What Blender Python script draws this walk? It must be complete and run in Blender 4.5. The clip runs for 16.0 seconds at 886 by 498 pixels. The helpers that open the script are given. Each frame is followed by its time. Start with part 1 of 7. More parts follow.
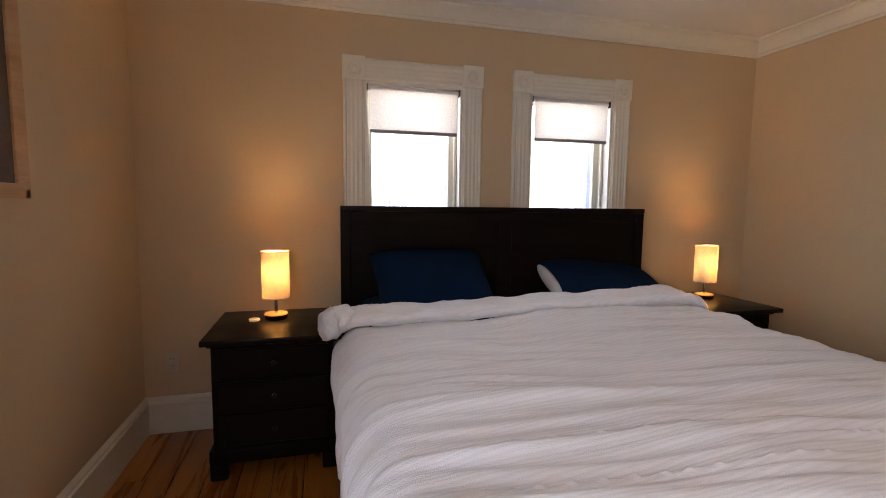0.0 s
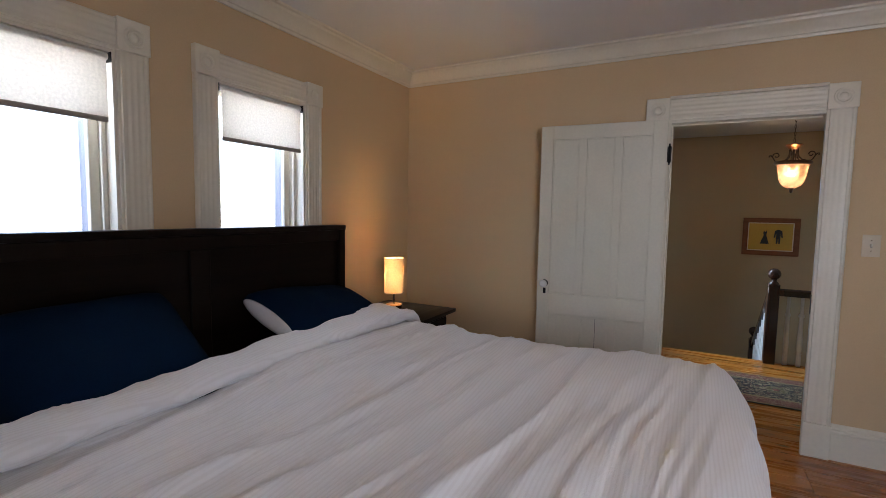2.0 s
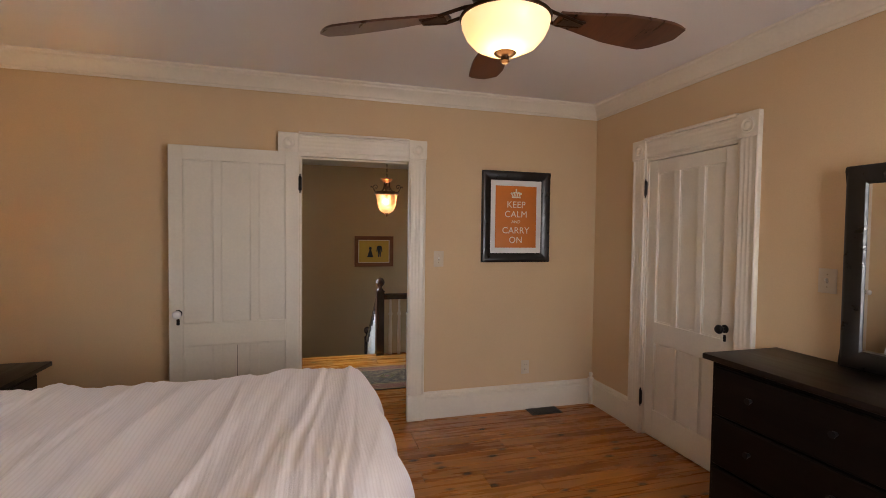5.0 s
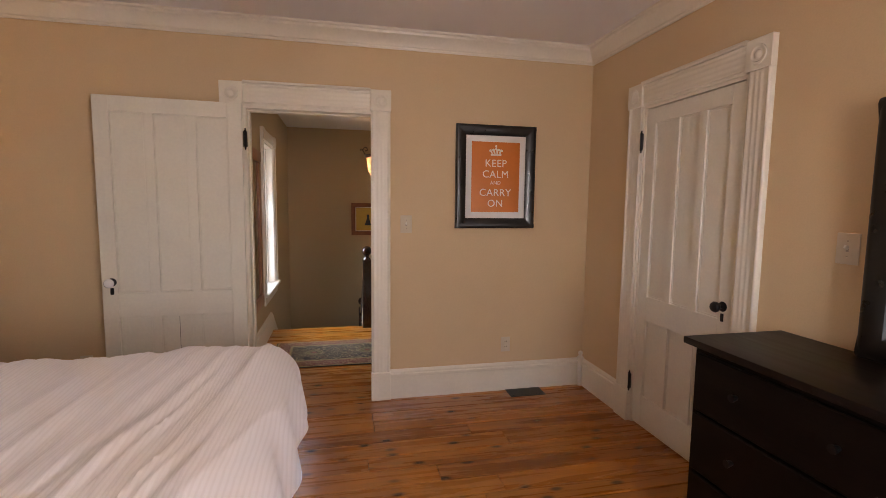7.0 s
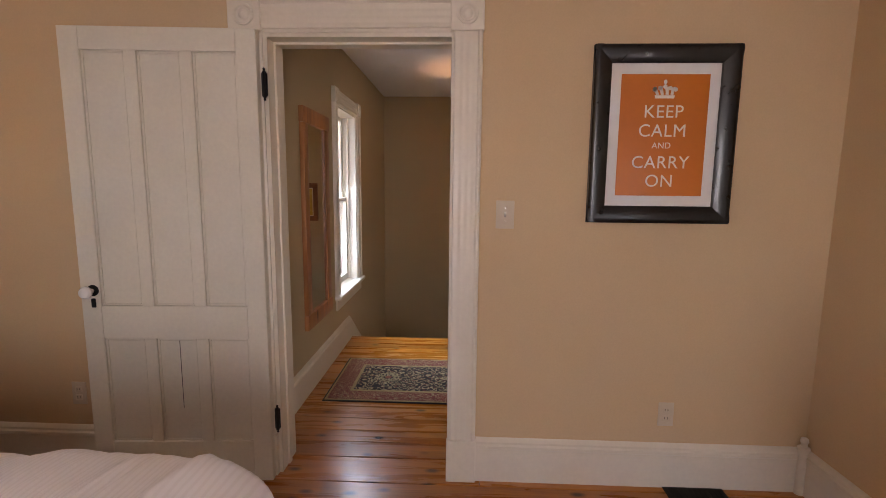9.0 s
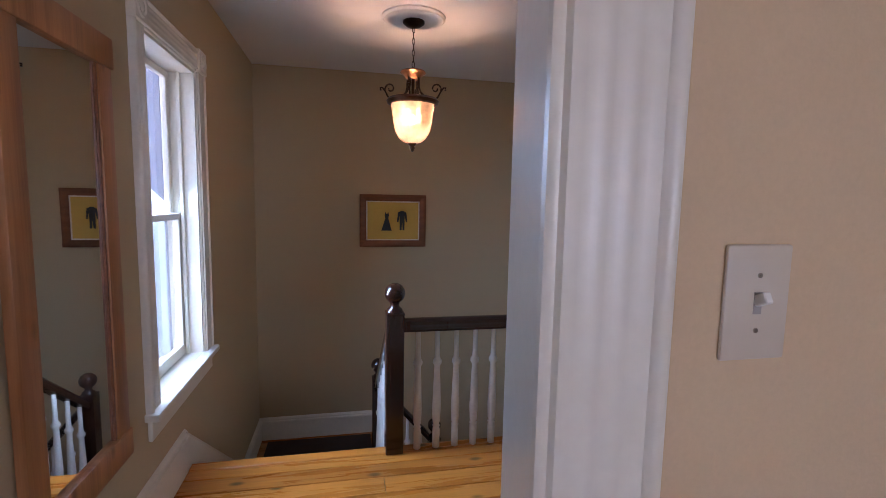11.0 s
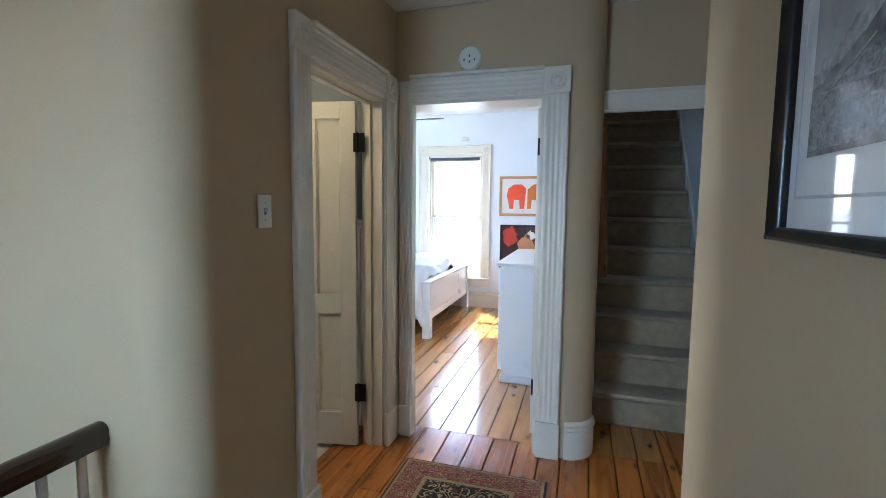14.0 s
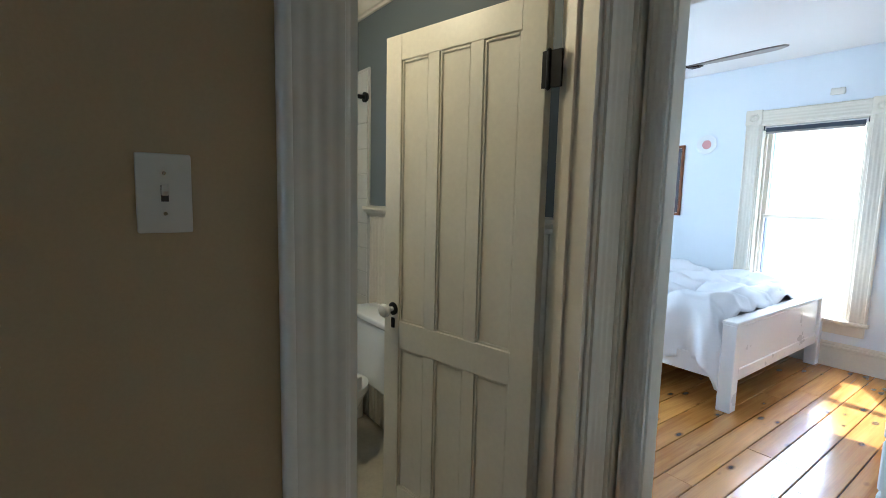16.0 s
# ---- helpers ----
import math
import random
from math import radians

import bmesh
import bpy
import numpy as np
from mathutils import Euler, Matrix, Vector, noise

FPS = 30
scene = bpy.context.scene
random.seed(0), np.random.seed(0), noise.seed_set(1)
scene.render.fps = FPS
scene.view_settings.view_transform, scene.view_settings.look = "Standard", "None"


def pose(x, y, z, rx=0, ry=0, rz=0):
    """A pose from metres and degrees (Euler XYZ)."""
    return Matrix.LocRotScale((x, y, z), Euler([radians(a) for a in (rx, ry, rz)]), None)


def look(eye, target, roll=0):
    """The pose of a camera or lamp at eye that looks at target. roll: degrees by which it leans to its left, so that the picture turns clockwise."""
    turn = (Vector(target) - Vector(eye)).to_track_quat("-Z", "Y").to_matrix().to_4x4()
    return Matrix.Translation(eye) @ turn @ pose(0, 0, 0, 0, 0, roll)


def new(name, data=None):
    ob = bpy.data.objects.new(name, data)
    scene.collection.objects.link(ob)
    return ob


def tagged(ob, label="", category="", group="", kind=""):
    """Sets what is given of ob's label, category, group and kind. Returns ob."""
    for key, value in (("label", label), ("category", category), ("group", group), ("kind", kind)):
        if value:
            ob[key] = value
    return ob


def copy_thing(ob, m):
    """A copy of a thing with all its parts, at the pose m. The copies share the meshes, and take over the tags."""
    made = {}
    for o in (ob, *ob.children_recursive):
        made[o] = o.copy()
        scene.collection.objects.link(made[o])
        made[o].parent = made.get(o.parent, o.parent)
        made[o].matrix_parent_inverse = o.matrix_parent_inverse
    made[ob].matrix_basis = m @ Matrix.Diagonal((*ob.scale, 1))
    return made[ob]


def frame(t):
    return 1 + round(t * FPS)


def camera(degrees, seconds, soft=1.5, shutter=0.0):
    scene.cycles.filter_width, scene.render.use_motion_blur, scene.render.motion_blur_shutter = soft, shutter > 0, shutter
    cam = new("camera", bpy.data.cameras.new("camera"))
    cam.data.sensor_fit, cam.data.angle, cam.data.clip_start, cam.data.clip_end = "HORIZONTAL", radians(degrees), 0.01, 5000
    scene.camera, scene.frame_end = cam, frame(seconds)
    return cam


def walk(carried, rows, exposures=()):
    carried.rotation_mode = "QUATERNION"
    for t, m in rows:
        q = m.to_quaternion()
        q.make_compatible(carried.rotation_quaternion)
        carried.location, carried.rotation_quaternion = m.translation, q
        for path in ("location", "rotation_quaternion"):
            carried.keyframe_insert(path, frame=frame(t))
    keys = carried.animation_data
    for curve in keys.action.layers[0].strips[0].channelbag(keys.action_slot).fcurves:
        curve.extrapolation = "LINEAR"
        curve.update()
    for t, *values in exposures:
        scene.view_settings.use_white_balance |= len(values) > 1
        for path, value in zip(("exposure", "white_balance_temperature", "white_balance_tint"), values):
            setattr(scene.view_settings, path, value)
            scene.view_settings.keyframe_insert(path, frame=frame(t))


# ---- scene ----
cam = camera(86.9, 16.0, soft=0.8)
PATH = [
    (0, (0.097, 0.195, 1.363), (0.604, 2.12, 1.172), 0.7),
    (0.5, (-0.009, 0.417, 1.378), (0.875, 2.201, 1.183), 0.6),
    (1, (-0.062, 0.62, 1.41), (1.168, 2.185, 1.22), 0.8),
    (1.5, (-0.163, 0.805, 1.458), (1.375, 2.07, 1.27), 1.2),
    (2, (-0.152, 0.955, 1.445), (1.608, 1.891, 1.286), 1.0),
    (2.5, (-0.135, 1.071, 1.471), (1.764, 1.688, 1.343), 1.0),
    (3, (-0.165, 1.179, 1.477), (1.808, 1.494, 1.369), 0.9),
    (3.5, (-0.205, 1.185, 1.491), (1.791, 1.257, 1.39), 0.8),
    (4, (-0.243, 1.161, 1.491), (1.75, 1.021, 1.401), 0.8),
    (4.5, (-0.262, 1.108, 1.499), (1.707, 0.762, 1.421), 0.7),
    (5, (-0.272, 1.046, 1.5), (1.65, 0.498, 1.432), 0.7),
    (5.2, (-0.268, 1.014, 1.498), (1.631, 0.389, 1.433), 0.7),
    (7.3, (0.087, 0.423, 1.437), (2.045, 0.097, 1.186), 0.7),
    (7.5, (0.166, 0.363, 1.434), (2.139, 0.158, 1.179), 0.7),
    (8, (0.48, 0.195, 1.451), (2.459, 0.234, 1.166), 0.6),
    (8.2, (0.609, 0.163, 1.431), (2.588, 0.259, 1.158), 0.7),
    (10.3, (2.385, 0.45, 1.408), (4.37, 0.346, 1.183), 0.8),
    (10.5, (2.552, 0.461, 1.395), (4.533, 0.293, 1.177), 1.1),
    (11, (2.931, 0.483, 1.397), (4.877, 0.072, 1.187), 1.1),
    (11.5, (3.226, 0.534, 1.408), (5.036, -0.292, 1.204), 1.1),
    (11.7, (3.345, 0.492, 1.412), (5.073, -0.490, 1.205), 1.0),
    (12, (3.496, 0.454, 1.4), (5.031, -0.813, 1.205), 1.0),
    (12.5, (3.705, 0.344, 1.418), (4.854, -1.283, 1.226), 0.8),
    (13, (3.886, 0.264, 1.419), (4.624, -1.585, 1.232), 0.8),
    (13.5, (3.962, 0.071, 1.421), (4.512, -1.843, 1.236), 0.6),
    (14, (3.988, -0.236, 1.431), (4.558, -2.144, 1.247), 0.6),
    (14.5, (4.056, -0.577, 1.418), (4.891, -2.385, 1.234), 0.5),
    (15, (4.075, -0.931, 1.409), (5.18, -2.588, 1.218), 0.8),
    (15.5, (4.119, -1.264, 1.42), (5.481, -2.714, 1.214), 1.1),
    (16, (4.262, -1.576, 1.412), (5.864, -2.752, 1.183), 1.3),
]
EXPOSURES = [
    (0.0, 3.32, 6500, 17), (1.0, 3.3, 6200, 15), (1.5, 3.14, 6000, 12), (2.1, 3.08, 6100, 13), (3.0, 3.22, 6600, 14), (4.0, 3.36, 6850, 16), (5.0, 3.38, 7300, 20), (7.5, 3.54, 7650, 26), (8.5, 3.52, 7500, 27),
    (10.4, 3.4, 6250, 30), (11.0, 3.5, 5550, 26), (11.5, 3.42, 5650, 22), (12.0, 3.84, 5700, 18), (12.5, 3.9, 5400, 12), (13.3, 3.82, 5200, 9), (14.5, 3.52, 5450, 5), (16.0, 3.28, 5150, 2),
]
walk(cam, [(t, look(eye, target, roll)) for t, eye, target, roll in PATH], EXPOSURES)

# ---- world, sun and exposure ----
world = bpy.data.worlds.new("world")
scene.world = world
world.use_nodes = True
wn = world.node_tree.nodes
sky = wn.new("ShaderNodeTexSky")
sky.sky_type = "NISHITA"
sky.sun_disc = False
sky.sun_elevation = radians(46)
sky.sun_rotation = radians(145)
sky.air_density, sky.dust_density = 1.0, 1.5
wn["Background"].inputs["Strength"].default_value = 0.15
world.node_tree.links.new(sky.outputs[0], wn["Background"].inputs["Color"])


def lamp(name, kind, matrix, energy, color, **more):
    data = bpy.data.lights.new(name, kind)
    data.energy, data.color = energy, color
    ob = new(name, data)
    ob.matrix_world = matrix
    if kind == "AREA":
        data.shape = "RECTANGLE"
        data.size, data.size_y = more["size"]
    elif kind == "SUN":
        data.angle = radians(more["angle"])
    else:
        data.shadow_soft_size = more["radius"]
    return ob


DAY = (0.93, 0.97, 1.0)
WARM = (1.0, 0.61, 0.23)
lamp("sun", "SUN", look((8.5, -12.0, 8.0), (5.0, -6.0, 0.5)), 2.0, (1.0, 0.95, 0.88), angle=0.6)
# sky light in the other windows' openings, and an added attic fill lamp
# the west window is unseen, assumed so that daylight reaches the bed
lamp("window_light_west", "AREA", look((-1.03, -0.35, 1.4), (1.6, 1.3, 0.4)), 3.2, (0.82, 0.90, 1.0), size=(0.85, 1.4))
for wx in (0.685, 1.795):
    lamp("window_light_north", "AREA", look((wx, 3.365, 1.95), (wx + 0.03, 1.2, 0.75)), 0.45, (0.90, 0.95, 1.0), size=(0.56, 0.24))
hall_sky = lamp("window_light_hall", "AREA", look((5.425, 1.53, 1.30), (4.6, -1.4, -1.0)), 3.9, (0.56, 0.775, 1.0), size=(0.68, 1.5))
hall_sky.data.spread = radians(142)
# unseen side window, assumed to make the second bedroom bright
lamp("window_light_east", "AREA", look((7.98, -4.9, 1.4), (0.0, -4.9, 1.0)), 5.5, (0.80, 0.91, 1.0), size=(0.9, 1.5))
# added lamp that brightens the carpeted treads; the attic has no window
lamp("window_light_attic", "AREA", look((3.54, -6.6, 3.7), (3.54, -3.6, 0.6)), 0.4, (1.0, 0.93, 0.82), size=(0.7, 1.2))
lamp("window_light_bath", "AREA", look((7.75, -1.78, 1.7), (5.5, -2.5, 1.0)), 0.6, DAY, size=(0.4, 0.7))


# ---- materials ----
def nodes_of(name):
    m = bpy.data.materials.new(name)
    m.use_nodes = True
    nt = m.node_tree
    return m, nt, nt.nodes["Principled BSDF"]


def node(nt, kind, links=(), **props):
    n = nt.nodes.new(kind)
    for k, v in props.items():
        if k == "operation":
            n.operation = v
        elif k == "blend":
            n.data_type, n.blend_type = "RGBA", v
        elif k == "feature":
            n.feature = v
        elif k == "bands":
            n.bands_direction = v
        elif k == "values":
            for key, val in v.items():
                n.inputs[key].default_value = val
    for sock, src in links:
        nt.links.new(src, n.inputs[sock])
    return n


def ramp(nt, src, stops):
    n = nt.nodes.new("ShaderNodeValToRGB")
    nt.links.new(src, n.inputs[0])
    while len(n.color_ramp.elements) < len(stops):
        n.color_ramp.elements.new(0.5)
    for e, (p, c) in zip(n.color_ramp.elements, stops):
        e.position = p
        e.color = (*c, 1) if len(c) == 3 else c
    return n


def rgb(c, k=1.0):
    return tuple(min(1.0, v * k) for v in c)


def plain(name, color, rough=0.5, metal=0.0, var=0.06, scale=3.0, fine=45.0, bump=0.08, stretch=(1, 1, 1), coat=0.0, sheen=0.0):
    """Paint, metal, plastic or cloth: colour drifting at two scales and a fine relief."""
    m, nt, p = nodes_of(name)
    tc = node(nt, "ShaderNodeTexCoord")
    mp = node(nt, "ShaderNodeMapping", [("Vector", tc.outputs["Object"])], values={"Scale": stretch})
    a = node(nt, "ShaderNodeTexNoise", [("Vector", mp.outputs[0])], values={"Scale": scale, "Detail": 4.0})
    b = node(nt, "ShaderNodeTexNoise", [("Vector", mp.outputs[0])], values={"Scale": fine, "Detail": 3.0})
    mixv = node(nt, "ShaderNodeMath", [(0, a.outputs[0]), (1, b.outputs[0])], operation="ADD")
    half = node(nt, "ShaderNodeMath", [(0, mixv.outputs[0])], operation="MULTIPLY", values={1: 0.5})
    r = ramp(nt, half.outputs[0], [(0.3, rgb(color, 1 - var * 1.6)), (0.7, rgb(color, 1 + var))])
    nt.links.new(r.outputs[0], p.inputs["Base Color"])
    rr = node(nt, "ShaderNodeMapRange", [(0, a.outputs[0])], values={3: max(0.02, rough - 0.08), 4: min(1, rough + 0.08)})
    nt.links.new(rr.outputs[0], p.inputs["Roughness"])
    p.inputs["Metallic"].default_value = metal
    p.inputs["Coat Weight"].default_value = coat
    p.inputs["Sheen Weight"].default_value = sheen
    bm = node(nt, "ShaderNodeBump", [("Height", b.outputs[0])], values={"Strength": bump, "Distance": 0.004})
    nt.links.new(bm.outputs[0], p.inputs["Normal"])
    return m


def wood(name, dark, light, rough=0.35, axis=1, scale=1.0, knots=0.0, spread=0.0, coat=0.0, gloss=0.5):
    """Grain along one axis, with growth streaks, pores, knots and a tone of its own for each piece."""
    m, nt, p = nodes_of(name)
    tc = node(nt, "ShaderNodeTexCoord")
    info = node(nt, "ShaderNodeObjectInfo")
    off = node(nt, "ShaderNodeMath", [(0, info.outputs["Random"])], operation="MULTIPLY", values={1: 37.0})
    comb = node(nt, "ShaderNodeCombineXYZ", [(0, off.outputs[0]), (1, off.outputs[0]), (2, off.outputs[0])])
    add = node(nt, "ShaderNodeVectorMath", [(0, tc.outputs["Object"]), (1, comb.outputs[0])], operation="ADD")
    st = [14.0 * scale] * 3
    st[axis] = 0.9 * scale
    mp = node(nt, "ShaderNodeMapping", [("Vector", add.outputs[0])], values={"Scale": st})
    a = node(nt, "ShaderNodeTexNoise", [("Vector", mp.outputs[0])], values={"Scale": 1.3, "Detail": 6.0, "Roughness": 0.6, "Distortion": 0.6})
    st2 = [160.0 * scale] * 3
    st2[axis] = 3.0 * scale
    mp2 = node(nt, "ShaderNodeMapping", [("Vector", add.outputs[0])], values={"Scale": st2})
    b = node(nt, "ShaderNodeTexNoise", [("Vector", mp2.outputs[0])], values={"Scale": 1.0, "Detail": 3.0})
    s = node(nt, "ShaderNodeMath", [(0, b.outputs[0])], operation="MULTIPLY", values={1: 0.3})
    s2 = node(nt, "ShaderNodeMath", [(0, a.outputs[0]), (1, s.outputs[0])], operation="ADD")
    tone = node(nt, "ShaderNodeMapRange", [(0, info.outputs["Random"])], values={3: -spread, 4: spread})
    s3 = node(nt, "ShaderNodeMath", [(0, s2.outputs[0]), (1, tone.outputs[0])], operation="ADD")
    mid = tuple((d + l) / 2 for d, l in zip(dark, light))
    r = ramp(nt, s3.outputs[0], [(0.4, dark), (0.62, mid), (0.85, light)])
    col = r.outputs[0]
    if knots:
        st3 = [9.0] * 3
        st3[axis] = 4.2
        mp3 = node(nt, "ShaderNodeMapping", [("Vector", add.outputs[0])], values={"Scale": st3})
        v = node(nt, "ShaderNodeTexVoronoi", [("Vector", mp3.outputs[0])], values={"Scale": 1.0})
        kr = ramp(nt, v.outputs["Distance"], [(0.08, (knots,) * 3), (0.20, (0, 0, 0))])
        mx = node(nt, "ShaderNodeMix", [(0, kr.outputs[0]), (6, col)], blend="MIX")
        mx.inputs[7].default_value = (*rgb(dark, 0.22), 1)
        col = mx.outputs[2]
    nt.links.new(col, p.inputs["Base Color"])
    rr = node(nt, "ShaderNodeMapRange", [(0, a.outputs[0])], values={3: max(0.03, rough - 0.1), 4: rough + 0.1})
    nt.links.new(rr.outputs[0], p.inputs["Roughness"])
    p.inputs["Coat Weight"].default_value = coat
    p.inputs["Coat Roughness"].default_value = 0.12
    p.inputs["Specular IOR Level"].default_value = gloss
    bm = node(nt, "ShaderNodeBump", [("Height", s2.outputs[0])], values={"Strength": 0.15, "Distance": 0.002})
    nt.links.new(bm.outputs[0], p.inputs["Normal"])
    return m


def emitter(name, color, strength, base=(0.8, 0.75, 0.65), rough=0.5):
    m, nt, p = nodes_of(name)
    p.inputs["Base Color"].default_value = (*base, 1)
    p.inputs["Roughness"].default_value = rough
    p.inputs["Emission Color"].default_value = (*color, 1)
    p.inputs["Emission Strength"].default_value = strength
    return m


def cloth_shade(name, color, weight=0.6):
    """Thin woven cloth that lets light through."""
    m, nt, p = nodes_of(name)
    out = nt.nodes["Material Output"]
    tc = node(nt, "ShaderNodeTexCoord")
    n = node(nt, "ShaderNodeTexNoise", [("Vector", tc.outputs["Object"])], values={"Scale": 90.0, "Detail": 2.0})
    r = ramp(nt, n.outputs[0], [(0.3, rgb(color, 0.9)), (0.7, rgb(color, 1.05))])
    d = node(nt, "ShaderNodeBsdfDiffuse", [("Color", r.outputs[0])])
    t = node(nt, "ShaderNodeBsdfTranslucent", [("Color", r.outputs[0])])
    mx = node(nt, "ShaderNodeMixShader", [(1, d.outputs[0]), (2, t.outputs[0])], values={0: weight})
    nt.links.new(mx.outputs[0], out.inputs["Surface"])
    return m


def clear_glass(name, tint=(1, 1, 1), rough=0.0):
    m, nt, p = nodes_of(name)
    p.inputs["Base Color"].default_value = (*tint, 1)
    p.inputs["Transmission Weight"].default_value = 1.0
    p.inputs["Roughness"].default_value = rough
    p.inputs["IOR"].default_value = 1.45
    return m


def mirror_mat(name):
    m, nt, p = nodes_of(name)
    p.inputs["Base Color"].default_value = (0.86, 0.87, 0.87, 1)
    p.inputs["Metallic"].default_value = 1.0
    p.inputs["Roughness"].default_value = 0.015
    return m


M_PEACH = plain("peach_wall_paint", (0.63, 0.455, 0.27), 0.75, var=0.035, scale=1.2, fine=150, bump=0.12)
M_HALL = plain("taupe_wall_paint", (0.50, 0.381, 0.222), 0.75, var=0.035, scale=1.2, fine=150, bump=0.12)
M_WHITEWALL = plain("white_wall_paint", (0.78, 0.815, 0.85), 0.75, var=0.03, scale=1.2, fine=150, bump=0.1)
M_BATHWALL = plain("slate_blue_wall_paint", (0.135, 0.155, 0.16), 0.7, var=0.03, scale=1.2, fine=150, bump=0.1)
M_CEIL = plain("ceiling_paint", (0.76, 0.73, 0.70), 0.85, var=0.03, scale=0.9, fine=120, bump=0.12)
M_TRIM = plain("white_trim_paint", (0.75, 0.69, 0.575), 0.33, var=0.035, scale=6, fine=50, bump=0.05)
M_DOOR = plain("cream_door_paint", (0.72, 0.675, 0.565), 0.36, var=0.04, scale=5, fine=60, bump=0.06)
M_FLOOR2 = wood("yellow_pine_boards", (0.34, 0.135, 0.022), (0.60, 0.285, 0.062), 0.20, axis=1, knots=0.98, spread=0.10, coat=0.7)
M_FLOOR = wood("pine_floor_boards", (0.235, 0.066, 0.007), (0.50, 0.178, 0.023), 0.28, axis=1, knots=0.95, spread=0.12, coat=0.22)
M_GAP = plain("dark_floor_gap", (0.03, 0.015, 0.008), 0.8)
M_ESPRESSO = wood("espresso_stained_wood", (0.0035, 0.002, 0.0015), (0.010, 0.0055, 0.0035), 0.42, axis=0, gloss=0.10)
M_ESPRESSO_TOP = wood("espresso_worn_top", (0.004, 0.0025, 0.0018), (0.012, 0.0065, 0.0045), 0.36, axis=0, gloss=0.15)
M_MAHOG = wood("dark_mahogany", (0.014, 0.004, 0.0025), (0.05, 0.015, 0.007), 0.18, axis=2, coat=0.5)
M_PINE = wood("knotty_pine_frame", (0.26, 0.10, 0.03), (0.48, 0.21, 0.075), 0.4, axis=2, knots=0.8)
M_OAKFRAME = wood("oak_picture_frame", (0.14, 0.045, 0.015), (0.27, 0.10, 0.035), 0.35, axis=0)
M_TANWOOD = wood("tan_wood", (0.42, 0.22, 0.09), (0.62, 0.36, 0.17), 0.45, axis=0)
M_BALUST = plain("white_baluster_paint", (0.74, 0.69, 0.60), 0.4, var=0.05, scale=12, bump=0.06)
M_BLACKMETAL = plain("black_iron", (0.012, 0.011, 0.011), 0.42, 0.6, var=0.2, scale=30)
M_BRONZE = plain("oil_rubbed_bronze", (0.05, 0.026, 0.014), 0.36, 0.85, var=0.25, scale=25)
M_COPPER = plain("worn_copper_bronze", (0.24, 0.11, 0.05), 0.36, 0.9, var=0.25, scale=25)
M_CHROME = plain("brushed_chrome", (0.55, 0.52, 0.48), 0.25, 1.0, var=0.05)
M_PORCELAIN = plain("white_porcelain", (0.82, 0.82, 0.80), 0.12, var=0.02, coat=0.5)
M_IVORY = plain("aged_ivory_plastic", (0.60, 0.51, 0.39), 0.4, var=0.02, bump=0.01)
M_PLASTIC = plain("ivory_plastic", (0.74, 0.71, 0.63), 0.35, var=0.02, bump=0.01)
# dark colour painted for the shade inside slots and the panel crack
M_SLOT_SHADE = plain("shadow_slot", (0.06, 0.05, 0.045), 0.6)
M_NAVY = plain("navy_cotton", (0.0020, 0.012, 0.036), 0.9, var=0.12, scale=6, fine=200, bump=0.2)
M_NAVY.node_tree.nodes["Principled BSDF"].inputs["Specular IOR Level"].default_value = 0.08
M_SHEETGREY = plain("pale_grey_cotton", (0.62, 0.60, 0.60), 0.9, var=0.05, fine=200, bump=0.2)
M_MATTRESS = plain("mattress_cloth", (0.55, 0.54, 0.53), 0.9, var=0.05, fine=180, bump=0.2)
M_WHITECLOTH = plain("white_quilt_cotton", (0.80, 0.80, 0.82), 0.9, var=0.03, fine=150, bump=0.2)
M_CARPET = plain("grey_beige_carpet", (0.40, 0.30, 0.18), 0.95, var=0.22, scale=18, fine=260, bump=0.9, sheen=0.3)
M_WHITEFURN = plain("white_furniture_paint", (0.82, 0.82, 0.82), 0.3, var=0.02, bump=0.03)
M_MIRROR = mirror_mat("mirror_silver")
M_GLASS = clear_glass("window_glass")
M_PAPER = plain("white_mat_board", (0.74, 0.72, 0.68), 0.7, var=0.02, bump=0.03)
M_ORANGE = plain("orange_print", (0.62, 0.165, 0.012), 0.35, var=0.03, bump=0.02)
M_PRINTWHITE = plain("cream_print", (0.80, 0.73, 0.62), 0.4, var=0.02, bump=0.02)
M_BLACKFRAME = plain("black_frame_lacquer", (0.006, 0.004, 0.003), 0.3, var=0.2, scale=20, coat=0.15)
M_YELLOWPRINT = plain("mustard_print", (0.62, 0.41, 0.075), 0.5, var=0.04)
M_INK = plain("dark_blue_ink", (0.012, 0.02, 0.035), 0.5)
M_GREYSLAT = plain("grey_blue_siding", (0.24, 0.25, 0.31), 0.7, var=0.06)
M_BLIND = cloth_shade("cream_roller_cloth", (0.82, 0.78, 0.72), 0.6)
M_BLINDHEM = plain("taupe_blind_hem", (0.36, 0.32, 0.28), 0.8)
M_TILE = plain("glazed_white_tile", (0.74, 0.73, 0.68), 0.12, var=0.03, scale=4, bump=0.02, coat=0.4)
M_GROUT = plain("tile_grout", (0.55, 0.54, 0.5), 0.85)
M_RED = plain("red_print", (0.42, 0.035, 0.02), 0.5)
M_SKIN = plain("warm_print_tone", (0.55, 0.26, 0.13), 0.5)
M_GREEN = plain("green_print", (0.10, 0.22, 0.04), 0.5)
M_BLUEP = plain("blue_print", (0.05, 0.17, 0.42), 0.5)
M_AMBERP = plain("amber_print", (0.58, 0.24, 0.02), 0.5)
M_SUNSET = plain("sunset_print", (0.46, 0.16, 0.10), 0.5, var=0.1)
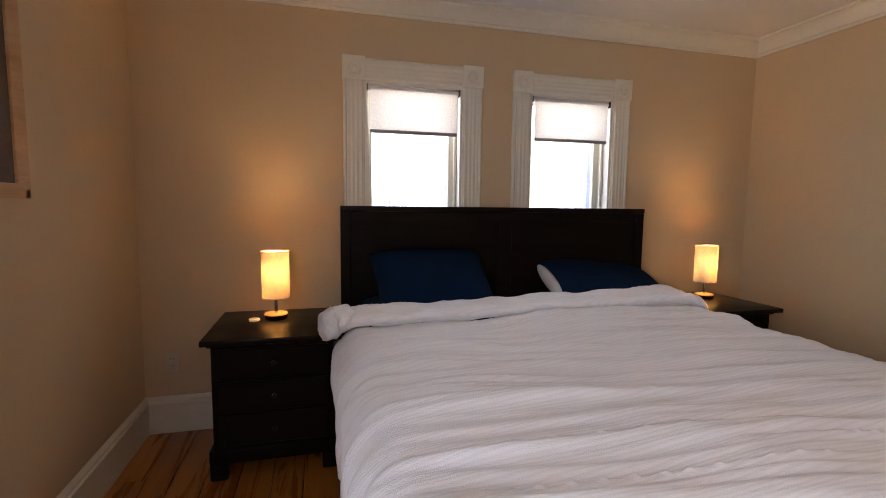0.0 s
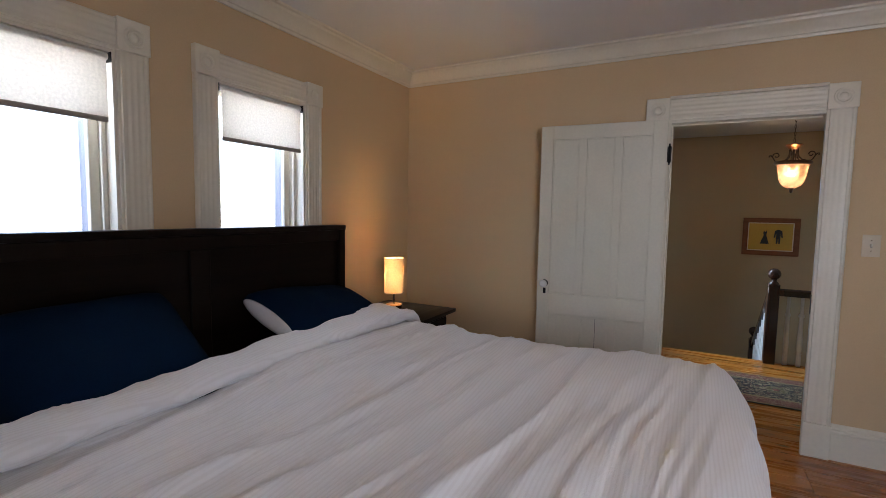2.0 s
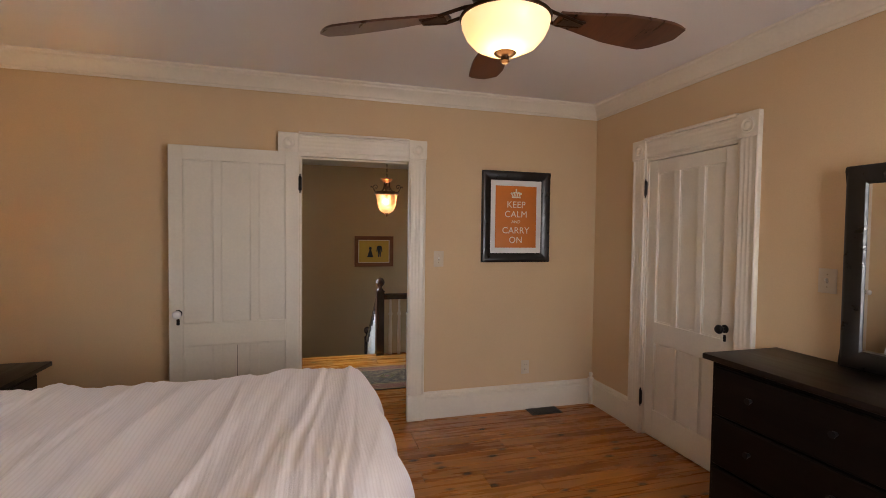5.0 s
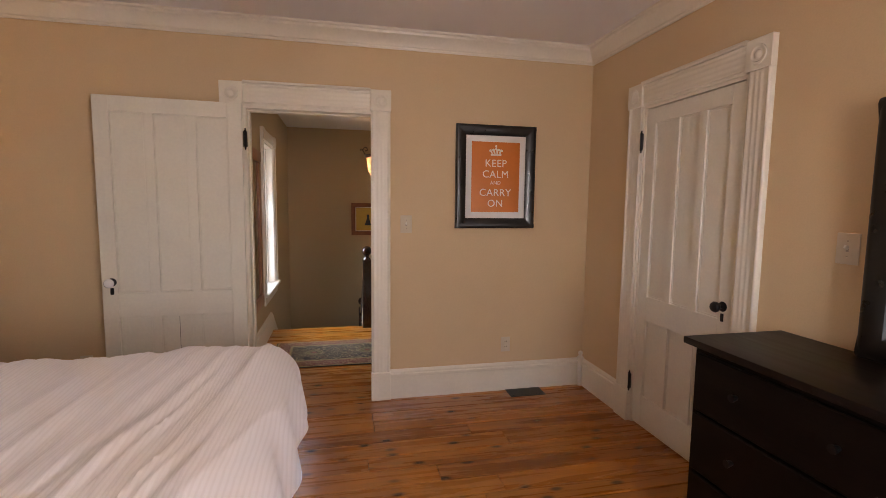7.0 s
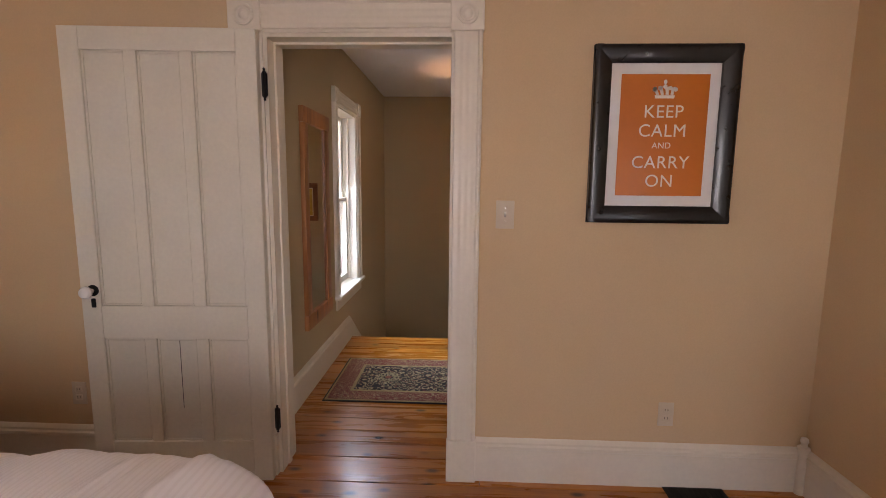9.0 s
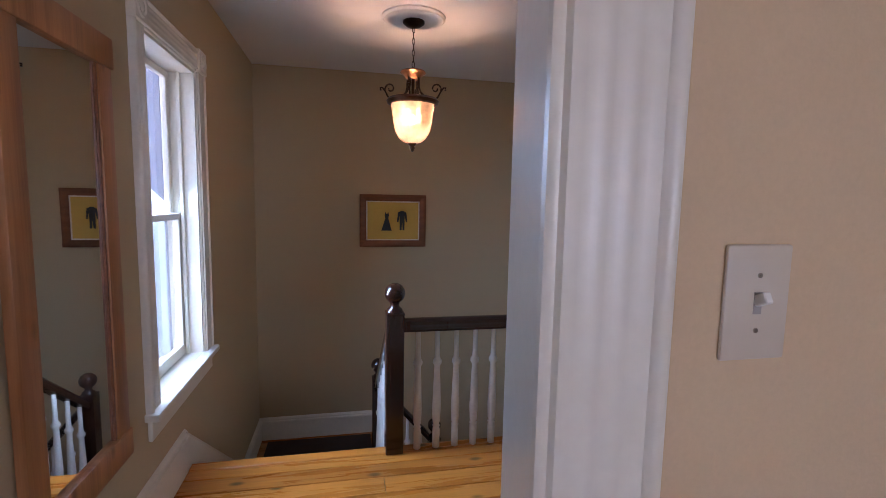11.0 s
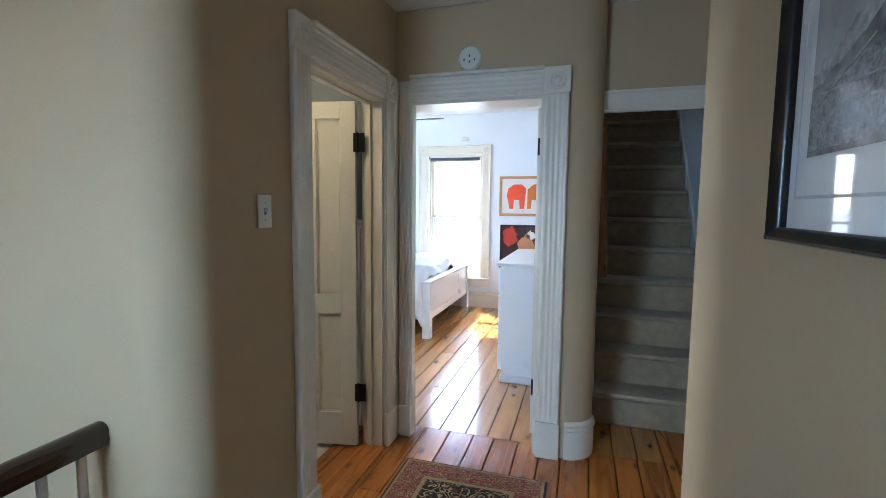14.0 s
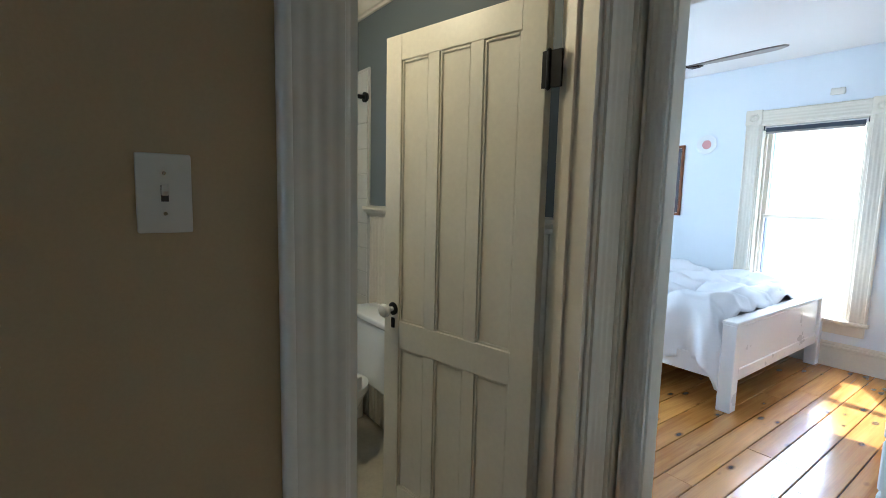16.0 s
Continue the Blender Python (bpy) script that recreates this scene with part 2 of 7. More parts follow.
M_DUSK = plain("dusk_blue_print", (0.03, 0.045, 0.10), 0.5, var=0.2)
M_ROCK = plain("rock_print", (0.06, 0.045, 0.055), 0.5, var=0.3, scale=20)
M_GREYPRINT = plain("pale_grey_print", (0.45, 0.46, 0.46), 0.5, var=0.12, scale=7)
M_GLAZEDMAT = plain("glazed_white_mat", (0.72, 0.72, 0.70), 0.6, var=0.03, bump=0.02, coat=1.0)
M_GLAZEDSKY = plain("glazed_grey_sky_photo", (0.40, 0.41, 0.41), 0.6, var=0.35, scale=3.5, fine=9, bump=0.0, coat=1.0)
M_GLAZEDHILL = plain("glazed_dark_hill_photo", (0.16, 0.16, 0.16), 0.6, var=0.75, scale=9, fine=40, bump=0.0, coat=1.0)
M_GLAZEDPALE = plain("glazed_pale_slope_photo", (0.36, 0.36, 0.35), 0.6, var=0.55, scale=14, fine=55, bump=0.0, coat=1.0)
M_GLAZEDTOWN = plain("glazed_town_photo", (0.20, 0.20, 0.20), 0.6, var=0.9, scale=45, fine=140, bump=0.0, coat=1.0)
M_GROUND = plain("winter_grass", (0.58, 0.54, 0.50), 0.95, var=0.3, scale=0.6, fine=6, bump=0.3)
M_BARK = plain("grey_bark", (0.26, 0.22, 0.21), 0.9, var=0.25, scale=9, bump=0.5)
M_BEIGETILE = plain("beige_floor_tile", (0.62, 0.58, 0.48), 0.4, var=0.08, scale=8)


def ribbed_cotton():
    """White cotton with a fine woven rib across the bed and small crumples."""
    m, nt, p = nodes_of("white_ribbed_cotton")
    tc = node(nt, "ShaderNodeTexCoord")
    w = node(nt, "ShaderNodeTexWave", [("Vector", tc.outputs["Object"])], bands="Y", values={"Scale": 26.0, "Distortion": 1.2, "Detail": 2.0, "Detail Scale": 0.6})
    n = node(nt, "ShaderNodeTexNoise", [("Vector", tc.outputs["Object"])], values={"Scale": 7.0, "Detail": 6.0})
    f = node(nt, "ShaderNodeTexNoise", [("Vector", tc.outputs["Object"])], values={"Scale": 300.0, "Detail": 2.0})
    r = ramp(nt, w.outputs[0], [(0.1, (0.84, 0.82, 0.83)), (0.6, (0.89, 0.875, 0.89))])
    nt.links.new(r.outputs[0], p.inputs["Base Color"])
    a = node(nt, "ShaderNodeMath", [(0, w.outputs[0])], operation="MULTIPLY", values={1: 0.22})
    b = node(nt, "ShaderNodeMath", [(0, n.outputs[0])], operation="MULTIPLY", values={1: 1.6})
    c = node(nt, "ShaderNodeMath", [(0, a.outputs[0]), (1, b.outputs[0])], operation="ADD")
    d = node(nt, "ShaderNodeMath", [(0, c.outputs[0]), (1, f.outputs[0])], operation="ADD")
    bp = node(nt, "ShaderNodeBump", [("Height", d.outputs[0])], values={"Strength": 0.35, "Distance": 0.006})
    nt.links.new(bp.outputs[0], p.inputs["Normal"])
    p.inputs["Roughness"].default_value = 0.9
    p.inputs["Sheen Weight"].default_value = 0.15
    return m


M_DUVET = ribbed_cotton()


def rug_field(name, ground, figure, second, scale):
    """Oriental weave: scrolling figures on a dark ground."""
    m, nt, p = nodes_of(name)
    tc = node(nt, "ShaderNodeTexCoord")
    nz = node(nt, "ShaderNodeTexNoise", [("Vector", tc.outputs["Object"])], values={"Scale": scale * 0.9, "Detail": 2.0})
    dist = node(nt, "ShaderNodeVectorMath", [(0, nz.outputs["Color"])], operation="SCALE", values={"Scale": 0.09})
    vec = node(nt, "ShaderNodeVectorMath", [(0, tc.outputs["Object"]), (1, dist.outputs[0])], operation="ADD")
    v1 = node(nt, "ShaderNodeTexVoronoi", [("Vector", vec.outputs[0])], values={"Scale": scale, "Randomness": 0.75})
    sn = node(nt, "ShaderNodeMath", [(0, v1.outputs["Distance"])], operation="MULTIPLY", values={1: 21.0})
    s1 = node(nt, "ShaderNodeMath", [(0, sn.outputs[0])], operation="SINE")
    v2 = node(nt, "ShaderNodeTexVoronoi", [("Vector", vec.outputs[0])], values={"Scale": scale * 2.7, "Randomness": 0.9})
    fig = ramp(nt, s1.outputs[0], [(0.52, (0, 0, 0)), (0.66, (1, 1, 1))])
    mx = node(nt, "ShaderNodeMix", [(0, fig.outputs[0])], blend="MIX")
    mx.inputs[6].default_value, mx.inputs[7].default_value = (*ground, 1), (*figure, 1)
    dots = ramp(nt, v2.outputs["Distance"], [(0.22, (1, 1, 1)), (0.34, (0, 0, 0))])
    half = node(nt, "ShaderNodeMath", [(0, dots.outputs[0])], operation="MULTIPLY", values={1: 0.75})
    mx2 = node(nt, "ShaderNodeMix", [(0, half.outputs[0]), (6, mx.outputs[2])], blend="MIX")
    mx2.inputs[7].default_value = (*second, 1)
    pile = node(nt, "ShaderNodeTexNoise", [("Vector", tc.outputs["Object"])], values={"Scale": 420.0, "Detail": 2.0})
    vr = ramp(nt, pile.outputs[0], [(0.3, (0.65,) * 3), (0.7, (1.0,) * 3)])
    mx3 = node(nt, "ShaderNodeMix", [(6, mx2.outputs[2]), (7, vr.outputs[0])], blend="MULTIPLY", values={0: 1.0})
    nt.links.new(mx3.outputs[2], p.inputs["Base Color"])
    p.inputs["Roughness"].default_value = 0.95
    bp = node(nt, "ShaderNodeBump", [("Height", pile.outputs[0])], values={"Strength": 0.6, "Distance": 0.004})
    nt.links.new(bp.outputs[0], p.inputs["Normal"])
    return m


M_RUGFIELD = rug_field("rug_dark_field", (0.014, 0.009, 0.007), (0.44, 0.33, 0.18), (0.24, 0.06, 0.03), 16.0)
M_RUGBORDER = rug_field("rug_red_border", (0.21, 0.032, 0.018), (0.46, 0.32, 0.17), (0.08, 0.045, 0.025), 25.0)
M_RUGLINE = plain("rug_gold_line", (0.36, 0.25, 0.11), 0.95, var=0.2, scale=30, fine=300, bump=0.5)
M_RUGEDGE = plain("rug_black_binding", (0.015, 0.011, 0.009), 0.95, var=0.2, fine=300, bump=0.5)


# ---- building helpers ----
def mesh_object(name, bm, material, smooth=None):
    me = bpy.data.meshes.new(name)
    bmesh.ops.recalc_face_normals(bm, faces=bm.faces)
    bm.to_mesh(me)
    bm.free()
    if material:
        me.materials.append(material)
    if smooth:
        for f in me.polygons:
            f.use_smooth = True
        me.set_sharp_from_angle(angle=radians(smooth))
    return new(name, me)


def part(name, bm, material, parent, label="", smooth=35):
    ob = mesh_object(name, bm, material, smooth)
    ob.parent = parent
    if label:
        tagged(ob, label)
    return ob


def thing(name, matrix, label, category, group="", kind=""):
    ob = new(name)
    ob.empty_display_size = 0.05
    ob.matrix_world = matrix
    return tagged(ob, label, category, group, kind)


def box(x0, x1, y0, y1, z0, z1, bevel=0.0, seg=1, bm=None):
    b = bm or bmesh.new()
    made = bmesh.ops.create_cube(b, size=1)["verts"]
    for v in made:
        v.co = Vector(((x0 + x1) / 2 + v.co.x * (x1 - x0), (y0 + y1) / 2 + v.co.y * (y1 - y0), (z0 + z1) / 2 + v.co.z * (z1 - z0)))
    if bevel:
        edges = list({e for v in made for e in v.link_edges})
        bmesh.ops.bevel(b, geom=edges, offset=bevel, segments=seg, profile=0.5, affect="EDGES")
    return b


def lathe(profile, seg=24, bm=None, at=(0, 0, 0), caps=True):
    """A turned shape round z from (radius, height) pairs."""
    b = bm or bmesh.new()
    rings = []
    for r, z in profile:
        if r < 1e-5:
            rings.append([b.verts.new((at[0], at[1], at[2] + z))])
        else:
            rings.append([b.verts.new((at[0] + r * math.cos(2 * math.pi * i / seg), at[1] + r * math.sin(2 * math.pi * i / seg), at[2] + z)) for i in range(seg)])
    for a, c in zip(rings, rings[1:]):
        for i in range(seg):
            j = (i + 1) % seg
            if len(a) == 1 and len(c) == 1:
                continue
            if len(a) == 1:
                b.faces.new((a[0], c[j], c[i]))
            elif len(c) == 1:
                b.faces.new((a[i], a[j], c[0]))
            else:
                b.faces.new((a[i], a[j], c[j], c[i]))
    for ring, flip in ((rings[0], True), (rings[-1], False)):
        if caps and len(ring) > 1:
            b.faces.new(list(reversed(ring)) if flip else ring)
    return b


def sweep(points, radius, seg=8, bm=None, taper=None):
    """A round bar along points."""
    b = bm or bmesh.new()
    pts = [Vector(p) for p in points]
    rings = []
    up = Vector((0.13, 0.31, 0.94))
    for i, p in enumerate(pts):
        d = (pts[min(i + 1, len(pts) - 1)] - pts[max(i - 1, 0)]).normalized()
        s = d.cross(up)
        if s.length < 1e-3:
            s = d.cross(Vector((1, 0, 0)))
        s.normalize()
        u = s.cross(d)
        r = radius if taper is None else radius + (taper - radius) * i / (len(pts) - 1)
        rings.append([b.verts.new(p + r * (math.cos(2 * math.pi * k / seg) * s + math.sin(2 * math.pi * k / seg) * u)) for k in range(seg)])
    for a, c in zip(rings, rings[1:]):
        for i in range(seg):
            b.faces.new((a[i], a[(i + 1) % seg], c[(i + 1) % seg], c[i]))
    b.faces.new(list(reversed(rings[0])))
    b.faces.new(rings[-1])
    return b


def prism(profile, p0, p1, u, v, bm=None):
    """The outline (u, v pairs) drawn out from p0 to p1."""
    b = bm or bmesh.new()
    u, v = Vector(u), Vector(v)
    ends = []
    for p in (p0, p1):
        ends.append([b.verts.new(Vector(p) + u * a + v * c) for a, c in profile])
    n = len(profile)
    for i in range(n):
        b.faces.new((ends[0][i], ends[0][(i + 1) % n], ends[1][(i + 1) % n], ends[1][i]))
    b.faces.new(list(reversed(ends[0])))
    b.faces.new(ends[1])
    return b


def facing(point, n):
    """A frame on a wall: x along it, y out of it, z up."""
    nv = Vector(n)
    r = nv.cross(Vector((0, 0, 1)))
    m = Matrix((r, nv, Vector((0, 0, 1)))).transposed().to_4x4()
    m.translation = point
    return m


def wall(name, axis, a0, a1, b0, b1, z0, z1, openings, material, label):
    """A wall a0..a1 thick across its axis, b0..b1 long, with openings (b0, b1, z0, z1) through it."""
    bm = bmesh.new()

    def piece(p, q, r, s):
        if q - p > 1e-4 and s - r > 1e-4:
            if axis == "x":
                box(a0, a1, p, q, r, s, bm=bm)
            else:
                box(p, q, a0, a1, r, s, bm=bm)
    cur = b0
    for o0, o1, y0, y1 in sorted(openings):
        piece(cur, o0, z0, z1)
        piece(o0, o1, z0, y0)
        piece(o0, o1, y1, z1)
        cur = o1
    piece(cur, b1, z0, z1)
    ob = mesh_object(name, bm, material)
    return tagged(ob, label, "wall", kind="structure")


def slab(name, x0, x1, y0, y1, z0, z1, material, label, category):
    return tagged(mesh_object(name, box(x0, x1, y0, y1, z0, z1), material), label, category, kind="structure")


# ---- the shell ----
XE, XH = 3.35, 3.53
YS, YN, XW = -1.385, 3.175, -0.90
CEIL = 2.615
HCEIL = 2.555
DOOR = (0.262, 1.13, -0.1, 2.075)
wall("wall_bedroom_north", "y", YN, YN + 0.20, XW - 0.2, XE, -0.1, CEIL, [(0.37, 1.0, 0.50, 2.11), (1.48, 2.11, 0.50, 2.11)], M_PEACH, "peach-beige painted bedroom wall with two windows")
wall("wall_bedroom_east", "x", XE, XE + 0.075, YS - 0.2, YN + 0.2, -0.1, CEIL, [DOOR], M_PEACH, "peach-beige painted bedroom wall with a doorway")
wall("wall_bedroom_south", "y", YS - 0.14, YS, XW - 0.2, XE, -0.1, CEIL, [(1.907, 2.69, -0.1, 2.07)], M_PEACH, "peach-beige painted bedroom wall with a closet door")
wall("wall_bedroom_west", "x", XW - 0.2, XW, YS, YN, -0.1, CEIL, [(-0.80, 0.10, 0.7, 2.1)], M_PEACH, "peach-beige painted bedroom side wall")
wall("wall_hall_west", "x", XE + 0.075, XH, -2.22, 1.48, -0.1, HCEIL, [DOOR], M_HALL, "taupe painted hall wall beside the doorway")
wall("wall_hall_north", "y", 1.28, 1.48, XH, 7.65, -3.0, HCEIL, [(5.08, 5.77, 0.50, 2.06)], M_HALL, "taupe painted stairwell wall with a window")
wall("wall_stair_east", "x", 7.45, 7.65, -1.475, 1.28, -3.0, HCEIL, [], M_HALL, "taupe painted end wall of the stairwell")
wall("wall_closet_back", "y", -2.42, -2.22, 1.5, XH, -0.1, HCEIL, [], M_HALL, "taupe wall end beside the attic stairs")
wall("wall_attic_west", "x", 3.00, 3.16, -6.9, -2.42, -0.1, 4.6, [], M_WHITEWALL, "white painted wall beside the carpeted stairs")
wall("wall_closet_side", "x", 1.3, 1.5, -2.42, YS - 0.14, -0.1, CEIL, [], M_HALL, "plain closet side wall")
wall("wall_room_west", "x", 3.90, 4.06, -6.9, -3.02, -0.1, 4.6, [], M_WHITEWALL, "white painted wall between stairs and bedroom")
wall("wall_room_south", "y", -6.88, -6.68, 3.0, 8.2, -0.1, 2.70, [(5.36, 6.15, 0.42, 2.14)], M_WHITEWALL, "white painted bedroom wall with a tall window")
wall("wall_room_east", "x", 7.9, 8.1, -6.68, -2.98, -0.1, 2.70, [(-5.4, -4.4, 0.6, 2.1)], M_WHITEWALL, "white painted bedroom side wall")
RDOOR = (4.21, 5.03, -0.1, 2.035)
RDOOR_IN = (4.21, 5.10, -0.1, 2.035)
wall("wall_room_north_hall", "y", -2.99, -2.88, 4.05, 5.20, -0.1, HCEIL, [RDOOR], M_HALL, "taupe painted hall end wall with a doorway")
wall("wall_room_north", "y", -3.09, -2.99, 4.06, 7.9, -0.1, 2.70, [RDOOR_IN], M_WHITEWALL, "white painted wall with a doorway")
BDOOR = (-2.69, -1.953, -0.1, 2.02)
wall("wall_bath_hall", "x", 5.08, 5.14, -2.90, -1.415, -0.1, HCEIL, [BDOOR], M_HALL, "taupe painted hall wall with the bathroom doorway")
wall("wall_bath_west", "x", 5.14, 5.20, -2.90, -1.475, -0.1, HCEIL, [BDOOR], M_BATHWALL, "slate painted bathroom wall with a doorway")
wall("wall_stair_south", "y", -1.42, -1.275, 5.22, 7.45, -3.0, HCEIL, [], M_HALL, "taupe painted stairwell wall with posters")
wall("wall_bath_south", "y", -2.99, -2.90, 5.20, 7.7, -0.1, HCEIL, [], M_BATHWALL, "slate painted bathroom wall")
wall("wall_bath_east", "x", 7.5, 7.7, -2.90, -1.475, -0.1, HCEIL, [(-2.0, -1.55, 1.3, 2.1)], M_BATHWALL, "slate painted bathroom end wall")
wall("wall_bath_north", "y", -1.475, -1.42, 5.20, 7.5, -0.1, HCEIL, [], M_BATHWALL, "slate painted bathroom side wall")


def round_corner(name, cx, cy, r_out, a0, a1, z0, z1, thick, material, label, steps=14):
    bm = bmesh.new()
    prof = []
    for i in range(steps + 1):
        a = radians(a0 + (a1 - a0) * i / steps)
        prof.append((cx + r_out * math.cos(a), cy + r_out * math.sin(a)))
    for i in range(steps, -1, -1):
        a = radians(a0 + (a1 - a0) * i / steps)
        prof.append((cx + (r_out - thick) * math.cos(a), cy + (r_out - thick) * math.sin(a)))
    n = steps + 1
    lo = [bm.verts.new((x, y, z0)) for x, y in prof]
    hi = [bm.verts.new((x, y, z1)) for x, y in prof]
    m = len(prof)
    for i in range(m):
        bm.faces.new((lo[i], lo[(i + 1) % m], hi[(i + 1) % m], hi[i]))
    for i in range(steps):
        j, k = m - 1 - i, m - 2 - i
        bm.faces.new((lo[i], lo[i + 1], lo[k], lo[j]))
        bm.faces.new((hi[i], hi[i + 1], hi[k], hi[j]))
    ob = mesh_object(name, bm, material, 40)
    return tagged(ob, label, "wall", kind="structure")


round_corner("wall_round_corner", 5.22, -1.415, 0.14, 90, 180, -3.0, HCEIL, 0.12, M_HALL, "rounded taupe plaster corner above the rail end")
round_corner("wall_round_column", 4.05, -3.03, 0.15, 90, 180, -0.1, HCEIL, 0.1, M_HALL, "rounded taupe plaster corner beside the doorway")
# header wall over the attic stairs
slab("wall_attic_header", 3.16, 3.92, -3.20, -3.08, 2.03, HCEIL, M_HALL, "taupe wall over the attic stair opening", "wall")
slab("ceiling_bedroom", XW - 0.2, XE + 0.075, YS - 0.2, YN + 0.2, CEIL, CEIL + 0.1, M_CEIL, "off-white painted plaster bedroom ceiling", "ceiling")
slab("ceiling_hall", XE + 0.075, 7.65, -3.08, 1.48, HCEIL, HCEIL + 0.1, M_CEIL, "off-white painted plaster hall ceiling", "ceiling")
slab("ceiling_closet", 1.3, XE + 0.075, -3.20, YS - 0.2, HCEIL, HCEIL + 0.1, M_CEIL, "plain ceiling over the recess", "ceiling")
slab("ceiling_room", 3.92, 8.1, -6.9, -2.99, 2.70, 2.80, M_CEIL, "white painted ceiling of the bright bedroom", "ceiling")
slab("wall_attic_end", 3.16, 3.92, -6.9, -6.75, 2.4, 4.6, M_WHITEWALL, "white painted wall at the top of the stairs", "wall")
# unseen slab, added to shut the attic's open north side
slab("wall_attic_north", 3.0, 4.06, -3.20, -3.08, HCEIL + 0.1, 4.6, M_WHITEWALL, "unseen white slab added to close the attic above the stair opening", "wall")
slab("ceiling_attic", 3.0, 4.06, -6.9, -3.08, 4.6, 4.7, M_CEIL, "plain ceiling above the attic stairs", "ceiling")
# sub-floors
slab("floor_bedroom", XW - 0.2, XE + 0.15, YS - 0.2, YN + 0.2, -0.12, -0.02, M_GAP, "orange pine plank floor with knots and dark joints", "floor")
slab("floor_hall", XE + 0.15, 5.42, -3.0, 1.48, -0.22, -0.02, M_GAP, "orange pine plank hall floor with dark joints", "floor")
slab("floor_recess", 1.3, XE + 0.15, -4.0, -1.59, -0.12, -0.02, M_GAP, "dark pine plank floor before the stairs", "floor")
slab("floor_room", 3.0, 8.1, -6.9, -3.0, -0.12, -0.02, M_GAP, "glossy orange pine plank floor of the bright bedroom", "floor")
slab("floor_bath", 5.20, 7.7, -2.99, -1.42, -0.12, -0.012, M_BEIGETILE, "pale beige tiled bathroom floor", "floor")
slab("floor_lower", 3.0, 7.65, -1.5, 1.5, -3.1, -3.0, M_FLOOR, "pine floor of the storey below", "floor")
# out of view, added to keep stray daylight out of the stairwell
slab("wall_lower_south", 4.3, 5.23, -1.54, -1.42, -3.0, -0.121, M_HALL, "unseen taupe wall added to stop light leaking into the storey below", "wall")
slab("wall_under_hall", 4.3, 4.42, -1.5, 1.48, -3.0, -0.22, M_HALL, "taupe wall below the hall floor", "wall")


# ---- trim ----
CASING = [(0, 0), (0.135, 0), (0.135, 0.020), (0.131, 0.027), (0.124, 0.030), (0.117, 0.027), (0.113, 0.021), (0.103, 0.0215), (0.098, 0.0201), (0.092, 0.0195), (0.086, 0.0201), (0.081, 0.0215), (0.075, 0.0215),
          (0.070, 0.0201), (0.064, 0.0195), (0.058, 0.0201), (0.053, 0.0215), (0.047, 0.0215), (0.042, 0.0201), (0.036, 0.0195), (0.030, 0.0201), (0.025, 0.0215), (0.015, 0.021), (0.011, 0.014), (0.004, 0.013), (0, 0.010)]
BASE = [(0, 0), (0.018, 0), (0.018, 0.165), (0.026, 0.172), (0.026, 0.186), (0.018, 0.193), (0.018, 0.203), (0.010, 0.215), (0, 0.22)]
CROWN = [(0, 0), (0, -0.112), (0.012, -0.112), (0.016, -0.098), (0.026, -0.094), (0.030, -0.080), (0.060, -0.042), (0.078, -0.030), (0.082, -0.016), (0.100, -0.012), (0.102, 0)]


def rosette(x0, x1, z0, z1, bm=None):
    b = box(x0, x1, 0, 0.034, z0, z1, bevel=0.003, bm=bm)
    return b


def door_trim(name, m, w, h, cw=0.135, sides="lr", plinth=0.21, label="white fluted door casing with corner blocks"):
    """Casing round an opening 0..w wide and h high, in a wall's frame."""
    t = thing(name, m, label, "door trim", kind="structure")
    k = cw / 0.135
    prof = [(a * k, c) for a, c in CASING]
    for side in sides:
        if side == "l":
            o, d = (0, 0, plinth), (-1, 0, 0)
            x0, x1 = -cw, 0.0
        else:
            o, d = (w, 0, plinth), (1, 0, 0)
            x0, x1 = w, w + cw
        part("casing", prism(prof, o, (o[0], 0, h), d, (0, 1, 0)), M_TRIM, t, smooth=50)
        part("plinth_block", box(x0 - 0.003, x1 + 0.003, 0, 0.034, 0, plinth, bevel=0.003), M_TRIM, t)
        blk = part("corner_block", rosette(x0 - 0.004, x1 + 0.004, h, h + cw + 0.008), M_TRIM, t)
        rb = lathe([(0.046, 0), (0.044, 0.006), (0.036, 0.006), (0.030, 0.001), (0.022, 0.001), (0.016, 0.007), (0.008, 0.010), (0, 0.011)], 20)
        bmesh.ops.transform(rb, matrix=Matrix.Translation(((x0 + x1) / 2, 0.034, h + cw / 2)) @ Matrix.Rotation(radians(-90), 4, "X"), verts=rb.verts)
        part("rosette", rb, M_TRIM, blk)
    head = [(a * k, c) for a, c in CASING]
    xa = 0.004 if "l" in sides else 0.0
    part("head_casing", prism(head, (xa, 0, h), (w - 0.004, 0, h), (0, 0, 1), (0, 1, 0)), M_TRIM, t, smooth=50)
    cap = [(0, 0), (0, 0.036), (0.006, 0.044), (0.014, 0.044), (0.018, 0.036), (0.018, 0)]
    part("head_cap", prism(cap, (xa, 0, h + cw - 0.002), (w - 0.004, 0, h + cw - 0.002), (0, 0, 1), (0, 1, 0)), M_TRIM, t)
    return t


